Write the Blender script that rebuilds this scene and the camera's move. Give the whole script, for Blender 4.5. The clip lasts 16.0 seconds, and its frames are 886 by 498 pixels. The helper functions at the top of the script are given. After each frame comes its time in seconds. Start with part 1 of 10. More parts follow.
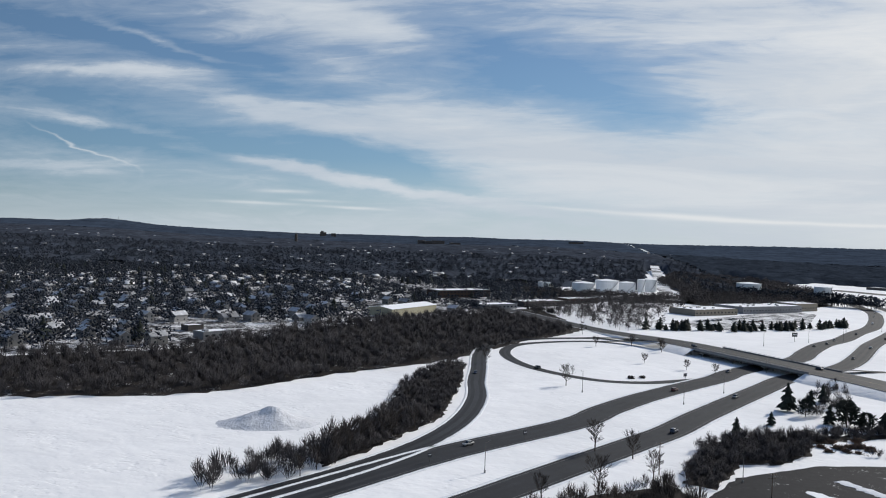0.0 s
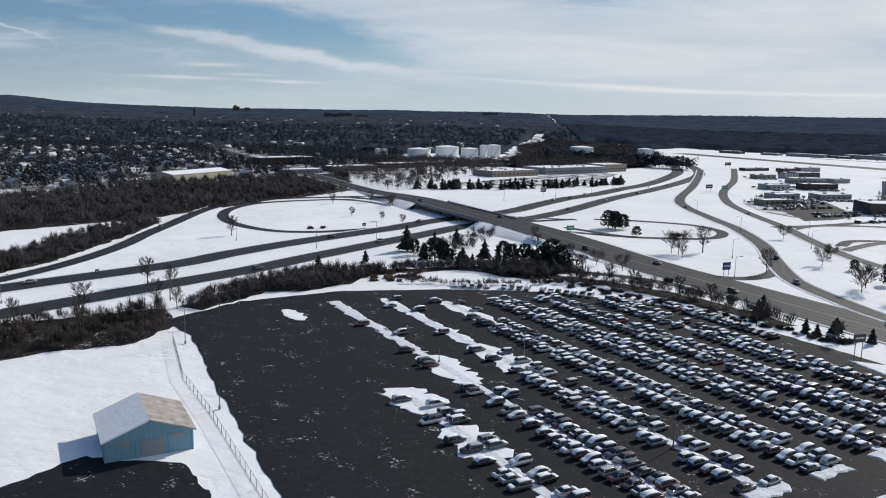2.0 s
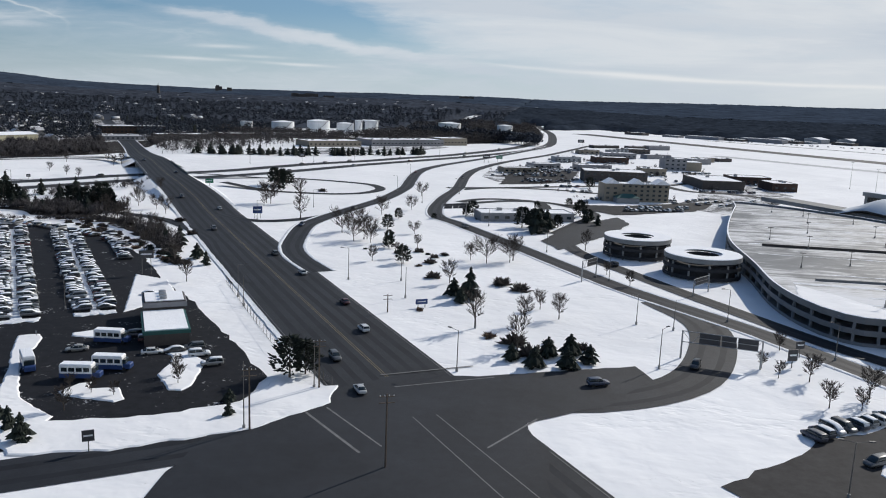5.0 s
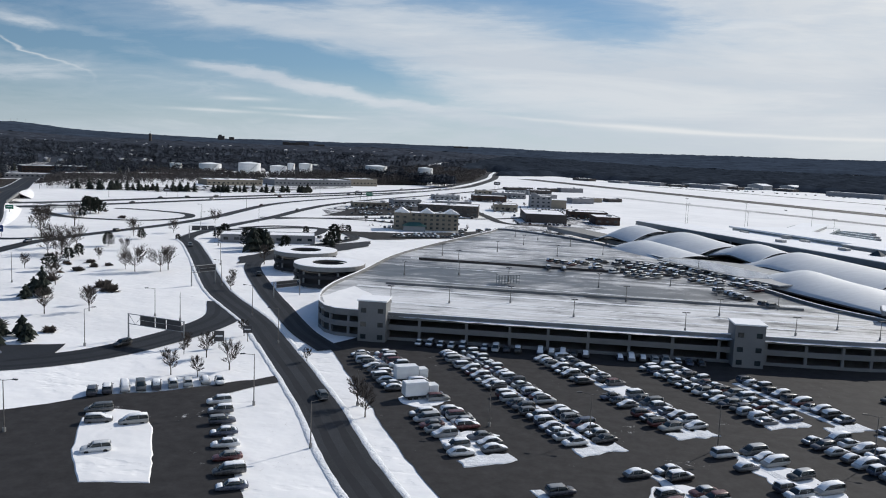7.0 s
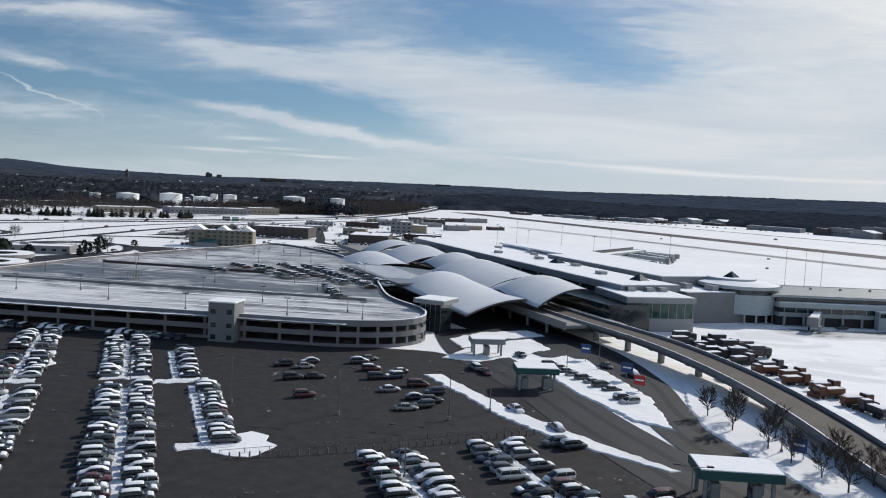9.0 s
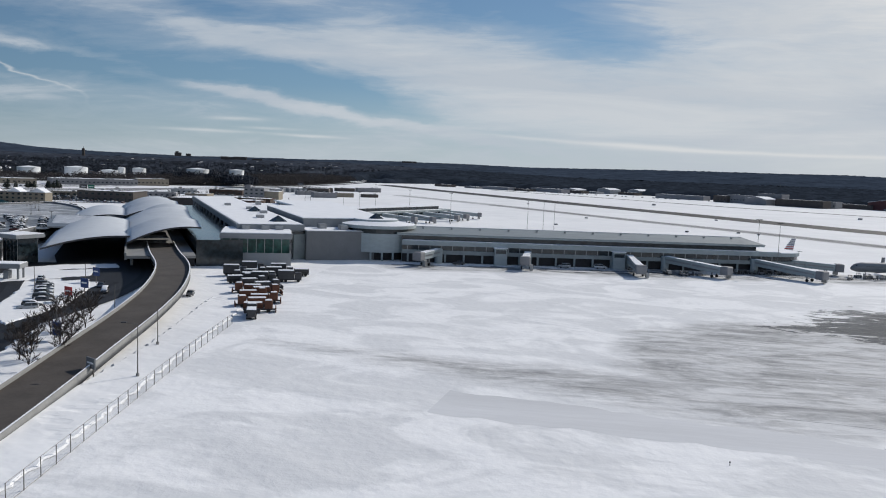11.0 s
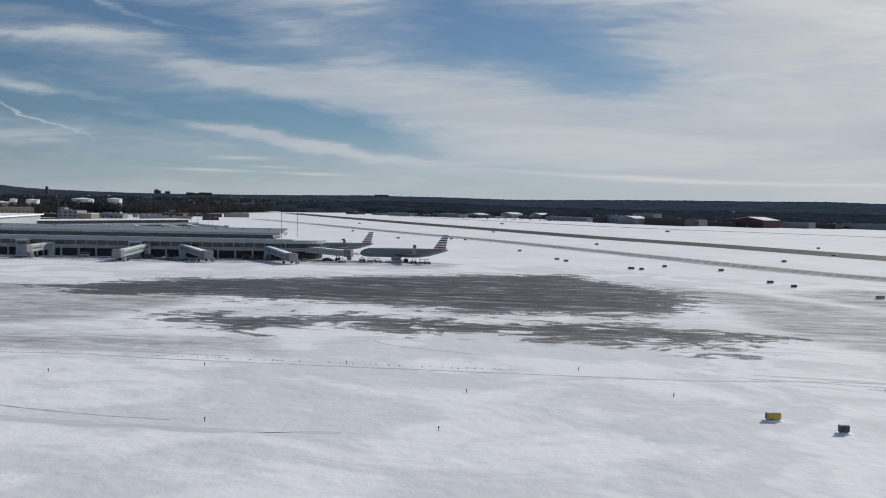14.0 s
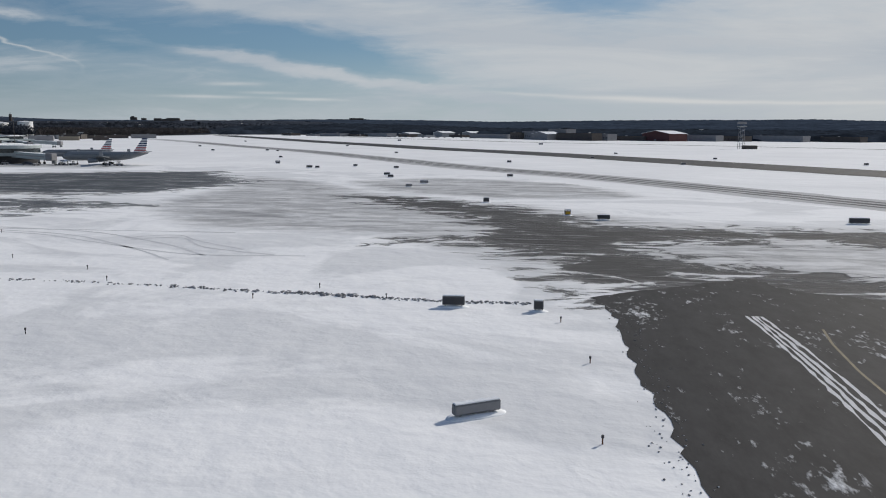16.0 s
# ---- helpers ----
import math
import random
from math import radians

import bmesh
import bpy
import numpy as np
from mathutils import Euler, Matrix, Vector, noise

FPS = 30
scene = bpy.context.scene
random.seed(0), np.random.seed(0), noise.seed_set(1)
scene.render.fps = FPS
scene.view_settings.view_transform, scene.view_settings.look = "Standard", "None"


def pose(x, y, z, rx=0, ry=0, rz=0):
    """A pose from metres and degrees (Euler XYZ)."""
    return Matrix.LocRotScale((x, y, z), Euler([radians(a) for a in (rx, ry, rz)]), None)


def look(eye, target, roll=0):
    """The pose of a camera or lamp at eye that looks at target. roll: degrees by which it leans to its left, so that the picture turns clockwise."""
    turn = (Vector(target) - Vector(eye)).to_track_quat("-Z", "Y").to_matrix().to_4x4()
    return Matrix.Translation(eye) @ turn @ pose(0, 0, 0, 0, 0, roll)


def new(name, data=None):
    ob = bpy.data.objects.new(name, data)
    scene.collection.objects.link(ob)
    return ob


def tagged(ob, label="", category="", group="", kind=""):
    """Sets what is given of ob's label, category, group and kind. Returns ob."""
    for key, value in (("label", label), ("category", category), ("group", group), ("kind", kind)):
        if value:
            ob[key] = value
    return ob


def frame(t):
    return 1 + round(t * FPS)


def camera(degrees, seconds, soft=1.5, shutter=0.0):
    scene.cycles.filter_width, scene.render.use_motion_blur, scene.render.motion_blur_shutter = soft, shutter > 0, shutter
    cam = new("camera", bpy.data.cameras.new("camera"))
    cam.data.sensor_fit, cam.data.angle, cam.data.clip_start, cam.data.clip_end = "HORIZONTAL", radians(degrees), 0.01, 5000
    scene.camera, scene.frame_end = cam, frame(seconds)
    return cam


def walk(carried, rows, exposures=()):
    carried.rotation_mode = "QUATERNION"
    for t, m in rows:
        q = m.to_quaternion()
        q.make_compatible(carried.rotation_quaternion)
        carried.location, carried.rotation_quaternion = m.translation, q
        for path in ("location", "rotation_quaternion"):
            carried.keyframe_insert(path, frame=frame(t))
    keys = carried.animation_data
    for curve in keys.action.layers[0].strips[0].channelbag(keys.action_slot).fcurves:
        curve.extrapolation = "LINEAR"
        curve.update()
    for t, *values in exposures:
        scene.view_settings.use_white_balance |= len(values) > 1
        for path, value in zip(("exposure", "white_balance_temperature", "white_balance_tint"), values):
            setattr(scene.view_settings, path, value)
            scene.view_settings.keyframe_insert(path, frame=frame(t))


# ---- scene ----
from mathutils.geometry import tessellate_polygon

# ---------------------------------------------------------------- camera
# The model stands at this share of life size: all sizes below are in life-size metres and are scaled together at the end.
SIZE = 0.565
cam = camera(58.47, 16.0, soft=1.05)
ROWS = [  # seconds, x, y, z, tilt, heading, lean
    (0.0, 0.00, 0.00, 68.93, 89.24, 10.97, 2.05),
    (0.5, 35.11, -0.53, 67.79, 87.25, 10.31, 2.69),
    (1.0, 70.14, -1.01, 66.61, 81.77, 7.29, 3.01),
    (1.5, 105.10, -1.45, 65.39, 80.00, 5.81, 2.14),
    (2.0, 140.00, -1.85, 64.14, 80.32, 6.24, 1.31),
    (2.5, 174.82, -2.20, 62.85, 79.82, 6.93, 1.16),
    (3.0, 209.56, -2.51, 61.52, 78.55, 6.43, 1.76),
    (3.5, 244.24, -2.78, 60.16, 78.03, 5.36, 2.20),
    (4.0, 278.85, -3.00, 58.77, 78.17, 4.83, 2.51),
    (4.2, 292.67, -3.07, 58.20, 78.34, 5.24, 2.41),
    (6.3, 437.12, -3.45, 51.95, 81.45, 7.76, 2.47),
    (6.5, 450.81, -3.44, 51.32, 81.85, 7.92, 2.44),
    (7.0, 484.99, -3.40, 49.74, 82.88, 8.12, 2.45),
    (7.5, 519.10, -3.31, 48.12, 83.53, 8.83, 2.36),
    (8.0, 553.13, -3.18, 46.48, 84.47, 9.43, 2.21),
    (8.5, 587.10, -3.01, 44.81, 85.52, 9.05, 2.66),
    (9.0, 620.99, -2.79, 43.11, 85.74, 8.49, 2.71),
    (9.5, 654.81, -2.53, 41.39, 85.42, 8.10, 2.43),
    (9.7, 668.32, -2.41, 40.69, 85.17, 7.90, 2.63),
    (11.8, 809.47, -0.76, 33.11, 83.84, 7.71, 1.80),
    (12.0, 822.85, -0.56, 32.36, 83.75, 7.85, 1.79),
    (12.5, 856.24, -0.04, 30.48, 84.20, 7.82, 1.98),
    (13.0, 889.56, 0.53, 28.58, 85.27, 7.82, 1.28),
    (13.5, 922.82, 1.14, 26.65, 86.15, 8.06, 0.94),
    (14.0, 956.00, 1.80, 24.71, 86.77, 8.07, 1.19),
    (14.5, 989.10, 2.50, 22.74, 86.67, 7.80, 1.38),
    (15.0, 1022.14, 3.25, 20.74, 84.61, 7.88, 0.54),
    (15.5, 1055.11, 4.04, 18.73, 81.86, 7.89, 0.02),
    (16.0, 1088.00, 4.87, 16.70, 81.34, 7.87, 0.36),
]
PATH = [(t, pose(x * SIZE, y * SIZE, z * SIZE, tilt, 0, heading) @ pose(0, 0, 0, 0, 0, lean)) for t, x, y, z, tilt, heading, lean in ROWS]
walk(cam, PATH, exposures=[(0.0, -0.22, 6450, 10), (9.0, -0.18, 6450, 10), (11.8, -0.47, 6450, 10), (16.0, -0.54, 6560, 10)])

# ---------------------------------------------------------------- light
SUN_AZ = radians(38.5)      # clockwise from +y, seen from above
SUN_EL = radians(31.0)
sun = new("sun", bpy.data.lights.new("sun", "SUN"))
sun.data.energy = 4.3
sun.data.angle = radians(0.6)
sun.data.color = (1.0, 0.95, 0.87)
sun_way = Vector((math.sin(SUN_AZ) * math.cos(SUN_EL), math.cos(SUN_AZ) * math.cos(SUN_EL), math.sin(SUN_EL)))
sun.matrix_world = look(sun_way * 100, (0, 0, 0))


def link(tree, a, b):
    tree.links.new(a, b)


def math_node(tree, op, a, b=None, c=None, clamp=False):
    n = tree.nodes.new("ShaderNodeMath")
    n.operation, n.use_clamp = op, clamp
    for i, v in enumerate((a, b, c)):
        if v is None:
            continue
        if isinstance(v, (int, float)):
            n.inputs[i].default_value = v
        else:
            tree.links.new(v, n.inputs[i])
    return n.outputs[0]


def mix_colour(tree, fac, a, b, blend="MIX"):
    n = tree.nodes.new("ShaderNodeMix")
    n.data_type, n.blend_type = "RGBA", blend
    for i, v in ((0, fac), (6, a), (7, b)):
        if isinstance(v, (int, float)):
            n.inputs[i].default_value = v
        elif isinstance(v, tuple):
            n.inputs[i].default_value = (*v, 1) if len(v) == 3 else v
        else:
            tree.links.new(v, n.inputs[i])
    return n.outputs[2]


def ramp(tree, value, stops):
    n = tree.nodes.new("ShaderNodeValToRGB")
    cr = n.color_ramp
    while len(cr.elements) < len(stops):
        cr.elements.new(0.5)
    for e, (p, c) in zip(cr.elements, stops):
        e.position = p
        e.color = (c, c, c, 1) if isinstance(c, (int, float)) else (*c, 1)
    tree.links.new(value, n.inputs[0])
    return n.outputs[0]


def mapping(tree, vec, scale=(1, 1, 1), rot=(0, 0, 0), loc=(0, 0, 0)):
    n = tree.nodes.new("ShaderNodeMapping")
    n.inputs["Scale"].default_value = scale
    n.inputs["Rotation"].default_value = rot
    n.inputs["Location"].default_value = loc
    tree.links.new(vec, n.inputs["Vector"])
    return n.outputs[0]


def noise_tex(tree, vec, scale, detail=3.0, rough=0.55, dist=0.0):
    n = tree.nodes.new("ShaderNodeTexNoise")
    n.inputs["Scale"].default_value = scale
    n.inputs["Detail"].default_value = detail
    n.inputs["Roughness"].default_value = rough
    n.inputs["Distortion"].default_value = dist
    tree.links.new(vec, n.inputs["Vector"])
    return n.outputs["Fac"]


def soft_band(t, p, q, cp, cq, along, across, deg):
    """A soft elongated patch of sky round a direction, 1 in its middle."""
    c, s = math.cos(radians(deg)), math.sin(radians(deg))
    dp, dq = math_node(t, "SUBTRACT", p, cp), math_node(t, "SUBTRACT", q, cq)
    a = math_node(t, "MULTIPLY_ADD", dp, c / along, math_node(t, "MULTIPLY", dq, s / along))
    b = math_node(t, "MULTIPLY_ADD", dp, -s / across, math_node(t, "MULTIPLY", dq, c / across))
    r = math_node(t, "MULTIPLY_ADD", a, a, math_node(t, "MULTIPLY", b, b))
    return math_node(t, "POWER", 0.37, r)


# cirrus over the horizon: direction (sideways, upwards, both per distance ahead), length, width, slope, weight
CIRRUS = ((-0.02, 0.195, 0.15, 0.042, -15, -0.85), (-0.17, 0.255, 0.12, 0.03, -20, -0.35), (-0.55, 0.118, 0.30, 0.022, -4, -0.75), (-0.26, 0.090, 0.11, 0.014, -14, -0.6),
          (-0.58, 0.054, 0.30, 0.018, -3, -0.22), (-0.46, 0.212, 0.13, 0.028, -18, -0.6), (-0.70, 0.272, 0.2, 0.024, -12, -0.5), (-0.72, 0.185, 0.2, 0.016, -4, -0.3),
          (-0.14, 0.122, 0.30, 0.034, -12, 0.5), (-0.42, 0.165, 0.12, 0.016, -14, 0.45), (0.34, 0.16, 0.22, 0.13, 0, 0.4), (-0.36, 0.29, 0.24, 0.022, -14, 0.45),
          (-0.34, 0.078, 0.26, 0.0075, -9, 0.75), (-0.80, 0.082, 0.13, 0.012, -2, 0.4), (-0.67, 0.143, 0.13, 0.008, -8, 0.6), (-0.60, 0.256, 0.14, 0.006, -16, 0.6), (-0.66, 0.218, 0.17, 0.009, -2, 0.45), (0.22, 0.085, 0.30, 0.05, 0, 0.3))
# crisp small clouds and a vapour trail
CRISP = ((-0.716, 0.1095, 0.062, 0.0016, -22, 0.55), (0.10, 0.0365, 0.10, 0.0030, -2, 1.0), (0.32, 0.0330, 0.20, 0.0022, 0, 0.9), (-0.455, 0.0395, 0.05, 0.0020, -1, 0.6), (-0.31, 0.036, 0.05, 0.0018, -1, 0.7), (-0.40, 0.055, 0.035, 0.0024, 0, 0.55), (-0.37, 0.044, 0.03, 0.0018, 0, 0.4), (-0.04, 0.043, 0.05, 0.002, -3, 0.4))


def build_world():
    """Blue winter sky behind veils of cirrus, thickest round the sun."""
    w = bpy.data.worlds.new("winter_sky")
    scene.world = w
    w.use_nodes = True
    t = w.node_tree
    t.nodes.clear()
    out = t.nodes.new("ShaderNodeOutputWorld")
    bg = t.nodes.new("ShaderNodeBackground")
    bg.inputs["Strength"].default_value = SKY_STRENGTH
    link(t, bg.outputs[0], out.inputs[0])
    sky = t.nodes.new("ShaderNodeTexSky")
    sky.sky_type = "NISHITA"
    sky.sun_disc = False
    sky.sun_elevation, sky.sun_rotation = SUN_EL, SUN_AZ
    sky.air_density, sky.dust_density, sky.ozone_density = 1.0, 0.6, 1.6
    way = t.nodes.new("ShaderNodeTexCoord").outputs["Generated"]
    sep = t.nodes.new("ShaderNodeSeparateXYZ")
    link(t, way, sep.inputs[0])
    x, y, z = sep.outputs
    ahead = math_node(t, "MAXIMUM", math_node(t, "ABSOLUTE", y), 0.25)
    p0, q0 = math_node(t, "DIVIDE", x, ahead), math_node(t, "DIVIDE", math_node(t, "MAXIMUM", z, 0.0), ahead)
    comb = t.nodes.new("ShaderNodeCombineXYZ")
    link(t, p0, comb.inputs[0]), link(t, q0, comb.inputs[1])
    flat = comb.outputs[0]
    # wind-drawn raggedness
    w1 = noise_tex(t, mapping(t, flat, (4, 14, 1), (0, 0, radians(12))), 1.0, 4.0, 0.6)
    w2 = noise_tex(t, mapping(t, flat, (6, 16, 1), (0, 0, radians(12)), (5, 2, 0)), 1.0, 5.0, 0.62)
    p = math_node(t, "MULTIPLY_ADD", math_node(t, "SUBTRACT", w1, 0.5), 0.16, p0)
    q = math_node(t, "MULTIPLY_ADD", math_node(t, "SUBTRACT", w2, 0.5), 0.035, q0)
    qf = math_node(t, "MULTIPLY_ADD", math_node(t, "SUBTRACT", w2, 0.5), 0.006, q0)
    streak = noise_tex(t, mapping(t, flat, (3.2, 20, 1), (0, 0, radians(13)), (1.2, 4.4, 0)), 1.0, 7.0, 0.62, 0.8)
    fine = noise_tex(t, mapping(t, flat, (9, 60, 1), (0, 0, radians(10)), (0.3, 2.0, 0)), 1.0, 6.0, 0.65, 1.0)
    s = math_node(t, "MULTIPLY_ADD", streak, 0.75, math_node(t, "MULTIPLY_ADD", fine, 0.42, math_node(t, "MULTIPLY_ADD", p, 0.22, -0.02)))
    for cp, cq, la, lb, deg, k in CIRRUS:
        s = math_node(t, "MULTIPLY_ADD", soft_band(t, p, q, cp, cq, la, lb, deg), k * 0.62, s)
    high = math_node(t, "SUBTRACT", q0, 0.36, clamp=True)
    s = math_node(t, "MULTIPLY_ADD", high, -0.5, s)
    cover = ramp(t, s, [(0.20, 0.0), (0.44, 0.26), (0.64, 0.76), (0.88, 1.0)])
    crisp = math_node(t, "MULTIPLY", soft_band(t, p, qf, *CRISP[0][:5]), CRISP[0][5])
    for cp, cq, la, lb, deg, k in CRISP[1:]:
        crisp = math_node(t, "MULTIPLY_ADD", soft_band(t, p, qf, cp, cq, la, lb, deg), k, crisp)
    glow_dot = t.nodes.new("ShaderNodeVectorMath")
    glow_dot.operation = "DOT_PRODUCT"
    link(t, way, glow_dot.inputs[0])
    glow_dot.inputs[1].default_value = sun_way
    near_sun = math_node(t, "POWER", math_node(t, "MAXIMUM", glow_dot.outputs["Value"], 0.0), 9.0)
    cloud = mix_colour(t, near_sun, CLOUD_FAR, CLOUD_SUN)
    shade = noise_tex(t, mapping(t, flat, (3, 22, 1), (0, 0, radians(6)), (7, 1, 0)), 1.0, 5.0, 0.6, 0.5)
    dull = math_node(t, "MULTIPLY_ADD", soft_band(t, p, q, 0.41, 0.092, 0.075, 0.020, 0), 0.7, ramp(t, shade, [(0.42, 0.45), (0.62, 0.0)]))
    cloud = mix_colour(t, math_node(t, "MINIMUM", dull, 1.0), cloud, mix_colour(t, 1.0, cloud, (0.70, 0.76, 0.84), "MULTIPLY"))
    zone = ramp(t, q0, [(0.0, (0.46, 0.66, 0.78)), (0.10, (0.175, 0.385, 0.62)), (0.24, (0.13, 0.285, 0.53)), (0.8, (0.07, 0.16, 0.36))])
    west = ramp(t, math_node(t, "MULTIPLY_ADD", p0, 0.7, 0.6, clamp=True), [(0.0, 0.72), (0.6, 1.0)])
    zone = mix_colour(t, 1.0, zone, west, "MULTIPLY")
    clear = t.nodes.new("ShaderNodeVectorMath")
    clear.operation = "SCALE"
    clear.inputs["Scale"].default_value = 1.0 / SKY_STRENGTH
    link(t, zone, clear.inputs[0])
    blue = mix_colour(t, 0.75, sky.outputs[0], clear.outputs[0])
    both = mix_colour(t, cover, blue, cloud)
    haze = math_node(t, "POWER", 0.37, math_node(t, "MULTIPLY", q0, 45.0))
    both = mix_colour(t, math_node(t, "MULTIPLY", haze, 0.6), both, mix_colour(t, near_sun, (5.6, 6.3, 6.9), (7.2, 7.1, 6.9)))
    both = mix_colour(t, math_node(t, "MINIMUM", crisp, 1.0), both, mix_colour(t, near_sun, (7.6, 7.9, 8.1), (9.6, 9.2, 8.7)))
    link(t, both, bg.inputs["Color"])


SKY_STRENGTH = 0.11
CLOUD_FAR = (6.6, 7.1, 7.6)
CLOUD_SUN = (11.0, 10.5, 9.8)
build_world()

# ---------------------------------------------------------------- materials


def material(name, colour, rough=0.8, metal=0.0, scale=1.0, vary=0.25, bump=0.0, bump_scale=8.0, spread=0.0, tint=None, spec=0.4, island=0.0, stretch=(1, 1, 1)):
    """A surface with large stains (scale per metre) and fine grain; spread varies the lightness piece by piece."""
    m = bpy.data.materials.new(name)
    m.use_nodes = True
    t = m.node_tree
    b = t.nodes["Principled BSDF"]
    b.inputs["Roughness"].default_value, b.inputs["Metallic"].default_value = rough, metal
    b.inputs["Specular IOR Level"].default_value = spec
    co = t.nodes.new("ShaderNodeTexCoord").outputs["Object"]
    vec = mapping(t, co, stretch)
    n1 = noise_tex(t, vec, scale, 4.0, 0.6)
    n2 = noise_tex(t, vec, scale * 9.0, 3.0, 0.6)
    f = math_node(t, "ADD", math_node(t, "MULTIPLY", n1, 0.7), math_node(t, "MULTIPLY", n2, 0.3))
    dark = tuple(c * (1 - vary) for c in colour)
    light = tuple(min(1.0, c * (1 + vary * 0.8)) for c in (tint or colour))
    col = mix_colour(t, ramp(t, f, [(0.32, 0.0), (0.68, 1.0)]), dark, light)
    if spread:
        info = t.nodes.new("ShaderNodeObjectInfo").outputs["Random"]
        k = math_node(t, "MULTIPLY_ADD", info, 2 * spread, 1 - spread)
        g = t.nodes.new("ShaderNodeCombineXYZ")
        for i in range(3):
            link(t, k, g.inputs[i])
        col = mix_colour(t, 1.0, col, g.outputs[0], "MULTIPLY")
    if island:
        info = t.nodes.new("ShaderNodeNewGeometry").outputs["Random Per Island"]
        k = math_node(t, "MULTIPLY_ADD", info, 2 * island, 1 - island)
        g = t.nodes.new("ShaderNodeCombineXYZ")
        for i in range(3):
            link(t, k, g.inputs[i])
        col = mix_colour(t, 1.0, col, g.outputs[0], "MULTIPLY")
    link(t, col, b.inputs["Base Color"])
    if bump:
        bn = t.nodes.new("ShaderNodeBump")
        bn.inputs["Strength"].default_value = 1.0
        bn.inputs["Distance"].default_value = bump
        link(t, noise_tex(t, vec, bump_scale, 4.0, 0.6), bn.inputs["Height"])
        link(t, bn.outputs[0], b.inputs["Normal"])
    return m


def paint_material(name, colours, rough=0.35, island=False):
    """Car paint: one of the colours for each object, or for each island."""
    m = bpy.data.materials.new(name)
    m.use_nodes = True
    t = m.node_tree
    b = t.nodes["Principled BSDF"]
    b.inputs["Roughness"].default_value = rough
    b.inputs["Coat Weight"].default_value = 0.3
    src = t.nodes.new("ShaderNodeNewGeometry").outputs["Random Per Island"] if island else t.nodes.new("ShaderNodeObjectInfo").outputs["Random"]
    n = t.nodes.new("ShaderNodeValToRGB")
    n.color_ramp.interpolation = "CONSTANT"
    cr = n.color_ramp
    while len(cr.elements) < len(colours):
        cr.elements.new(0.5)
    for i, (e, c) in enumerate(zip(cr.elements, colours)):
        e.position, e.color = i / len(colours), (*c, 1)
    link(t, src, n.inputs[0])
    dirt = noise_tex(t, t.nodes.new("ShaderNodeTexCoord").outputs["Object"], 3.0, 4.0)
    col = mix_colour(t, ramp(t, dirt, [(0.45, 0.0), (0.8, 0.45)]), n.outputs[0], (0.30, 0.29, 0.28))
    link(t, col, b.inputs["Base Color"])
    return m


def blend_ground(name, under, over, scale, edge, stretch=(1, 1, 1), rot=0.0, fine=0.4, rough=(0.75, 0.9), bump=0.03, seed=0.0):
    """Snow lying in patches and streaks on a hard surface. edge: the share that stays bare, 0 to 1."""
    m = bpy.data.materials.new(name)
    m.use_nodes = True
    t = m.node_tree
    b = t.nodes["Principled BSDF"]
    b.inputs["Specular IOR Level"].default_value = 0.1
    co = t.nodes.new("ShaderNodeTexCoord").outputs["Object"]
    vec = mapping(t, co, stretch, (0, 0, rot), (seed, seed * 0.7, 0))
    n1 = noise_tex(t, vec, scale, 5.0, 0.62, 0.4)
    n2 = noise_tex(t, vec, scale * 8.0, 4.0, 0.65)
    f = math_node(t, "ADD", math_node(t, "MULTIPLY", n1, 1 - fine), math_node(t, "MULTIPLY", n2, fine))
    fac = ramp(t, f, [(max(0.0, edge - 0.05), 0.0), (min(1.0, edge + 0.05), 1.0)])
    g1 = noise_tex(t, co, 0.35, 4.0, 0.6)
    g2 = noise_tex(t, vec, scale * 3.0, 5.0, 0.7)
    lower = mix_colour(t, ramp(t, g2, [(0.3, 0.0), (0.7, 1.0)]), tuple(c * 0.72 for c in under), tuple(c * 1.3 for c in under))
    upper = mix_colour(t, ramp(t, g1, [(0.3, 0.0), (0.7, 1.0)]), tuple(c * 0.88 for c in over), over)
    link(t, mix_colour(t, fac, lower, upper), b.inputs["Base Color"])
    link(t, ramp(t, fac, [(0.0, rough[0]), (1.0, rough[1])]), b.inputs["Roughness"])
    bn = t.nodes.new("ShaderNodeBump")
    bn.inputs["Distance"].default_value = bump
    link(t, math_node(t, "ADD", fac, math_node(t, "MULTIPLY", n2, 0.5)), bn.inputs["Height"])
    link(t, bn.outputs[0], b.inputs["Normal"])
    return m


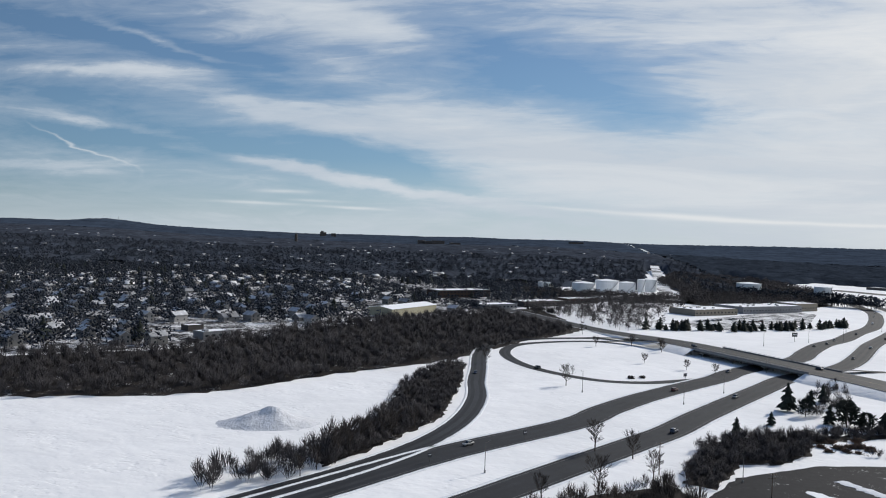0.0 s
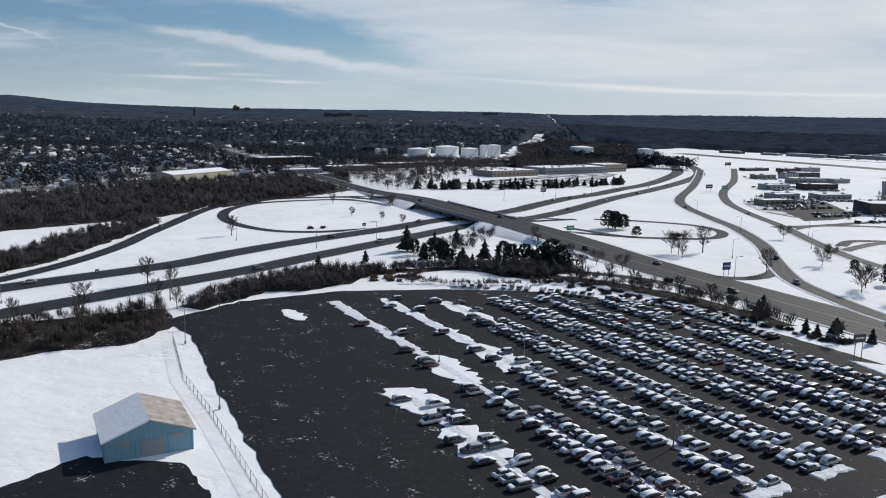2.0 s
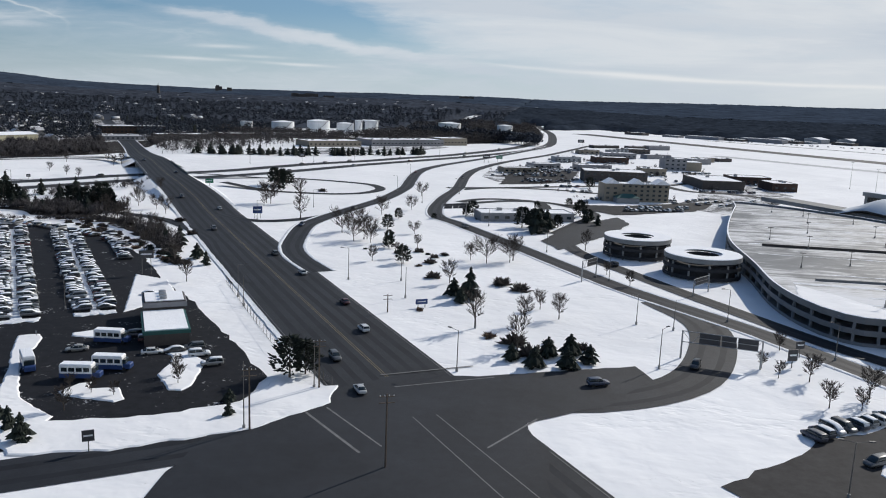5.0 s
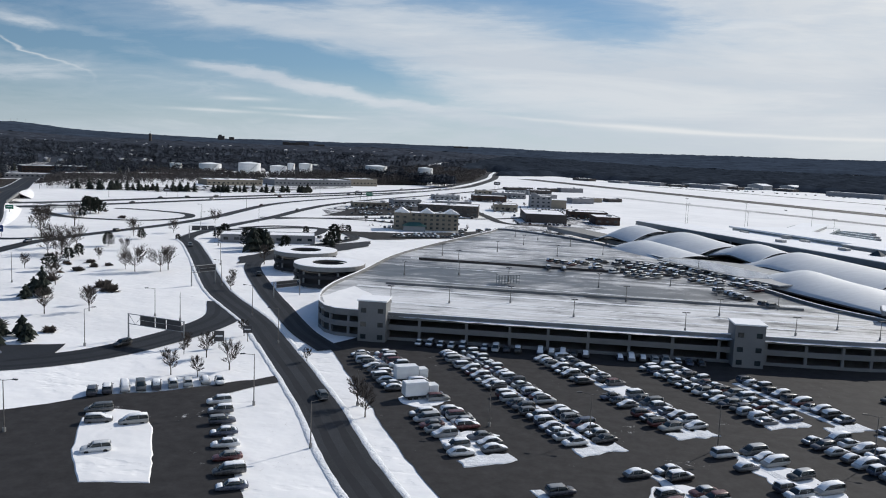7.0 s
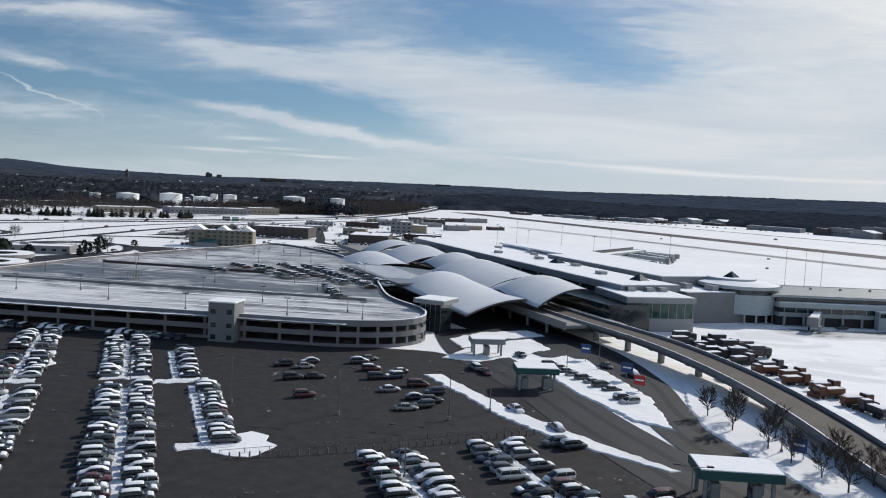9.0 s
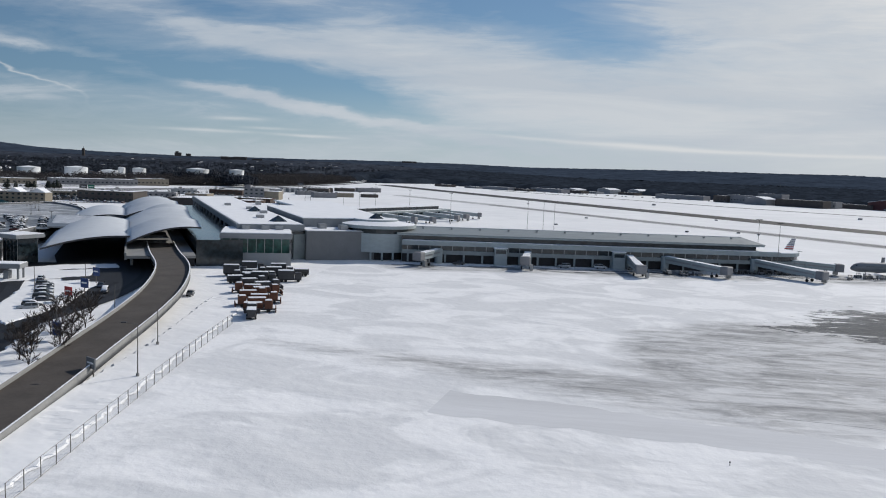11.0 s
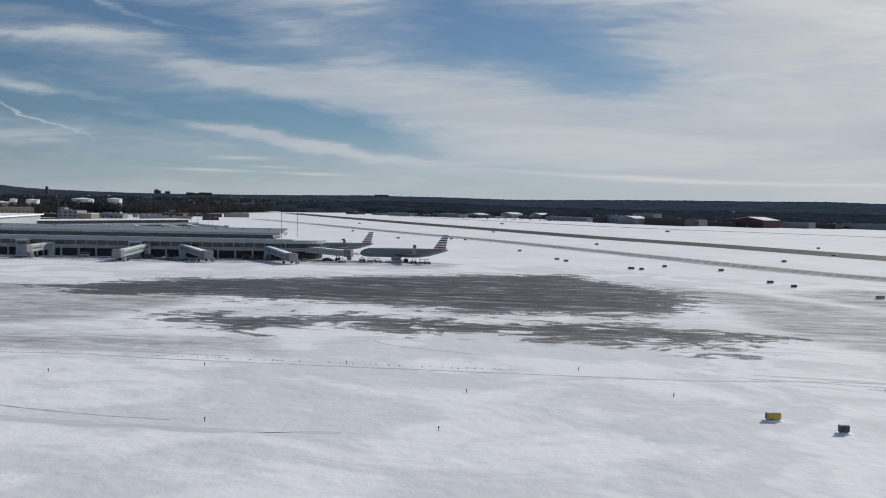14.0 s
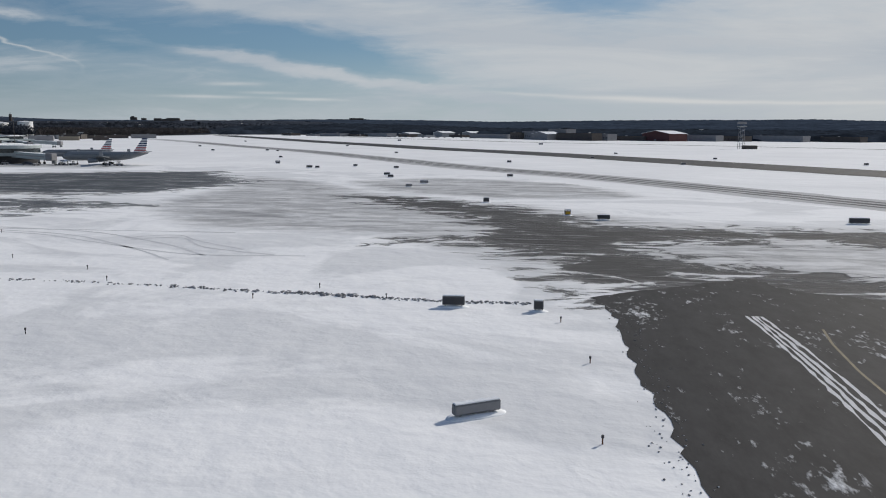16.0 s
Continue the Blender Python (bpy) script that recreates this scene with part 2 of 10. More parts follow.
def deck_material():
    """Wet garage roof: a snowy front strip with tyre swirls, dark wet bays behind, thin driven streaks all over."""
    m = bpy.data.materials.new("wet_deck")
    m.use_nodes = True
    t = m.node_tree
    b = t.nodes["Principled BSDF"]
    b.inputs["Specular IOR Level"].default_value = 0.5
    co = t.nodes.new("ShaderNodeTexCoord").outputs["Object"]
    sep = t.nodes.new("ShaderNodeSeparateXYZ")
    link(t, co, sep.inputs[0])
    back = math_node(t, "MULTIPLY_ADD", sep.outputs[1], 0.004, -0.76)      # 190 m to 440 m as 0 to 1
    zone = ramp(t, back, [(0.02, 0.17), (0.06, 0.10), (0.13, 0.12), (0.20, 0.06), (0.26, 0.035), (0.42, 0.03), (0.5, 0.07), (1.0, 0.07)])
    n1 = noise_tex(t, mapping(t, co, (0.012, 0.16, 1), (0, 0, radians(-2))), 1.0, 6.0, 0.66, 0.4)
    n2 = noise_tex(t, mapping(t, co, (0.06, 0.9, 1), (0, 0, radians(-2)), (4, 1, 0)), 1.0, 6.0, 0.7, 0.3)
    n3 = noise_tex(t, co, 0.045, 5.0, 0.6, 1.6)
    f = math_node(t, "ADD", zone, math_node(t, "MULTIPLY_ADD", n1, 0.45, math_node(t, "MULTIPLY_ADD", n2, 0.3, math_node(t, "MULTIPLY", n3, 0.25))))
    fac = ramp(t, f, [(0.53, 0.0), (0.58, 0.55), (0.66, 1.0)])
    wet = mix_colour(t, ramp(t, n3, [(0.35, 0.0), (0.65, 1.0)]), (0.050, 0.053, 0.058), (0.105, 0.109, 0.114))
    link(t, mix_colour(t, fac, wet, (0.66, 0.67, 0.69)), b.inputs["Base Color"])
    link(t, ramp(t, fac, [(0.0, 0.38), (1.0, 0.85)]), b.inputs["Roughness"])
    return m


def apron_material():
    """Snow on the apron. The mesh tells where the pavement lies bare, where it is worn thin and where traffic darkened it; here the edges fray into wind-drawn streaks."""
    m = bpy.data.materials.new("wind_swept_apron")
    m.use_nodes = True
    t = m.node_tree
    b = t.nodes["Principled BSDF"]
    b.inputs["Roughness"].default_value = 0.85
    b.inputs["Specular IOR Level"].default_value = 0.2
    co = t.nodes.new("ShaderNodeTexCoord").outputs["Object"]

    def layer(name):
        n = t.nodes.new("ShaderNodeAttribute")
        n.attribute_name = name
        return n.outputs["Fac"]
    n1 = noise_tex(t, mapping(t, co, (0.020, 0.065, 1), (0, 0, radians(-16))), 1.0, 8.0, 0.68, 0.8)
    n2 = noise_tex(t, mapping(t, co, (0.045, 0.17, 1), (0, 0, radians(-11)), (3, 1, 0)), 1.0, 9.0, 0.72, 0.9)
    n3 = noise_tex(t, mapping(t, co, (0.035, 0.05, 1), (0, 0, 0), (9, 1, 0)), 1.0, 6.0, 0.6, 1.2)
    n4 = noise_tex(t, mapping(t, co, (0.09, 0.16, 1), (0, 0, radians(-18)), (2, 7, 0)), 1.0, 8.0, 0.66, 1.4)
    n5 = noise_tex(t, mapping(t, co, (0.05, 0.85, 1), (0, 0, radians(14)), (5, 3, 0)), 1.0, 6.0, 0.66, 1.2)
    n1, n2, n3, n4, n5 = (ramp(t, q, [(0.34, 0.0), (0.66, 1.0)]) for q in (n1, n2, n3, n4, n5))
    wild = math_node(t, "MULTIPLY_ADD", n1, 0.22, math_node(t, "MULTIPLY_ADD", n2, 0.28, math_node(t, "MULTIPLY", n4, 0.50)))
    swing = math_node(t, "MULTIPLY_ADD", wild, 34.0, -18.5)
    open_ground = math_node(t, "ADD", layer("bare"), swing)
    fac = ramp(t, math_node(t, "MULTIPLY_ADD", open_ground, 0.05, 0.5), [(0.40, 0.0), (0.47, 0.4), (0.54, 0.86), (0.9, 1.0)])
    # thin lines of blown snow lying across the bare pavement
    lines = ramp(t, math_node(t, "MULTIPLY_ADD", n5, 0.6, math_node(t, "MULTIPLY", n2, 0.4)), [(0.60, 0.0), (0.90, 0.72)])
    fac = math_node(t, "SUBTRACT", fac, math_node(t, "MULTIPLY", lines, fac), clamp=True)
    driven = math_node(t, "MULTIPLY_ADD", layer("worn"), 0.06, 0.5, clamp=True)
    streak = ramp(t, math_node(t, "MULTIPLY_ADD", n2, 0.45, math_node(t, "MULTIPLY_ADD", n1, 0.25, math_node(t, "MULTIPLY_ADD", n4, 0.30, math_node(t, "MULTIPLY_ADD", n5, 0.2, -0.12)))), [(0.30, 0.0), (0.50, 0.5), (0.74, 1.0)])
    streak = math_node(t, "MULTIPLY", streak, ramp(t, driven, [(0.22, 0.0), (0.75, 1.0)]))
    fresh = mix_colour(t, ramp(t, n3, [(0.35, 0.0), (0.65, 1.0)]), (0.74, 0.745, 0.755), (0.89, 0.89, 0.895))
    thin = mix_colour(t, math_node(t, "MULTIPLY", ramp(t, driven, [(0.35, 0.0), (0.9, 1.0)]), ramp(t, n3, [(0.0, 0.35), (1.0, 0.75)])), fresh, (0.53, 0.53, 0.535))
    snow = mix_colour(t, streak, thin, (0.30, 0.302, 0.308))
    grain = noise_tex(t, co, 0.42, 4.0, 0.55, 0.1)
    roll = noise_tex(t, mapping(t, co, (0.8, 1.0, 1), (0, 0, radians(20))), 0.09, 3.0, 0.5, 0.2)
    tone = ramp(t, math_node(t, "MULTIPLY_ADD", n4, 0.3, math_node(t, "MULTIPLY_ADD", n5, 0.4, math_node(t, "MULTIPLY", n2, 0.4))), [(0.2, 0.0), (0.55, 0.32), (0.95, 1.0)])
    concrete = mix_colour(t, tone, (0.036, 0.043, 0.053), (0.175, 0.185, 0.194))
    asphalt = mix_colour(t, tone, (0.034, 0.033, 0.034), (0.098, 0.096, 0.096))
    dark = math_node(t, "MULTIPLY_ADD", layer("asphalt"), 0.05, 0.5, clamp=True)
    hard = mix_colour(t, dark, concrete, asphalt)
    link(t, mix_colour(t, fac, snow, hard), b.inputs["Base Color"])
    bn = t.nodes.new("ShaderNodeBump")
    bn.inputs["Distance"].default_value = 0.26
    keep = math_node(t, "MULTIPLY_ADD", fac, -0.9, 1.0)
    link(t, math_node(t, "MULTIPLY", keep, math_node(t, "MULTIPLY_ADD", grain, 0.35, roll)), bn.inputs["Height"])
    link(t, bn.outputs[0], b.inputs["Normal"])
    return m


def snow_material():
    """Settled snow: wind-packed drifts, faint stains, and scraps of dead grass and grit where it lies thin."""
    m = bpy.data.materials.new("snow")
    m.use_nodes = True
    t = m.node_tree
    b = t.nodes["Principled BSDF"]
    b.inputs["Roughness"].default_value = 0.9
    b.inputs["Specular IOR Level"].default_value = 0.2
    co = t.nodes.new("ShaderNodeTexCoord").outputs["Object"]
    wide = noise_tex(t, co, 0.018, 5.0, 0.6, 0.6)
    drift = noise_tex(t, mapping(t, co, (0.8, 1.0, 1), (0, 0, radians(20))), 0.10, 3.0, 0.5, 0.2)
    lumps = noise_tex(t, co, 0.32, 2.0, 0.45, 0.3)
    base = mix_colour(t, ramp(t, wide, [(0.32, 0.0), (0.68, 1.0)]), (0.80, 0.803, 0.81), (0.905, 0.905, 0.908))
    base = mix_colour(t, ramp(t, drift, [(0.45, 0.0), (0.80, 0.22)]), base, (0.66, 0.665, 0.68))
    pits = ramp(t, noise_tex(t, mapping(t, co, (0.6, 1.0, 1), (0, 0, radians(-14))), 0.42, 2.0, 0.45, 0.0), [(0.50, 0.0), (0.72, 1.0)])
    crust = ramp(t, noise_tex(t, co, 0.045, 3.0, 0.5, 0.5), [(0.46, 0.0), (0.60, 1.0)])
    pits = math_node(t, "MULTIPLY", pits, crust)
    patch = ramp(t, noise_tex(t, co, 0.035, 4.0, 0.6, 0.8), [(0.56, 0.0), (0.70, 1.0)])
    speck = ramp(t, noise_tex(t, co, 0.9, 5.0, 0.72), [(0.60, 0.0), (0.68, 1.0)])
    base = mix_colour(t, math_node(t, "MULTIPLY", math_node(t, "MULTIPLY", patch, speck), 0.7), base, (0.20, 0.175, 0.14))
    link(t, base, b.inputs["Base Color"])
    bn = t.nodes.new("ShaderNodeBump")
    bn.inputs["Distance"].default_value = 0.32
    link(t, math_node(t, "MULTIPLY_ADD", pits, -0.22, math_node(t, "MULTIPLY_ADD", lumps, 0.22, drift)), bn.inputs["Height"])
    link(t, bn.outputs[0], b.inputs["Normal"])
    return m


SNOW = (0.80, 0.805, 0.815)
M = {}
M["snow"] = snow_material()
M["snow_roof"] = material("roof_snow", (0.86, 0.87, 0.89), 0.9, scale=0.15, vary=0.06, bump=0.06, bump_scale=0.8, spec=0.2)
M["town_roof"] = material("patchy_roof_snow", (0.50, 0.505, 0.52), 0.9, scale=0.25, vary=0.5, spec=0.2, spread=0.4, island=0.45)
M["snow_bank"] = material("ploughed_snow", (0.74, 0.76, 0.79), 0.9, scale=0.5, vary=0.16, bump=0.18, bump_scale=1.6, spec=0.2)
M["snow_car"] = material("car_snow", (0.80, 0.82, 0.85), 0.9, scale=1.5, vary=0.1, bump=0.04, bump_scale=4, spec=0.2, spread=0.08)
M["road"] = material("worn_asphalt", (0.0195, 0.0218, 0.0270), 0.72, scale=0.06, vary=0.4, bump=0.01, bump_scale=12, spec=0.28)
M["road_light"] = material("salted_asphalt", (0.031, 0.0335, 0.039), 0.88, scale=0.07, vary=0.28, bump=0.01, bump_scale=12, spec=0.2)
M["lane_wear"] = material("wheel_track_asphalt", (0.0172, 0.0192, 0.0236), 0.74, scale=0.1, vary=0.3, spec=0.2)
M["lot"] = blend_ground("parking_asphalt", (0.0162, 0.0172, 0.0205), SNOW, 0.16, 0.645, fine=0.5, rough=(0.8, 0.9), bump=0.01)
M["lot_brown"] = blend_ground("gritty_asphalt", (0.036, 0.0352, 0.0365), SNOW, 0.12, 0.68, fine=0.45, rough=(0.8, 0.9), bump=0.01, seed=5.0)
M["lot_thin"] = blend_ground("half_cleared_lot", (0.075, 0.075, 0.08), SNOW, 0.08, 0.5, fine=0.4, rough=(0.7, 0.9), bump=0.02, seed=9.0)
M["deck"] = deck_material()
M["taxi"] = blend_ground("taxiway_asphalt", (0.043, 0.042, 0.043), (0.74, 0.75, 0.77), 0.16, 0.625, stretch=(1.3, 0.5, 1), rot=radians(0), fine=0.5, rough=(0.75, 0.9), bump=0.02, seed=17.0)
M["runway"] = blend_ground("runway_asphalt", (0.075, 0.073, 0.072), (0.42, 0.425, 0.43), 0.05, 0.65, stretch=(3.0, 0.12, 1), fine=0.5, rough=(0.8, 0.9), bump=0.01, seed=21.0)
M["apron"] = apron_material()
M["rolled"] = material("rolled_snow", (0.67, 0.675, 0.69), 0.88, scale=0.05, vary=0.10, bump=0.02, bump_scale=0.5, spec=0.2, stretch=(0.3, 2, 1))
M["packed"] = material("packed_snow", (0.62, 0.625, 0.64), 0.85, scale=0.06, vary=0.08, bump=0.05, bump_scale=0.5, spec=0.2, stretch=(0.3, 2, 1))
M["ridge_snow"] = material("grey_ridge_snow", (0.60, 0.60, 0.61), 0.9, scale=0.4, vary=0.3, spec=0.2)
# Snow lumps: their shaded look is painted in as a dark grey.
M["crumb"] = material("shade_grey_snow_lump", (0.30, 0.30, 0.31), 0.95, scale=1.5, vary=0.4, island=0.5)
M["white_line"] = material("road_paint", (0.14, 0.14, 0.14), 0.7, scale=0.8, vary=0.4)
M["yellow_line"] = material("yellow_road_paint", (0.16, 0.13, 0.07), 0.7, scale=0.8, vary=0.4)
M["concrete"] = material("cast_concrete", (0.24, 0.24, 0.235), 0.85, scale=0.3, vary=0.18, bump=0.01, bump_scale=5, spread=0.04)
M["pale_concrete"] = material("pale_precast", (0.18, 0.184, 0.19), 0.8, scale=0.25, vary=0.12, bump=0.006, bump_scale=6, spread=0.03)
M["white_panel"] = material("white_wall_panel", (0.25, 0.262, 0.272), 0.65, scale=0.3, vary=0.10, spread=0.03)
# Near-black base colour stands in for shade in recesses and under decks.
M["painted_shade"] = material("near_black_painted_shade", (0.035, 0.035, 0.038), 0.9, scale=0.4, vary=0.3)
M["brick"] = material("brown_brick", (0.055, 0.035, 0.028), 0.9, scale=0.6, vary=0.25, bump=0.01, bump_scale=7)
M["cream"] = material("cream_metal_siding", (0.40, 0.37, 0.26), 0.6, scale=0.2, vary=0.12, stretch=(6, 6, 0.3))
M["tan"] = material("tan_stucco", (0.24, 0.21, 0.165), 0.85, scale=0.4, vary=0.12)
M["dark_wall"] = material("dark_brown_wall", (0.075, 0.065, 0.06), 0.8, scale=0.3, vary=0.2)
M["grey_wall"] = material("grey_cladding", (0.22, 0.22, 0.23), 0.7, scale=0.3, vary=0.15)
M["blue_siding"] = material("faded_blue_siding", (0.16, 0.30, 0.38), 0.7, scale=0.5, vary=0.15, stretch=(5, 5, 0.4))
M["red_wall"] = material("red_hangar_wall", (0.085, 0.032, 0.032), 0.7, scale=0.2, vary=0.2)
M["house_wall"] = material("house_siding", (0.26, 0.25, 0.24), 0.8, scale=0.4, vary=0.15, spread=0.55)
M["shingle"] = material("thawing_shingle_roof", (0.34, 0.31, 0.29), 0.9, scale=0.6, vary=0.45, bump=0.02, bump_scale=4)
M["steel"] = material("galvanised_steel", (0.30, 0.31, 0.32), 0.45, 0.8, scale=1.0, vary=0.15)
M["dark_steel"] = material("dark_painted_steel", (0.05, 0.05, 0.055), 0.5, 0.2, scale=1.0, vary=0.2)
M["pole"] = material("pole_paint", (0.16, 0.15, 0.14), 0.6, 0.3, scale=1.0, vary=0.25)
M["wood_pole"] = material("weathered_pole", (0.11, 0.085, 0.065), 0.9, scale=2.0, vary=0.3)
M["tank"] = material("white_tank_steel", (0.72, 0.73, 0.73), 0.5, scale=0.12, vary=0.1, stretch=(2, 2, 0.3))
M["bark"] = material("bare_bark", (0.075, 0.062, 0.054), 0.95, scale=1.5, vary=0.3, spread=0.25)
M["twig"] = material("bare_twigs", (0.06, 0.05, 0.045), 0.95, scale=0.8, vary=0.3, island=0.35)
M["wood_far"] = material("leafless_woodland", (0.052, 0.048, 0.051), 0.95, scale=0.05, vary=0.3, island=0.45)
M["scrub"] = material("brown_leafless_scrub", (0.050, 0.041, 0.038), 0.95, scale=0.05, vary=0.3, island=0.5)
# Blue aerial haze is painted into the base colours of these far woods.
M["belt"] = material("haze_blue_tree_belt", (0.029, 0.037, 0.050), 0.95, scale=0.018, vary=0.6, spec=0.0)
M["forest"] = material("haze_blue_leafless_forest", (0.050, 0.058, 0.074), 0.95, scale=0.018, vary=0.65, spec=0.0)
M["hills"] = material("haze_blue_wooded_hills", (0.046, 0.061, 0.086), 0.95, scale=0.006, vary=0.5, spec=0.0)
M["litter"] = blend_ground("leaf_litter_floor", (0.028, 0.024, 0.022), SNOW, 0.12, 0.62, fine=0.5, rough=(0.95, 0.9), bump=0.05, seed=33.0)
M["clearing"] = blend_ground("patchy_clearing_snow", (0.030, 0.028, 0.030), SNOW, 0.012, 0.46, fine=0.3, rough=(0.95, 0.9), bump=0.05, seed=43.0)
M["town_floor"] = blend_ground("thawing_town_yards", (0.034, 0.032, 0.033), SNOW, 0.05, 0.525, fine=0.5, rough=(0.95, 0.9), bump=0.05, seed=41.0)
M["needle"] = material("dark_conifer_needles", (0.014, 0.020, 0.015), 0.95, scale=0.8, vary=0.35, island=0.4)
M["brush"] = material("dry_brown_brush", (0.13, 0.085, 0.06), 0.95, scale=0.3, vary=0.3, island=0.4)
M["rubber"] = material("tyre_rubber", (0.02, 0.02, 0.02), 0.85, scale=4, vary=0.2)
M["orange"] = material("rusty_plough_paint", (0.125, 0.055, 0.034), 0.8, scale=1.0, vary=0.25)
M["sign_green"] = material("sign_green", (0.01, 0.14, 0.08), 0.5, scale=1, vary=0.1)
M["sign_dark"] = material("sign_back_dark", (0.05, 0.05, 0.055), 0.6, scale=1, vary=0.2)
M["sign_blue"] = material("sign_blue", (0.02, 0.05, 0.16), 0.5, scale=1, vary=0.1)
M["sign_red"] = material("sign_red", (0.35, 0.03, 0.03), 0.5, scale=1, vary=0.1)
M["sign_yellow"] = material("sign_yellow", (0.55, 0.33, 0.03), 0.5, scale=1, vary=0.1)
M["white_paint"] = material("white_paint", (0.75, 0.76, 0.77), 0.45, scale=0.5, vary=0.06)
M["silver"] = material("silver_aircraft_paint", (0.20, 0.215, 0.23), 0.45, 0.1, scale=0.3, vary=0.08)
M["tail_blue"] = material("tail_dark_blue", (0.02, 0.03, 0.09), 0.4, scale=1, vary=0.1)
M["tail_red"] = material("tail_red", (0.42, 0.03, 0.04), 0.4, scale=1, vary=0.1)
M["wave_metal"] = material("pale_grey_seamed_metal", (0.63, 0.655, 0.68), 0.55, scale=0.2, vary=0.10, stretch=(1, 4, 1), spec=0.3)
M["trodden"] = material("grey_streaky_packed_snow", (0.50, 0.50, 0.505), 0.9, scale=0.03, vary=0.22, spec=0.15)
M["worn_track"] = material("grey_trodden_snow", (0.17, 0.17, 0.172), 0.9, scale=0.06, vary=0.45, spec=0.15)
M["pier_panel"] = material("weathered_grey_green_panel", (0.355, 0.40, 0.41), 0.6, scale=0.3, vary=0.14, stretch=(1, 1, 3))
M["pier_concrete"] = material("stained_grey_concrete", (0.27, 0.30, 0.305), 0.75, scale=0.25, vary=0.2)
M["pier_roof"] = material("bare_grey_metal_roof", (0.22, 0.25, 0.265), 0.6, scale=0.12, vary=0.25, stretch=(1, 6, 1))
M["teal"] = material("teal_fascia", (0.02, 0.085, 0.08), 0.6, scale=0.5, vary=0.15)
M["hillock"] = material("snow_covered_heap", (0.66, 0.67, 0.70), 0.95, scale=0.4, vary=0.2, bump=0.2, bump_scale=1.2)


def glass_material(name, colour=(0.02, 0.03, 0.035), rough=0.12):
    m = bpy.data.materials.new(name)
    m.use_nodes = True
    t = m.node_tree
    b = t.nodes["Principled BSDF"]
    b.inputs["Roughness"].default_value = rough
    b.inputs["Specular IOR Level"].default_value = 0.6
    co = t.nodes.new("ShaderNodeTexCoord").outputs["Object"]
    col = mix_colour(t, ramp(t, noise_tex(t, co, 0.6, 2.0), [(0.35, 0.0), (0.7, 1.0)]), tuple(c * 0.6 for c in colour), tuple(c * 1.5 for c in colour))
    link(t, col, b.inputs["Base Color"])
    return m


M["glass"] = glass_material("dark_window_glass")
M["green_glass"] = glass_material("green_tinted_glass", (0.015, 0.06, 0.05))
CAR_COLOURS = [(0.02, 0.02, 0.022), (0.42, 0.43, 0.44), (0.10, 0.105, 0.115), (0.62, 0.63, 0.64), (0.03, 0.035, 0.055), (0.22, 0.23, 0.24), (0.035, 0.05, 0.09), (0.05, 0.05, 0.055), (0.09, 0.016, 0.018), (0.30, 0.30, 0.29), (0.013, 0.013, 0.015), (0.07, 0.075, 0.08)]
M["car"] = paint_material("car_paint", CAR_COLOURS)
M["car_island"] = paint_material("car_paint_rows", CAR_COLOURS, island=True)

# ---------------------------------------------------------------- builders


def mesh_of(bm, name, mat, smooth=False):
    me = bpy.data.meshes.new(name)
    bm.to_mesh(me)
    bm.free()
    for x in (mat if isinstance(mat, (list, tuple)) else [mat]):
        me.materials.append(x)
    if smooth:
        me.polygons.foreach_set("use_smooth", [True] * len(me.polygons))
    return me


def arrays_mesh(name, verts, faces, mat, smooth=False):
    """A mesh from an (n, 3) array and an (m, 3) or (m, 4) array of indices."""
    verts, faces = np.asarray(verts, dtype=np.float32), np.asarray(faces, dtype=np.int32)
    me = bpy.data.meshes.new(name)
    k = faces.shape[1]
    me.vertices.add(len(verts))
    me.vertices.foreach_set("co", verts.ravel())
    me.loops.add(faces.size)
    me.loops.foreach_set("vertex_index", faces.ravel())
    me.polygons.add(len(faces))
    me.polygons.foreach_set("loop_start", np.arange(len(faces), dtype=np.int32) * k)
    me.polygons.foreach_set("loop_total", np.full(len(faces), k, dtype=np.int32))
    me.update(calc_edges=True)
    me.materials.append(mat)
    if smooth:
        me.polygons.foreach_set("use_smooth", [True] * len(me.polygons))
    return me


def part(name, bm, mat, parent=None, label="", smooth=False):
    """One mesh object, under a thing or a part."""
    me = bm if isinstance(bm, bpy.types.Mesh) else mesh_of(bm, name, mat, smooth)
    ob = new(name, me)
    if parent is not None:
        ob.parent = parent
    if label:
        ob["label"] = label
    return ob


def empty(name, m=None):
    ob = new(name)
    ob.empty_display_size = 0.5
    if m is not None:
        ob.matrix_world = m
    return ob


def box(bm, x0, y0, z0, x1, y1, z1, m=None, bevel=0.0):
    r = bmesh.ops.create_cube(bm, size=1.0)
    vs = r["verts"]
    for v in vs:
        v.co = Vector(((x0 + x1) / 2 + v.co.x * (x1 - x0), (y0 + y1) / 2 + v.co.y * (y1 - y0), (z0 + z1) / 2 + v.co.z * (z1 - z0)))
    if bevel:
        es = list({e for v in vs for e in v.link_edges})
        r2 = bmesh.ops.bevel(bm, geom=es, offset=bevel, segments=1, affect="EDGES")
        vs = list({v for f in r2["faces"] for v in f.verts} | {v for v in vs if v.is_valid})
    if m is not None:
        bmesh.ops.transform(bm, matrix=m, verts=vs)
    return vs


def boxed(*a, **k):
    bm = bmesh.new()
    box(bm, *a, **k)
    return bm


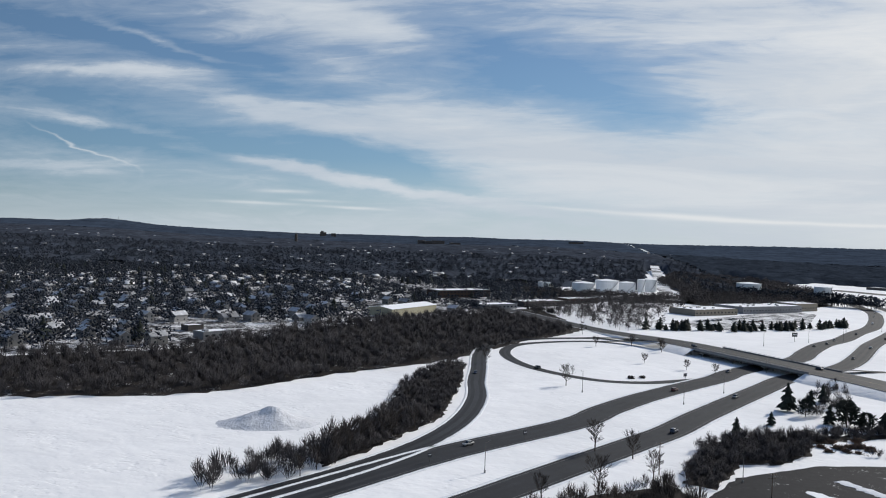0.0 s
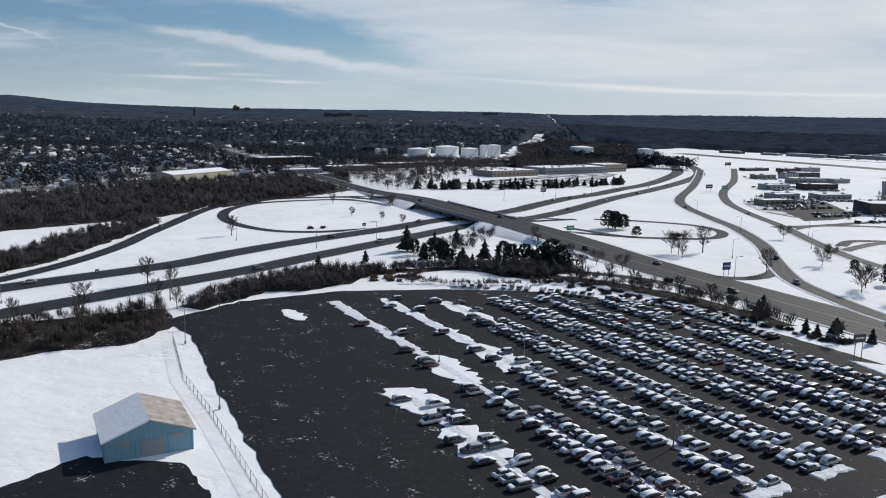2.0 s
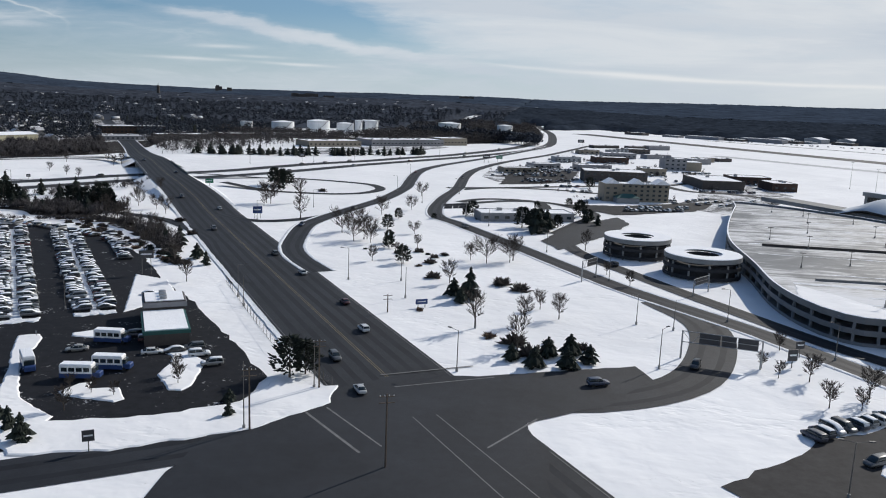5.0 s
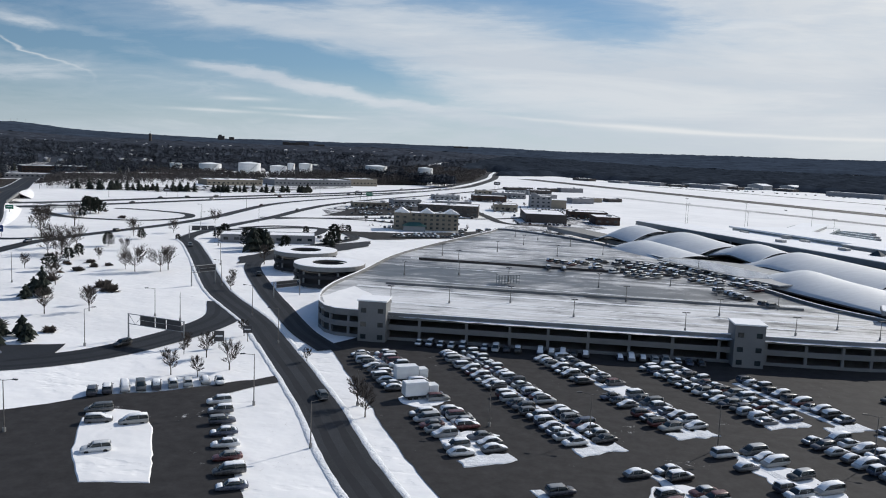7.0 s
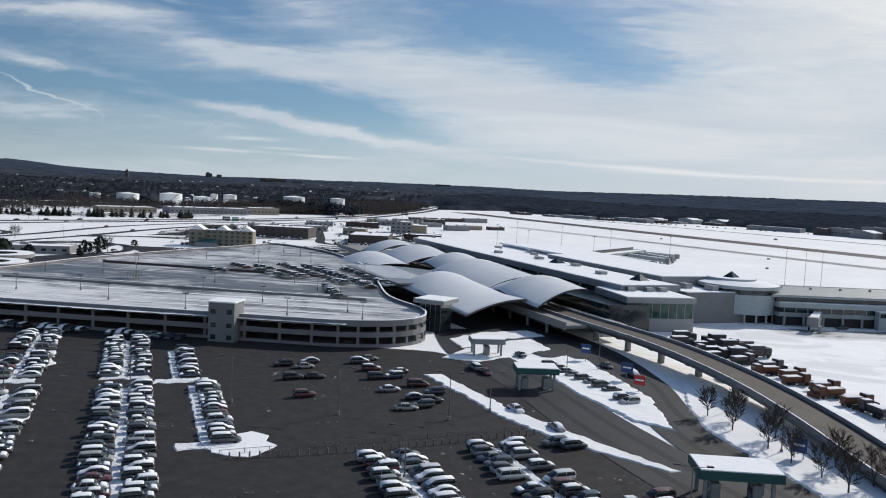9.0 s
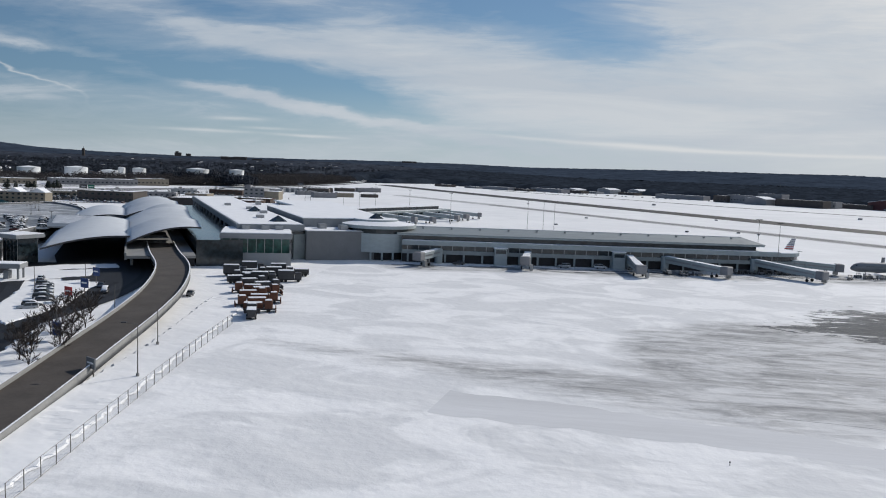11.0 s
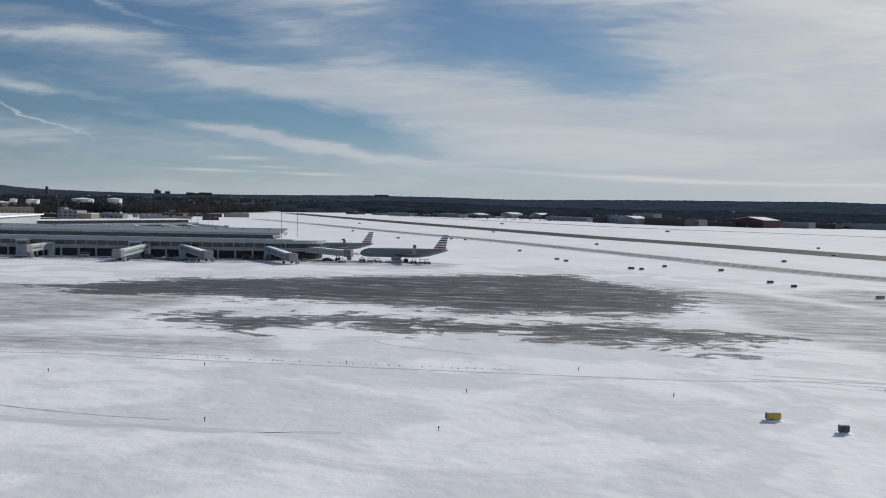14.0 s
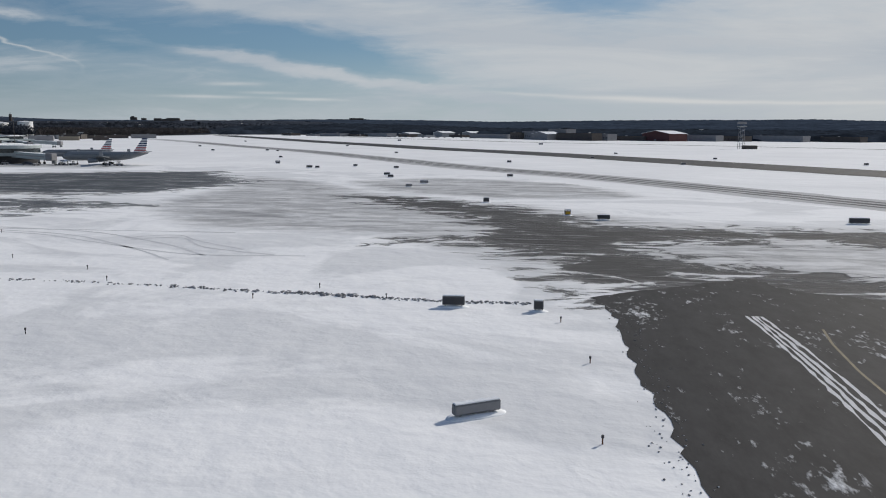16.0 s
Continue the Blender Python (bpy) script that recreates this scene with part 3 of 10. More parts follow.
def tube(bm, a, b, ra, rb, sides=6, cap=True):
    a, b = Vector(a), Vector(b)
    q = (b - a).to_track_quat("Z", "Y")
    rings = []
    for c, r in ((a, ra), (b, rb)):
        rings.append([bm.verts.new(c + q @ Vector((r * math.cos(2 * math.pi * i / sides), r * math.sin(2 * math.pi * i / sides), 0))) for i in range(sides)])
    for i in range(sides):
        bm.faces.new((rings[0][i], rings[0][(i + 1) % sides], rings[1][(i + 1) % sides], rings[1][i]))
    if cap:
        bm.faces.new(list(reversed(rings[0])))
        bm.faces.new(rings[1])
    return rings


def tubed(a, b, ra, rb=None, sides=8):
    bm = bmesh.new()
    tube(bm, a, b, ra, ra if rb is None else rb, sides)
    return bm


def prism(bm, pts, z0, z1):
    """An upright prism on a plan outline given counter-clockwise."""
    lo = [bm.verts.new((p[0], p[1], z0)) for p in pts]
    hi = [bm.verts.new((p[0], p[1], z1)) for p in pts]
    n = len(pts)
    for i in range(n):
        bm.faces.new((lo[i], lo[(i + 1) % n], hi[(i + 1) % n], hi[i]))
    bm.faces.new(hi)
    bm.faces.new(list(reversed(lo)))


def prismed(pts, z0, z1):
    bm = bmesh.new()
    prism(bm, pts, z0, z1)
    bmesh.ops.triangulate(bm, faces=[f for f in bm.faces if len(f.verts) > 4])
    return bm


def spline(pts, step=4.0, closed=False):
    """Catmull-Rom through the plan points."""
    p = [Vector((*q[:2], q[2] if len(q) > 2 else 0.0)) for q in pts]
    n = len(p)
    out = []
    for i in range(n if closed else n - 1):
        if closed:
            a, b, c, d = p[i - 1], p[i], p[(i + 1) % n], p[(i + 2) % n]
        else:
            b, c = p[i], p[i + 1]
            a = p[i - 1] if i else b * 2 - c
            d = p[i + 2] if i + 2 < n else c * 2 - b
        k = max(2, int((c - b).length / step))
        for j in range(k):
            t = j / k
            out.append(0.5 * ((2 * b) + (c - a) * t + (2 * a - 5 * b + 4 * c - d) * t * t + (3 * b - a - 3 * c + d) * t ** 3))
    if not closed:
        out.append(p[-1])
    return out


def ribbon(pts, width, z, step=5.0, off=0.0, rough=0.0, taper=1.0, skirt=0.0, seed=0, closed=False):
    """A strip along a smooth plan line; rough makes its edges ragged. Its points' own height adds to z."""
    line = spline(pts, step, closed)
    rnd = random.Random(seed)
    vs, fs = [], []
    n = len(line)
    for i, c in enumerate(line):
        t = (line[min(i + 1, n - 1)] - line[max(i - 1, 0)])
        t = Vector((t.x, t.y, 0)).normalized()
        side = Vector((-t.y, t.x, 0))
        w = width * (1 + (taper - 1) * i / (n - 1)) / 2
        c = c + side * off
        for s in (1, -1):
            e = c + side * s * (w + rnd.uniform(-rough, rough))
            if skirt:
                ground = e + side * s * skirt * 1.5
                vs.append((ground.x, ground.y, c.z + z - skirt))
            vs.append((e.x, e.y, c.z + z))
    k = 4 if skirt else 2
    for i in range(n - 1):
        a, b = i * k, (i + 1) * k
        if skirt:
            fs += [(a + 1, a + 3, b + 3, b + 1), (a, a + 1, b + 1, b), (a + 3, a + 2, b + 2, b + 3)]
        else:
            fs.append((a, a + 1, b + 1, b))
    return vs, fs


def strip_thing(name, pts, width, z, mat, label, category, kind="structure", **k):
    vs, fs = ribbon(pts, width, z, **k)
    ob = new(name, arrays_mesh(name, vs, fs, mat))
    return tagged(ob, label, category, kind=kind)


def ragged(pts, rough, step=2.0, seed=0):
    rnd = random.Random(seed)
    line = []
    n = len(pts)
    for i in range(n):
        a, b = Vector(pts[i][:2]), Vector(pts[(i + 1) % n][:2])
        k = max(1, int((b - a).length / step))
        for j in range(k):
            line.append(a.lerp(b, j / k) + Vector((rnd.uniform(-rough, rough), rnd.uniform(-rough, rough))))
    return line


def sheet_thing(name, pts, z, mat, label, category, kind="structure", rough=0.0, step=2.0, height=0.0, seed=0, group=""):
    """A flat area on its outline; with height it is a low heap with sloping edges."""
    line = ragged(pts, rough, step, seed) if rough else [Vector(p[:2]) for p in pts]
    area = sum(line[i].x * line[(i + 1) % len(line)].y - line[(i + 1) % len(line)].x * line[i].y for i in range(len(line)))
    if area < 0:
        line.reverse()
    bm = bmesh.new()
    c = sum(line, Vector((0, 0))) / len(line)
    if height:
        lo = [bm.verts.new((p.x, p.y, z)) for p in line]
        hi = []
        for i, p in enumerate(line):
            t = (line[(i + 1) % len(line)] - line[i - 1]).normalized()
            inn = Vector((-t.y, t.x)) * min(0.5, height * 1.6)
            hi.append(bm.verts.new((p.x + inn.x, p.y + inn.y, z + height)))
        for i in range(len(line)):
            j = (i + 1) % len(line)
            bm.faces.new((lo[i], lo[j], hi[j], hi[i]))
    else:
        hi = [bm.verts.new((p.x, p.y, z)) for p in line]
    for tri in tessellate_polygon([[v.co for v in hi]]):
        a, b, c = (hi[i] for i in tri)
        if (b.co.x - a.co.x) * (c.co.y - a.co.y) - (b.co.y - a.co.y) * (c.co.x - a.co.x) < 0:
            b, c = c, b
        if bm.faces.get((a, b, c)) is None:
            bm.faces.new((a, b, c))
    ob = part(name, bm, mat)
    return tagged(ob, label, category, group, kind)


def turn(x, y, deg, z=0.0):
    return pose(x, y, z, 0, 0, deg)

# ---------------------------------------------------------------- ground and roads
bm = bmesh.new()
bmesh.ops.create_grid(bm, x_segments=60, y_segments=40, size=1.0)
for v in bm.verts:
    v.co.x, v.co.y = 600 + v.co.x * 9500, 3200 + v.co.y * 5200
tagged(part("ground", bm, M["snow"]), "wide flat snow-covered ground reaching to the horizon", "ground", kind="structure")

FAR_LANE = [(-180, 0), (-130, 95), (-75, 196), (-45, 250), (-7, 305), (6, 335), (21.5, 366), (41, 399), (65, 437), (81, 469), (125, 532), (145, 580), (167, 630), (193, 674), (222, 736), (257, 806), (298, 925), (323, 1026), (338, 1180), (340, 1500), (318, 1850), (300, 2480)]
NEAR_LANE = [(-145, 0), (-90, 100), (-22, 218), (15, 281), (29, 305), (44, 337), (62, 373), (84, 416), (105, 456), (137, 496), (164, 545), (204, 642), (246, 729), (288, 824), (331, 942), (352, 1050), (362, 1180), (362, 1500), (340, 1850), (318, 2480)]
for pts, w in ((FAR_LANE, 14.5), (NEAR_LANE, 13.5)):
    strip_thing("road", pts, w, 0.03, M["road_light"], "salt-grey asphalt expressway carriageway cleared of snow", "road", step=8)
    for off, lw in ((-4.4, 2.0), (-0.6, 2.0), (3.4, 2.0)):
        strip_thing("wheel_track", pts, lw, 0.036, M["lane_wear"], "dark damp wheel tracks along the carriageway", "road surface", step=8, off=off, rough=0.12)
    for off in (-w / 2 + 1.4, w / 2 - 1.4):
        strip_thing("edge_line", pts, 0.16, 0.042, M["white_line"], "worn painted edge line on the carriageway", "road marking", step=8, off=off)

D3, N3 = Vector((0.53, -0.85)), Vector((0.85, 0.53))


def ease(a, b, u):
    k = min(1.0, max(0.0, (u - a) / (b - a)))
    return k * k * (3 - 2 * k)


def over(u, off=0.0):
    """Plan point on the avenue that crosses the expressway; the avenue shifts and widens towards its crossing."""
    p = N3 * (344.0 + 4.5 * ease(-330, -220, u) + off) + D3 * u
    return (p.x, p.y)


def over_width(u):
    return 17.0 + 6.5 * ease(-620, -460, u) + 3.2 * ease(-330, -220, u)


def over_height(u):
    """The avenue climbs gently to its bridge and down again."""
    return BRIDGE_Z * ease(-560, -420, u) * ease(-180, -310, u)


BRIDGE_Z = 4.2


def avenue_strip(name, us, left, right, z, mat, label, category, rough=0.0, seed=0):
    """A strip along the avenue between two shares of its width, -1 to 1."""
    rnd = random.Random(seed)
    vs, fs = [], []
    for u in us:
        for side in (left, right):
            x, y = over(u, side * over_width(u) / 2 + rnd.uniform(-rough, rough))
            vs.append((x, y, z + over_height(u)))
    for i in range(len(us) - 1):
        fs.append((i * 2, i * 2 + 2, i * 2 + 3, i * 2 + 1))
    return tagged(new(name, arrays_mesh(name, vs, fs, M[mat])), label, category, kind="structure")


US = list(range(-1400, 141, 10))
avenue_strip("road", US, -1, 1, 0.055, "road", "wide dark asphalt avenue rising over the expressway", "road")
for k in (-0.72, -0.46, -0.2, 0.2, 0.46, 0.72):
    avenue_strip("wheel_track", US[70:], k - 0.06, k + 0.06, 0.061, "lane_wear", "dark wheel tracks along the avenue", "road surface", 0.12)
for k in (-0.02, 0.02):
    avenue_strip("centre_line", US[70:], k - 0.006, k + 0.006, 0.068, "yellow_line", "faded double yellow centre line", "road marking")
for k in (-0.95, 0.95):
    avenue_strip("edge_line", US[70:], k - 0.006, k + 0.006, 0.068, "white_line", "worn painted edge line on the avenue", "road marking")
for k, side in enumerate((-1.07, 1.07)):
    for j, (u0, u1) in enumerate(((-900, -470), (-270, -190 if side > 0 else 30))):
        us = list(range(u0, u1, 4))
        avenue_strip("snow_bank", us, side - 0.05, side + 0.05, 0.22, "snow_bank", "low grey-white bank of ploughed snow beside the avenue", "snow bank", 0.2, 5 + k * 2 + j)
RAMP_LEFT = [(-128, 110), (-92, 180), (-68, 225), (-54, 262), (-48, 300), (-49, 342), (-55, 380), (-60, 422), (-66, 465), (-68, 500), (-63, 534), (-49, 555), (-31, 571), (-12, 582), (6, 588, 0.6), (30, 578, 2.4), (50, 558, 4.0)]
LOOP_LEFT = [(66, 440), (42, 420), (26, 409.5), (8, 406.5), (-10, 414), (-30, 432), (-45, 457), (-53, 485), (-53, 511), (-47, 530), (-34, 546), (-14, 562), (6, 569, 0.4), (28, 562, 2.4), (46, 546, 4.0)]
LOOP_RIGHT = [(126, 474, 3.8), (143, 488, 2.0), (166, 502), (191, 508), (218, 504), (240, 495), (251, 473), (246, 450), (232, 438), (213, 435), (196, 435.5), (180, 441, 0.6), (160, 450, 2.0)]
RAMP_RIGHT = [(280, 238), (267, 257), (259, 274), (254, 294), (249, 323), (250, 346), (255, 382), (262, 426), (264, 486), (260, 531), (255, 600), (262, 664), (295, 786), (330, 931), (358, 1060)]
RAMP_BRANCH = [(255, 382), (249, 355), (242, 341), (232, 331), (219, 330), (203, 342)]
EXIT_ROAD = [(236, 70), (270, 92), (300, 112), (330, 138), (360, 143), (380, 157), (390, 180), (393, 205), (384, 228)]
BOULEVARD = [(505, 34), (480, 73), (456.5, 111), (444, 135), (436, 149.5), (427, 165), (414, 187), (402, 206.5), (377, 240), (358, 272), (337, 310), (312, 353), (300, 372), (295, 400), (294, 445), (296, 500), (293, 580), (296, 648), (315, 744), (358, 886), (412, 1110)]
BOULEVARD_2 = [(360, 316), (364, 300), (372, 282), (391, 246), (403, 225), (412, 209), (421, 194), (432, 180)]
SIDE_ROAD = [(289, 500), (318, 514), (352, 536), (398, 566), (440, 590), (470, 640), (480, 720)]
SIDE_LOOP = [(318, 372), (345, 380), (352, 420), (345, 452), (318, 452), (304, 432)]
BACK_LANE = [(120, 338), (140, 333), (157, 329), (180, 322), (199, 309), (222, 283), (236, 259), (252, 233), (262, 216)]
PARK_ROAD = [(296, 490), (310, 507), (325, 517), (358, 521), (381, 512), (400, 512)]
PARK_LOOP = [(300, 416), (310, 428), (331, 448), (353, 449), (369, 430), (377, 407), (366, 372), (356, 340)]
FIELD_ROAD = [(400, 700), (430, 610), (449, 556), (480, 549), (512, 513), (560, 470), (600, 420)]
for k, (name, pts, w, mat) in enumerate((("ramp", RAMP_LEFT, 8.5, "road"), ("ramp", LOOP_LEFT, 7.0, "road"), ("ramp", LOOP_RIGHT, 6.5, "road_light"), ("ramp", RAMP_RIGHT, 8.0, "road"), ("ramp", RAMP_BRANCH, 6.5, "road"),
                                      ("road", EXIT_ROAD, 11.0, "road"), ("road", BOULEVARD, 7.6, "road"), ("road", BOULEVARD_2, 6.6, "road"), ("road", SIDE_ROAD, 6.5, "road_light"), ("road", SIDE_LOOP, 6.0, "road_light"), ("road", BACK_LANE, 6.0, "road"), ("road", PARK_ROAD, 6.0, "road"), ("road", PARK_LOOP, 6.0, "road"), ("road", FIELD_ROAD, 7.0, "road_light"))):
    z = 0.075 + 0.009 * k
    strip_thing(name, pts, w, z, M[mat], "curving dark asphalt slip road between snow banks", "road")
    for off in (-w * 0.22, w * 0.22):
        strip_thing("wheel_track", pts, 1.5, z + 0.004, M["lane_wear"], "dark wheel tracks on the slip road", "road surface", off=off, rough=0.12)
# the open crossing of avenue and exit road, with its stop lines
sheet_thing("crossing", [(296, 116), (306, 128), (313, 140), (322, 150), (338, 152), (352, 158), (371, 166), (374, 158), (362, 140), (348, 130), (352, 118), (352, 96), (356, 70), (330, 40), (300, 40), (296, 90)], 0.165, M["road"], "wide dark asphalt road crossing with tyre marks", "road", rough=0.5, step=3, seed=71)
for k, (a, b, w) in enumerate((((318, 148), (336, 158), 0.5), ((322, 142), (341, 152), 0.35), ((342, 118), (350, 132), 0.4), ((309, 126), (322, 112), 0.5), ((312, 129), (325, 115), 0.35), ((328, 128), (352, 92), 0.2), ((332, 130), (356, 95), 0.2))):
    strip_thing("stop_line", [a, ((a[0] + b[0]) / 2, (a[1] + b[1]) / 2), b], w, 0.175, M["white_line"], "worn white line painted across the road", "road marking", step=4)
# ploughed snow along the road edges
for k, (pts, off) in enumerate(((RAMP_LEFT[:10], 4.8), (RAMP_LEFT[:10], -4.8), (RAMP_RIGHT, 4.6), (RAMP_RIGHT, -4.6), (BOULEVARD[1:16], 4.3), (BOULEVARD[1:16], -4.3), (FAR_LANE[:12], 7.9), (FAR_LANE[:12], -7.9), (NEAR_LANE[:12], 7.4), (NEAR_LANE[:12], -7.4))):
    strip_thing("snow_bank", pts, 0.9, 0.2, M["snow_bank"], "low grey-white bank of ploughed snow beside the road", "snow bank", off=off, rough=0.12, skirt=0.16, seed=k, step=3.0)
# embankment of the avenue on both sides of its bridge
for ends in ((-560, -412), (-322, -180)):
    us = [ends[0] + (ends[1] - ends[0]) * i / 16 for i in range(17)]
    vs, fs = [], []
    for u in us:
        h = over_height(u)
        w = over_width(u) / 2
        for off, z in ((-w - 1.5 - h * 1.8, -0.05), (-w - 0.8, h - 0.3), (w + 0.8, h - 0.3), (w + 1.5 + h * 1.8, -0.05)):
            x, y = over(u, off)
            vs.append((x, y, z))
    for i in range(16):
        fs += [(i * 4 + j, i * 4 + j + 4, i * 4 + j + 5, i * 4 + j + 1) for j in range(3)]
    tagged(new("embankment", arrays_mesh("embankment", vs, fs, M["snow"])), "snow-covered earth embankment carrying the avenue", "embankment", kind="structure")

# the overpass
ANG3 = math.degrees(math.atan2(D3.y, D3.x))
bridge = empty("bridge", turn(*over(-367), ANG3, 0))
part("deck", boxed(-47, -12.1, 3.35, 47, 12.1, 4.18), M["concrete"], bridge)
for s in (-1, 1):
    part("girder", boxed(-47, s * 11.2 - 0.3, 2.5, 47, s * 11.2 + 0.3, 3.36), M["dark_steel"], bridge, "dark steel edge girder")
    part("parapet", boxed(-47, s * 11.9 - 0.2, 4.15, 47, s * 11.9 + 0.2, 4.95), M["pale_concrete"], bridge)
    part("rail", boxed(-47, s * 11.9 - 0.06, 5.3, 47, s * 11.9 + 0.06, 5.42), M["steel"], bridge)
    for i in range(24):
        part("post", boxed(-46 + i * 3.98, s * 11.9 - 0.06, 4.9, -45.88 + i * 3.98, s * 11.9 + 0.06, 5.35), M["steel"], bridge)
for x in (-40, -13, 13, 40):
    for y in (-9.6, -3.2, 3.2, 9.6):
        part("column", tubed((x, y, -0.1), (x, y, 2.0), 0.5, 0.5, 10), M["concrete"], bridge)
    part("pier_cap", boxed(x - 0.7, -11.4, 1.95, x + 0.7, 11.4, 2.75), M["concrete"], bridge)
for i in range(5):
    part("girder", boxed(-47, -7.4 + i * 3.7 - 0.25, 2.55, 47, -7.4 + i * 3.7 + 0.25, 3.36), M["dark_steel"], bridge, "dark steel girder under the deck")
for x in (-47.6, 47.6):
    part("abutment", boxed(x - 0.8, -12.4, -0.2, x + 0.8, 12.4, 4.1), M["concrete"], bridge)
tagged(bridge, "concrete and steel overpass with low parapets above the expressway", "bridge", kind="structure")

# ---------------------------------------------------------------- paved areas
D1, N1 = Vector((0.582, -0.813)), Vector((0.813, 0.582))


def lot1(u, n):
    p = N1 * n + D1 * u
    return (p.x, p.y)


LOT_1 = [(30, 222), (44, 250), (72, 272), (112, 284), (150, 287), (184, 276), (217, 244), (240, 212), (258, 192), (278, 166), (296, 142), (296, 128), (270, 104), (250, 78), (190, 60), (150, 66), (120, 95), (98, 122), (70, 166), (45, 208)]
sheet_thing("parking_lot", LOT_1, 0.10, M["lot"], "dark wet asphalt parking lot with scraps of snow", "parking lot", rough=0.5, step=3, seed=1)
D2, N2 = Vector((0.49, -0.872)), Vector((0.872, 0.49))


def lot2(u, n):
    p = N2 * n + D2 * u
    return (p.x, p.y)


LOT_2 = [(430, 184), (436, 197), (480, 199), (560, 202), (590, 203), (600, 196), (612, 180), (628, 150), (648, 122), (668, 90), (690, 50), (530, 40), (478, 92), (466, 112), (448, 148)]
sheet_thing("parking_lot", LOT_2, 0.10, M["lot_brown"], "gritty brown-grey asphalt parking lot", "parking lot", rough=0.4, step=3, seed=2)
LOT_3 = [(378, 112), (396, 129), (399, 134), (408, 138), (417, 145), (426, 154), (430, 160), (433, 155), (426, 147), (422, 141), (425, 131), (431, 121), (437, 110), (441, 101), (448, 92), (430, 80), (396, 82)]
sheet_thing("parking_lot", LOT_3, 0.11, M["lot_brown"], "small grey asphalt parking lot among snowy lawns", "parking lot", rough=0.5, step=3, seed=3)
sheet_thing("parking_lot", [(306, 640), (384, 708), (372, 580), (318, 556), (304, 590)], 0.05, M["lot_thin"], "half-cleared parking lot of a business park", "parking lot", rough=0.6, step=4, seed=4)
sheet_thing("parking_lot", [(420, 470), (446, 505), (470, 620), (500, 640), (520, 560), (480, 470), (448, 440)], 0.05, M["lot_thin"], "half-cleared service yard beside the hotel", "parking lot", rough=0.6, step=4, seed=5)
sheet_thing("parking_lot", [(60, 730), (120, 820), (210, 960), (240, 930), (200, 800), (110, 700)], 0.05, M["lot_thin"], "half-cleared shopping centre parking lot", "parking lot", rough=0.6, step=5, seed=6)
sheet_thing("parking_lot", [(323, 625), (350, 668), (380, 678), (374, 620), (369, 577), (345, 552), (320, 538)], 0.055, M["lot_brown"], "gritty asphalt parking lot of a business park", "parking lot", rough=0.8, step=3, seed=91)
sheet_thing("parking_lot", [(358, 351), (372, 380), (388, 404), (392, 383), (384, 358), (376, 339), (357, 302), (350, 320)], 0.2, M["road"], "dark asphalt yard among snowy verges", "parking lot", rough=0.5, step=3, seed=92)
sheet_thing("parking_lot", [(358, 445), (394, 452), (455, 497), (446, 468), (434, 446), (388, 411)], 0.21, M["lot_brown"], "asphalt forecourt lot before the hotel", "parking lot", rough=0.8, step=3, seed=93)
# terminal roads
LOWER_ROAD = [(690, 60), (668, 102), (651, 134), (644, 160), (641, 188), (630, 225), (606, 266), (580, 318)]
TOLL_ROAD = [(690, 40), (664, 86), (646, 116), (630, 146), (617, 175), (600, 205), (590, 240)]
for k, (pts, w) in enumerate(((LOWER_ROAD, 12), (TOLL_ROAD, 15))):
    strip_thing("road", pts, w, 0.17 + 0.01 * k, M["road"], "dark asphalt terminal approach road", "road")
    for off in (-w * 0.2, w * 0.2):
        strip_thing("wheel_track", pts, 1.6, 0.176 + 0.01 * k, M["lane_wear"], "dark wheel tracks on the approach road", "road surface", off=off, rough=0.12)

# ---------------------------------------------------------------- airfield
APRON = [(694, 8), (686, 105), (680, 164), (670, 215), (668, 262), (700, 290), (780, 310), (846, 330), (870, 345), (960, 330), (1010, 300), (1070, 290), (1110, 230), (1150, 190), (1340, 170), (1340, 8)]
# outlines of the swept pavement: two bare fields, the dark lane that curves to the taxiway, and ground worn thin by traffic
BARE_FIELD = [(815, 202), (830, 222), (845, 236), (876, 251), (914, 272), (958, 291), (980, 265), (994, 240), (995, 216), (986, 194), (978, 187), (957, 184), (940, 178), (925, 187), (906, 190), (893, 192), (880, 184), (872, 194), (852, 189), (838, 188)]
LOW_FIELD = [(871, 160), (881, 166), (893, 167), (914, 170), (938, 166), (956, 170), (980, 172), (1003, 163), (990, 152), (984, 144), (977, 142), (974, 149), (965, 146), (948, 153), (924, 153), (910, 157), (903, 150), (902, 141), (896, 139), (893, 146), (882, 152)]
DARK_LANE = [(1040, 196), (1064, 191), (1079, 175), (1091, 156), (1100, 145), (1115, 144), (1141, 144), (1230, 143), (1230, 128), (1141, 129), (1120, 130), (1107, 126), (1101, 116), (1104, 106), (1112, 103), (1120, 97), (1135, 95), (1230, 92), (1230, 80), (1096, 80), (1092, 92), (1088, 104), (1078, 115), (1068, 122), (1074, 130), (1076, 142), (1068, 158), (1054, 176)]
WORN_WEST = [(770, 150), (792, 125), (830, 128), (862, 148), (868, 170), (872, 196), (830, 212), (800, 204), (776, 186)]
WORN_EAST = [(985, 266), (1008, 252), (1046, 200), (1082, 180), (1110, 150), (1230, 142), (1230, 84), (1096, 84), (1080, 108), (1062, 128), (1028, 132), (1004, 160), (998, 215)]
WORN_EDGE = [(700, 150), (790, 116), (850, 118), (912, 124), (905, 134), (850, 134), (790, 140)]
PIER_FOOT = [(702, 292), (780, 307), (846, 321), (905, 322), (905, 313), (850, 311), (800, 298), (760, 294), (706, 284)]
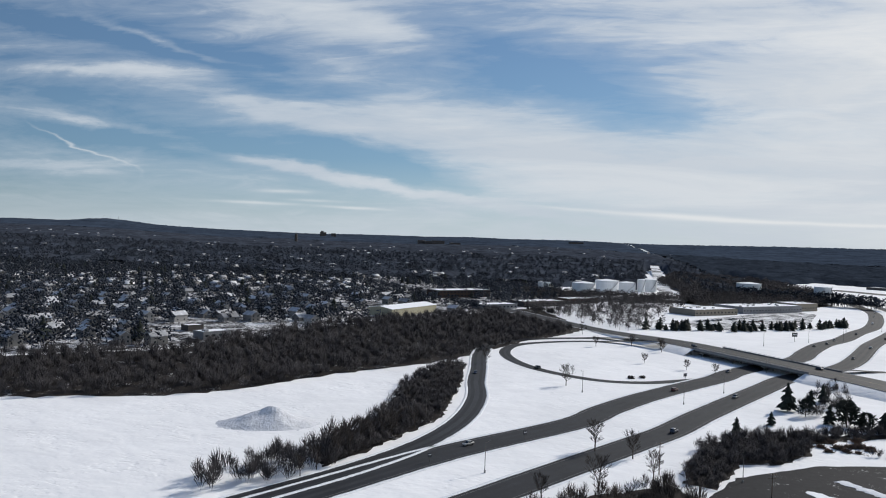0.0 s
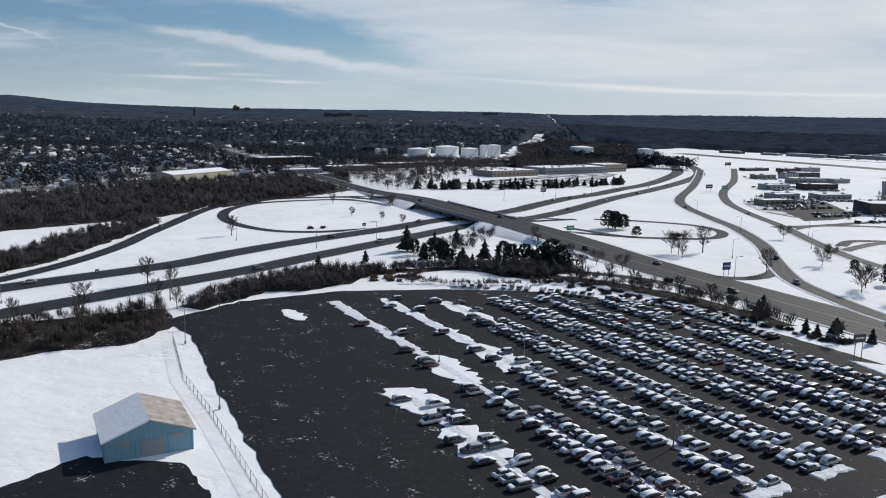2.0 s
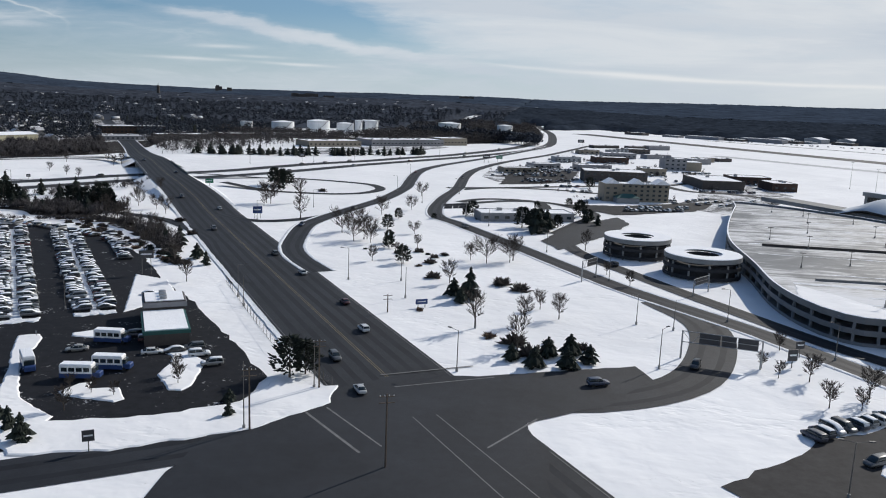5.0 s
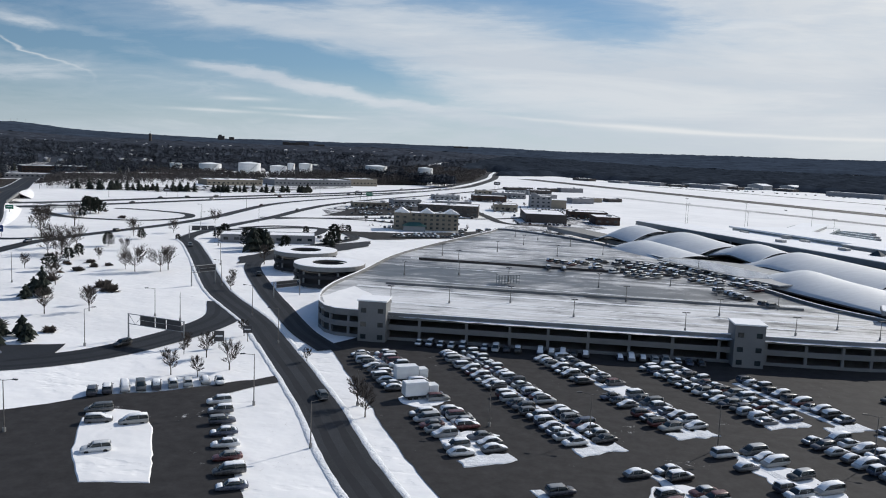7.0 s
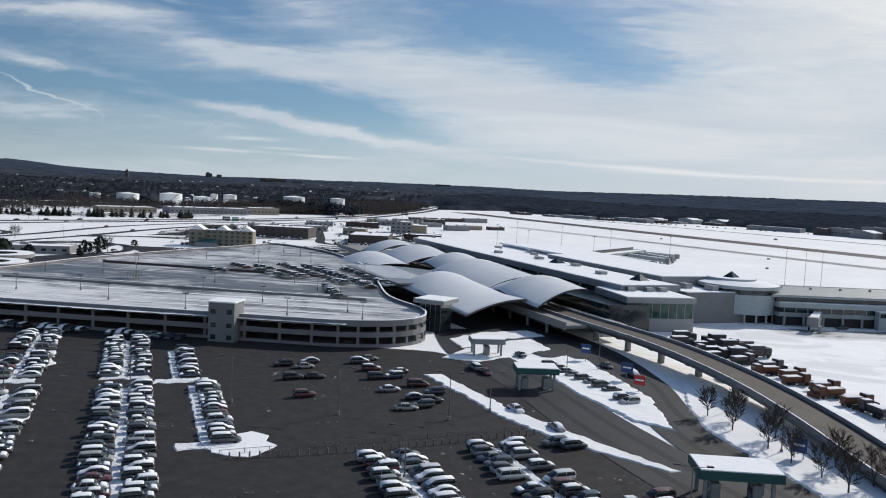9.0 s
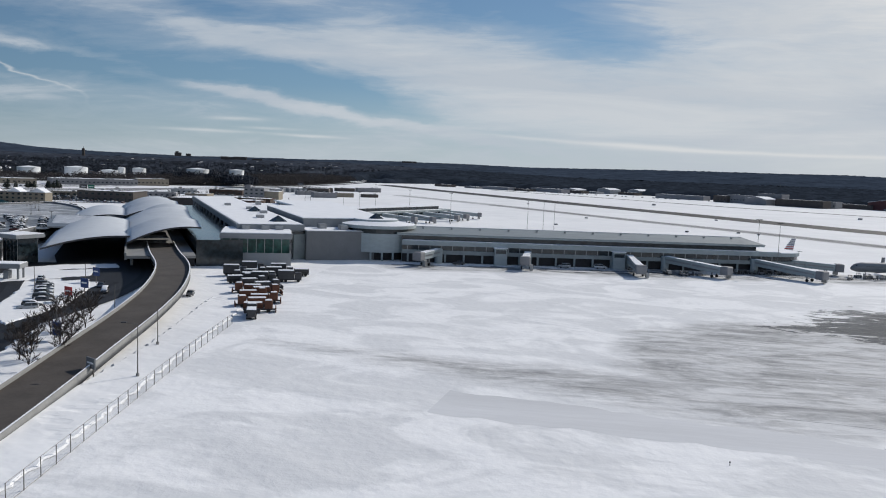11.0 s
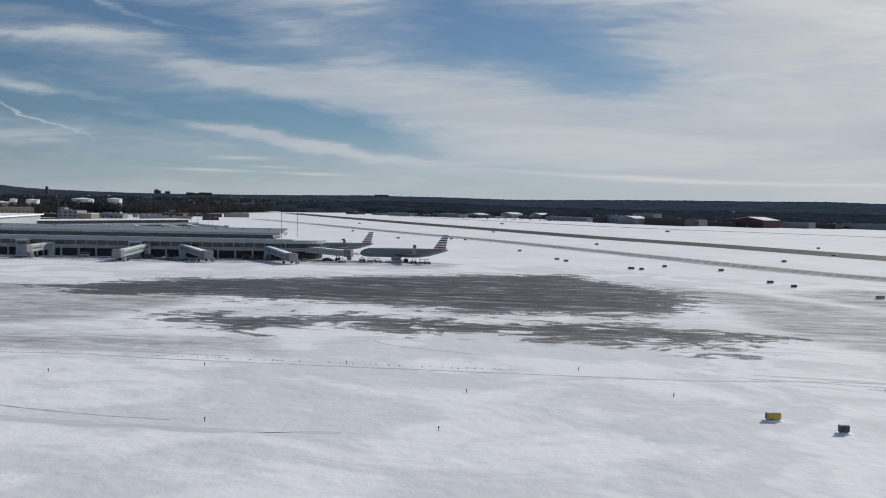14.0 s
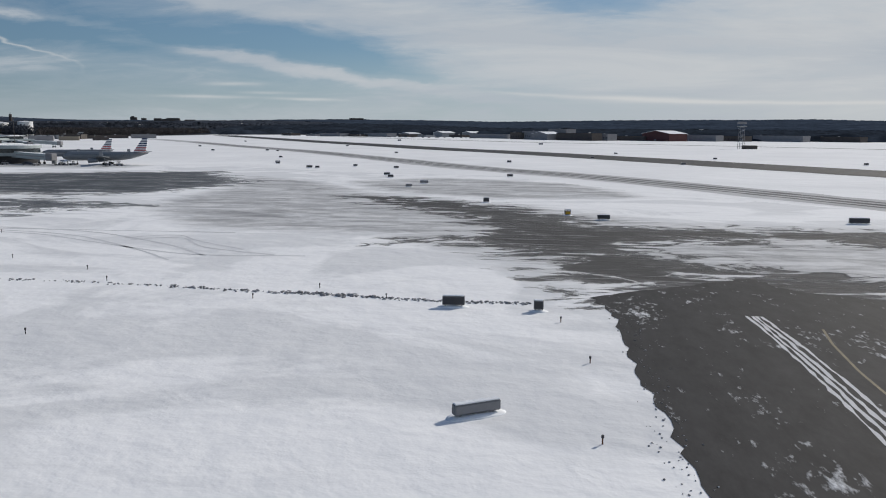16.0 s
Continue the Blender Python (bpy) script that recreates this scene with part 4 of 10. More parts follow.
ICY = [(1023, 250), (1050, 272), (1093, 254), (1112, 206), (1077, 196), (1044, 212)]


def inside_by(poly, X, Y):
    """Distance to an outline over arrays of plan points, positive inside."""
    best = np.full(X.shape, 1e9)
    odd = np.zeros(X.shape, dtype=bool)
    for (ax, ay), (bx, by) in zip(poly, poly[1:] + poly[:1]):
        dx, dy = bx - ax, by - ay
        k = np.clip(((X - ax) * dx + (Y - ay) * dy) / (dx * dx + dy * dy), 0, 1)
        best = np.minimum(best, np.hypot(X - ax - k * dx, Y - ay - k * dy))
        if dy:
            odd ^= ((ay > Y) != (by > Y)) & (X < dx * (Y - ay) / dy + ax)
    return np.where(odd, best, -best)


def apron_sheet():
    gx, gy = np.arange(680, 1342, 2.0), np.arange(8, 346, 2.0)
    X, Y = np.meshgrid(gx, gy, indexing="ij")
    ni, nj = X.shape
    idx = np.arange(ni * nj).reshape(ni, nj)
    F = np.stack([idx[:-1, :-1], idx[1:, :-1], idx[1:, 1:], idx[:-1, 1:]], -1).reshape(-1, 4)
    rim = inside_by(APRON, X, Y)
    F = F[(rim.reshape(-1)[F] > 0).all(axis=1)]
    me = arrays_mesh("apron", np.stack([X, Y, np.full(X.shape, 0.03)], -1).reshape(-1, 3), F, M["apron"])
    lane = inside_by(DARK_LANE, X, Y)
    layers = {"bare": np.maximum.reduce([inside_by(BARE_FIELD, X, Y), inside_by(LOW_FIELD, X, Y), lane, inside_by(PIER_FOOT, X, Y) * 0.8 - 3]), "worn": np.maximum.reduce([inside_by(q, X, Y) for q in (WORN_WEST, WORN_EAST, WORN_EDGE, ICY)] + [inside_by(PIER_FOOT, X, Y) + 10]), "asphalt": (X - 1030) * 0.5}
    for name, values in layers.items():
        at = me.attributes.new(name, "FLOAT", "POINT")
        at.data.foreach_set("value", np.clip(values, -25, 25).astype(np.float32).ravel())
    return tagged(new("apron", me), "aircraft apron of streaky driven snow with bare dark patches", "apron", kind="structure")


apron_sheet()
TAXI = [(1095.4, -60), (1095.3, 40), (1094.8, 50), (1094.2, 60), (1093.6, 68), (1093.8, 76), (1092, 84), (1097, 88), (1103, 92), (1110, 97), (1114, 90), (1122, 87), (1230, 86), (1230, -60)]
sheet_thing("taxiway", TAXI, 0.055, M["taxi"], "dark asphalt taxiway with ragged snow edges", "taxiway", rough=0.4, step=1.2, seed=8)
strip_thing("taxi_line", [(1109.6, -40), (1109.6, 30), (1109.6, 62), (1111, 74)], 0.22, 0.063, M["yellow_line"], "faded yellow taxiway centre line", "taxiway marking", step=6)
for k, off in enumerate((-0.9, -0.35, 0.2, 0.9)):
    strip_thing("snow_track", [(1107 + off, -10), (1107 + off, 40), (1107 + off * 0.9, 62), (1106.4 + off * 0.7, 78)], 0.26, 0.064, M["packed"], "snow pressed into a tyre track on the asphalt", "track", step=1.2, rough=0.10, seed=50 + k)
SERVICE = [(740, 118), (780, 112), (803, 107), (820, 104), (840, 103), (852, 99.5), (862, 95), (872, 90), (884, 83.5), (900, 80.5), (918, 81), (934, 83)]
strip_thing("service_track", SERVICE, 13, 0.04, M["rolled"], "smooth rolled service track across the snow", "track", step=2.5, rough=0.7, taper=0.0, seed=26)
RIDGE = [(858, 115), (854.5, 111), (854, 107.5), (857, 103.5), (862, 100.8), (871, 95.6), (879, 91), (885.5, 87.8), (892, 85.6), (903.5, 84.2), (914, 84.0)]
for k, (pts, w) in enumerate(((RIDGE, 0.32), ([(803, 111.7), (818, 110.5), (834, 112.3), (851, 112.6), (867, 114.2), (881, 116), (896, 115.7), (912, 116), (937, 117), (971, 118.5), (983, 120), (996, 122.6), (1008, 123.2), (1038, 124.6)], 0.36), ([(793, 123), (806, 121), (824, 118), (842, 119), (859, 117.8), (884, 120), (905, 120)], 0.4))):
    strip_thing("plough_ridge", pts, w, 0.06, M["ridge_snow"], "thin grey ridge left along a ploughed edge", "snow bank", step=1.5, rough=0.14, skirt=0.06, seed=520 + k)
for k, (pts, w) in enumerate((([(985, 122), (999, 121), (1015, 117), (1031, 106), (1040, 98)], 0.5), ([(986, 125), (1000, 124), (1016, 121), (1033, 111), (1043, 102)], 0.5), ([(1024, 116), (1027, 119), (1031, 120), (1036, 115), (1046, 108)], 0.4), ([(1026, 114), (1029, 117), (1033, 117), (1040, 109), (1052, 104)], 0.4), ([(1000, 119), (1010, 117), (1022, 111), (1040, 103), (1056, 104)], 0.5), ([(800, 158), (816, 154), (833, 149), (848, 146), (866, 153)], 0.6), ([(806, 150), (834, 136), (860, 134), (880, 142)], 0.5), ([(780, 170), (800, 166), (825, 170), (850, 168)], 0.6), ([(915, 133), (920, 137), (924, 140), (928, 136), (944, 131)], 0.4))):
    strip_thing("wheel_track", pts, w, 0.05, M["packed"], "faint tyre track curving through the snow", "track", step=1.5, rough=0.08, seed=500 + k)
PARALLEL = [(1190, 150), (1142, 230), (1099, 294), (1052, 348), (1010, 412), (962, 484), (904, 568), (820, 672), (690, 848)]
strip_thing("taxiway", PARALLEL + [(560, 1010)], 24, 0.04, M["trodden"], "parallel taxiway under streaky trodden snow", "taxiway", step=10, rough=1.0, seed=11)
for off, w in ((-5, 3.2), (0.5, 3.6), (5.5, 2.4)):
    strip_thing("wheel_track", PARALLEL, w, 0.05, M["worn_track"], "grey wheel tracks in the taxiway snow", "taxiway surface", step=6, off=off, rough=0.5, seed=12)
RUNWAY = [(1420, 20), (1195, 374), (1074, 560), (990, 665), (918, 775), (803, 945), (690, 1125), (560, 1330), (420, 1560)]
strip_thing("runway", RUNWAY, 46, 0.05, M["runway"], "cleared dark asphalt runway between snow fields", "runway", step=12, rough=0.8, seed=13)
for off in (-12, -4, 4, 12):
    strip_thing("wheel_track", RUNWAY, 4.6, 0.058, M["road"], "dark tyre-worn band along the runway", "runway surface", step=12, off=off, rough=0.4, seed=14)
strip_thing("taxiway", [(1500, 700), (1243, 903), (1044, 1040), (800, 1330), (640, 1500)], 14, 0.04, M["runway"], "far cleared taxiway beyond the runway", "taxiway", step=14, rough=0.6, seed=15)

# ---------------------------------------------------------------- far land
def value_noise(x, y):
    return noise.noise(Vector((x, y, 0.7)))


def forest_sheet(name, x0, x1, y0, y1, cell, top, label, keep, seed, mat="forest"):
    """Canopy of distant leafless woods: a jagged sheet of tree tops with gaps."""
    rnd = np.random.default_rng(seed)
    xs = np.arange(x0, x1, cell)
    ys = np.arange(y0, y1, cell * 1.6)
    X, Y = np.meshgrid(xs, ys, indexing="ij")
    X = X + rnd.uniform(-cell * 0.4, cell * 0.4, X.shape)
    Y = Y + rnd.uniform(-cell * 0.5, cell * 0.5, Y.shape)
    Z = np.zeros(X.shape)
    for i in range(X.shape[0]):
        for j in range(X.shape[1]):
            x, y = X[i, j], Y[i, j]
            h = keep(x, y)
            Z[i, j] = -0.5 if h <= 0 else h * (0.72 + 0.5 * rnd.random() ** 2) + top(x, y)
    V = np.stack([X, Y, Z], -1).reshape(-1, 3)
    ni, nj = X.shape
    idx = np.arange(ni * nj).reshape(ni, nj)
    F = np.stack([idx[:-1, :-1], idx[1:, :-1], idx[1:, 1:], idx[:-1, 1:]], -1).reshape(-1, 4)
    zf = Z.reshape(-1)[F].max(axis=1)
    F = F[zf > 0]
    return tagged(new(name, arrays_mesh(name, V, F, M[mat])), label, "woods", kind="stuff")


def belt_edge(x):
    """Where the far tree belt beyond the airfield begins."""
    if x < 300:
        return 1000 + max(0.0, (x + 200)) * 1.2
    if x < 480:
        return 1600 + (x - 300) * 1.5
    return float(np.interp(x, (480, 560, 700, 900, 1000, 1100, 1250, 1700), (1870, 1720, 1660, 1650, 1500, 1370, 1310, 1290)))


def skyline(x):
    """Height of the hills on the horizon, by their place along it."""
    return float(np.interp(x, (-5600, -4000, -3000, -1800, -600, 500, 1600, 2600, 3500, 4400), (118, 74, 62, 72, 86, 78, 90, 104, 118, 104)))


def rise(x, y):
    """Ground of the far hills: it climbs early behind the town and late beyond the airfield."""
    w = min(1.0, max(0.0, (x + 100) / 1100))
    w = w * w * (3 - 2 * w)
    k, q = max(0.0, (y - 2600) / 5400), max(0.0, (y - 1900) / 6100)
    knoll = math.exp(-((x + 4700) / 230) ** 2 - ((y - 7000) / 500) ** 2)
    near = skyline(x * 8000 / y) * q ** 0.62 + 10 * min(1.0, q * 3) * value_noise(x * 0.0016, y * 0.0011) + 40 * knoll
    return near * (1 - w) + w * (skyline(x * 8000 / y) * k ** 1.5 + 9 * k * value_noise(x * 0.0009, y * 0.0007))


def keep_far(x, y):
    if y < belt_edge(x) + 25 * value_noise(x * 0.01, 3.3):
        return 0
    if x > 286 and abs(x - 322) < 34 and y < 2000:
        return 0
    return 11 + 3 * value_noise(x * 0.02, y * 0.02)


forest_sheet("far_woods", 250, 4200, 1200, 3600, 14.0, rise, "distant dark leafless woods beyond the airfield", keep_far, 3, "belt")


def keep_town(x, y):
    if y < 1250 + 30 * value_noise(x * 0.01, 8.0) or x > 252:
        return 0
    if abs(x - (86 + (y - 885) * 0.053)) < 30 and y < 2320:
        return 0
    if value_noise(x * 0.011 + 3, y * 0.005) > 0.26 and y < 1900:
        return 0
    return 9 + 3 * value_noise(x * 0.02, y * 0.02)


CLEARING = [(86 + (y - 885) * 0.053, y, rise(90, y) + 0.3) for y in (1060, 1200, 1350, 1500, 1650, 1800, 1950, 2100, 2300)]
strip_thing("clearing", CLEARING, 22, 0.06, M["clearing"], "straight snowy power-line clearing through woods", "clearing", step=40, rough=2.0, seed=17)

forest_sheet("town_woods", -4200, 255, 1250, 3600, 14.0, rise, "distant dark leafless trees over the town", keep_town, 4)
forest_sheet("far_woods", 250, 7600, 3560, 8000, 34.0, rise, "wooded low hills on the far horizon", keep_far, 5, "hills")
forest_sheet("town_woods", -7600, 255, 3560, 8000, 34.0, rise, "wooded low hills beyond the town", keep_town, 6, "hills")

# ---------------------------------------------------------------- repeated things


def mesh_arrays(me):
    """Vertices and triangles of a mesh, as arrays."""
    bm = bmesh.new()
    bm.from_mesh(me)
    bmesh.ops.triangulate(bm, faces=bm.faces[:])
    v = np.array([x.co[:] for x in bm.verts], dtype=np.float32)
    f = np.array([[x.index for x in q.verts] for q in bm.faces], dtype=np.int32)
    bm.free()
    return v, f


def scatter(name, kinds, places, mats, label, category):
    """One object of many copies. kinds: lists of (vertices, triangles, material); places: (kind, x, y, z, turn, scale)."""
    vs, fs, ms, n = [], [], [], 0
    for k, x, y, z, a, s in places:
        c, sn = math.cos(a), math.sin(a)
        for v, f, m in kinds[k]:
            w = np.empty_like(v)
            w[:, 0] = (v[:, 0] * c - v[:, 1] * sn) * s + x
            w[:, 1] = (v[:, 0] * sn + v[:, 1] * c) * s + y
            w[:, 2] = v[:, 2] * s + z
            vs.append(w), fs.append(f + n), ms.append(np.full(len(f), m, dtype=np.int32))
            n += len(v)
    me = arrays_mesh(name, np.concatenate(vs), np.concatenate(fs), mats[0])
    for m in mats[1:]:
        me.materials.append(m)
    me.polygons.foreach_set("material_index", np.concatenate(ms))
    return tagged(new(name, me), label, category, kind="stuff")


# ---- cars
def skin(bm, stations, ring):
    """A closed smooth skin: one ring of points for each station."""
    rings = [[bm.verts.new(p) for p in ring(*st)] for st in stations]
    n = len(rings[0])
    for a, b in zip(rings, rings[1:]):
        for i in range(n):
            bm.faces.new((a[i], a[(i + 1) % n], b[(i + 1) % n], b[i]))
    bm.faces.new(list(reversed(rings[0])))
    bm.faces.new(rings[-1])
    bmesh.ops.recalc_face_normals(bm, faces=bm.faces[:])


def body_ring(x, w, zl, zh):
    """Cross-section of a body: tucked sill, bulging side, rounded shoulder, cambered top."""
    m = zl + (zh - zl) * 0.5
    return [(x, s * a * w, z) for s, a, z in ((-1, 0.86, zl), (-1, 1.0, m), (-1, 0.97, zh - 0.10), (-1, 0.82, zh - 0.01), (-1, 0.4, zh + 0.02), (1, 0.4, zh + 0.02), (1, 0.82, zh - 0.01), (1, 0.97, zh - 0.10), (1, 1.0, m), (1, 0.86, zl))]


def cabin_ring(x, wl, wh, zl, zh):
    return [(x, -wl, zl), (x, -wh - 0.02, zh - 0.06), (x, -wh * 0.8, zh), (x, wh * 0.8, zh), (x, wh + 0.02, zh - 0.06), (x, wl, zl)]


def sheet_ring(x, w, z, h):
    """Cross-section of a thin rounded layer."""
    return [(x, -w, z), (x, -w * 0.92, z + h * 0.7), (x, -w * 0.45, z + h), (x, w * 0.45, z + h), (x, w * 0.92, z + h * 0.7), (x, w, z)]


CAR_KINDS = {
    # body: x, half width, low, high; cabin: x, half width low and high, z low and high; roof: x from, x to, half width, z
    "sedan": ([(-2.36, 0.66, 0.45, 0.78), (-2.22, 0.84, 0.32, 0.94), (-1.5, 0.90, 0.24, 1.0), (-0.4, 0.91, 0.22, 0.99), (0.8, 0.91, 0.22, 0.97), (1.6, 0.89, 0.24, 0.88), (2.15, 0.82, 0.30, 0.74), (2.36, 0.62, 0.42, 0.60)],
              [(-1.95, 0.72, 0.62, 0.95, 1.0), (-1.05, 0.80, 0.60, 0.94, 1.39), (-0.2, 0.82, 0.61, 0.94, 1.45), (0.35, 0.81, 0.60, 0.93, 1.40), (1.25, 0.74, 0.64, 0.90, 0.96)], (-1.12, 0.42, 0.60, 1.40), (-2.15, -1.75, 0.70, 0.97)),
    "suv": ([(-2.30, 0.74, 0.50, 0.95), (-2.22, 0.88, 0.38, 1.10), (-1.4, 0.94, 0.30, 1.13), (-0.3, 0.95, 0.28, 1.12), (0.9, 0.95, 0.28, 1.10), (1.65, 0.93, 0.30, 1.04), (2.15, 0.86, 0.36, 0.92), (2.36, 0.66, 0.46, 0.72)],
            [(-2.2, 0.80, 0.70, 1.08, 1.16), (-1.95, 0.82, 0.66, 1.08, 1.62), (-0.6, 0.84, 0.68, 1.08, 1.72), (0.35, 0.83, 0.66, 1.07, 1.66), (1.25, 0.76, 0.68, 1.03, 1.12)], (-2.0, 0.42, 0.66, 1.66), None),
    "van": ([(-2.46, 0.80, 0.48, 1.0), (-2.38, 0.93, 0.36, 1.14), (-1.4, 0.98, 0.28, 1.17), (0.2, 0.98, 0.26, 1.16), (1.3, 0.97, 0.28, 1.10), (2.0, 0.92, 0.30, 0.95), (2.35, 0.84, 0.36, 0.80), (2.5, 0.66, 0.44, 0.66)],
            [(-2.38, 0.85, 0.76, 1.12, 1.2), (-2.2, 0.86, 0.72, 1.12, 1.68), (-0.6, 0.88, 0.73, 1.12, 1.78), (0.6, 0.87, 0.71, 1.11, 1.70), (1.75, 0.78, 0.70, 1.02, 1.10)], (-2.24, 0.68, 0.72, 1.71), None),
}
CARS = {}
for kind, (body, cabin, roof, boot) in CAR_KINDS.items():
    bmb = bmesh.new()
    skin(bmb, body, body_ring)
    x0, x1, rw, rz = roof
    xm = (x0 + x1) / 2
    top = cabin[2][4]
    skin(bmb, [(x0 - 0.04, rw * 0.96, rz - 0.05, 0.05), (x0 + 0.25, rw + 0.04, rz - 0.03, 0.07), (xm, rw + 0.05, top - 0.07, 0.09), (x1 - 0.2, rw + 0.04, rz - 0.03, 0.07), (x1 + 0.05, rw * 0.96, rz - 0.06, 0.04)], sheet_ring)
    for s in (-1, 1):   # pillars
        for xa, xb in ((x0 - 0.25, x0 + 0.02), (xm - 0.04, xm), (x1 + 0.5, x1)):
            tube(bmb, (xa, s * cabin[2][1] * 0.97, body[3][3] - 0.05), (xb, s * (rw + 0.02), rz), 0.05, 0.045, 4)
        box(bmb, x1 + 0.55, s * 0.98 - 0.09, body[3][3] + 0.0, x1 + 0.72, s * 0.98 + 0.09, body[3][3] + 0.14, bevel=0.03)
    bmg = bmesh.new()
    skin(bmg, cabin, cabin_ring)
    bms = bmesh.new()
    skin(bms, [(x0 + 0.02, rw * 0.85, rz, 0.05), (x0 + 0.2, rw * 0.97, rz + 0.02, 0.09), (xm, rw, top, 0.10), (x1 - 0.15, rw * 0.97, rz + 0.02, 0.09), (x1 + 0.05, rw * 0.85, rz - 0.02, 0.04)], sheet_ring)
    skin(bms, [(1.28, 0.70, cabin[4][3] + 0.02, 0.06), (1.5, 0.78, body[5][3] - 0.0, 0.09), (1.9, 0.76, (body[5][3] + body[6][3]) / 2 + 0.01, 0.09), (2.16, 0.66, body[6][3] - 0.02, 0.07)], sheet_ring)
    if boot:
        skin(bms, [(boot[0], boot[2] * 0.9, boot[3] - 0.05, 0.05), ((boot[0] + boot[1]) / 2, boot[2], boot[3], 0.09), (boot[1], boot[2] * 0.95, boot[3] + 0.01, 0.07)], sheet_ring)
    bmw = bmesh.new()
    tube(bmw, (0, -0.11, 0), (0, 0.11, 0), 0.33, 0.33, 12)
    CARS[kind] = (mesh_of(bmb, "car_body", M["car"], True), mesh_of(bmg, "car_cabin", M["glass"], True), mesh_of(bms, "car_snow", M["snow_car"], True), mesh_of(bmw, "wheel", M["rubber"]))
# heavier snow that also buries the screen
def buried(kind):
    body, cabin, roof, boot = CAR_KINDS[kind]
    x0, x1, rw, rz = roof
    top = cabin[2][4]
    bm = bmesh.new()
    skin(bm, [(cabin[0][0], 0.66, cabin[0][4] - 0.02, 0.07), (x0, rw * 0.95, rz, 0.08), ((x0 + x1) / 2, rw, top, 0.12), (x1, rw * 0.97, rz - 0.0, 0.08), ((x1 + cabin[4][0]) / 2, rw * 1.0, (rz + cabin[4][4]) / 2 - 0.02, 0.10), (cabin[4][0], 0.74, cabin[4][4] - 0.02, 0.09), (1.8, 0.78, (body[5][3] + body[6][3]) / 2 + 0.01, 0.10), (2.2, 0.66, body[6][3] - 0.04, 0.06)], sheet_ring)
    return mesh_of(bm, "car_snow", M["snow_car"], True)


for kind in list(CARS):
    b_, g_, s_, w_ = CARS[kind]
    CARS[kind] = (b_, g_, s_, w_, buried(kind))

CAR_LABELS = {"sedan": "parked sedan with snow on its roof and bonnet", "suv": "parked sport utility car dusted with snow", "van": "parked minivan with a snow-covered roof",
              "clear": "car with a bare roof standing on asphalt", "drive": "dark car standing on the road"}
car_total = {"made": 0}


def car(kind, x, y, deg, snowy=True, label="", group="", z=0.0):
    body, glass, thin_snow, wheel, deep_snow = CARS[kind]
    snow = deep_snow if int(x * 7 + y * 3) % 5 < 2 else thin_snow
    ob = empty("car", turn(x, y, deg, z))
    part("body", body, None, ob)
    part("glasshouse", glass, None, ob, "dark tinted glass")
    wb = 1.38
    for sx in (-wb, wb):
        for sy in (-0.8, 0.8):
            w = part("wheel", wheel, None, ob)
            w.location = (sx, sy, 0.33)
    if snowy:
        part("snow_cover", snow, None, ob, "white snow on roof and bonnet")
    car_total["made"] += 1
    return tagged(ob, label or CAR_LABELS[kind if snowy else "clear"], "car", group)


far_cars = []
KIND_LIST = ["sedan", "suv", "sedan", "suv", "suv", "van"]
car_rnd = random.Random(11)


def place_car(x, y, deg, near, snowy=True, group="parked cars", z=0.0):
    k = car_rnd.choice(KIND_LIST)
    deg += car_rnd.uniform(-2.5, 2.5) + (180 if car_rnd.random() < 0.4 else 0)
    if near:
        car(k, x, y, deg, snowy, group=group, z=z)
    else:
        far_cars.append((k, x, y, deg, snowy, z))


def parking_strip(to_plan, axis, n, u0, u1, fill, near_from, sides=(-1, 1), snowy=0.7, half=3.0, z=0.0, snow_share=0.0, seed=0):
    """Double row of cars nose to nose; fill(u) is the share of taken stalls."""
    across = math.degrees(math.atan2(axis.x, -axis.y))  # heading of the row's normal
    rnd = random.Random(seed)
    u = u0
    while u < u1:
        for s in sides:
            if rnd.random() < fill(u):
                x, y = to_plan(u + rnd.uniform(-0.25, 0.25), n + s * half + rnd.uniform(-0.3, 0.3))
                place_car(x, y, across, u > near_from + 9, rnd.random() < snowy, z=z)
        u += 2.75


def strip_snow(to_plan, n, u0, u1, half, seed, h=0.10, label="strip of old snow between the parking rows", ragged_by=0.25):
    """A strip of old snow along a row; broad ones swell, narrow and fray unevenly."""
    rnd = random.Random(seed * 3 + 1)
    broad = half > 2.0 and u1 - u0 > 7
    k = max(2, int((u1 - u0) / 2.2)) if broad else 1
    lo, hi = [], []
    for i in range(k + 1):
        u = u0 + (u1 - u0) * i / k
        end = min(1.0, 0.45 + 0.9 * min(i, k - i) / max(1, k * 0.25)) if broad else 1.0
        a, b = (half * end * rnd.uniform(0.7, 1.35) for _ in range(2)) if broad else (half, half)
        lo.append(to_plan(u + (rnd.uniform(-0.7, 0.7) if broad else 0), n - a))
        hi.append(to_plan(u + (rnd.uniform(-0.7, 0.7) if broad else 0), n + b))
    sheet_thing("snow_strip", lo + hi[::-1], 0.11, M["snow_roof" if broad else "snow_bank"], label, "snow", kind="structure", rough=ragged_by, step=1.3, height=h, seed=seed)


def lerp_fill(stops):
    def f(u):
        return float(np.interp(u, [s[0] for s in stops], [s[1] for s in stops]))
    return f


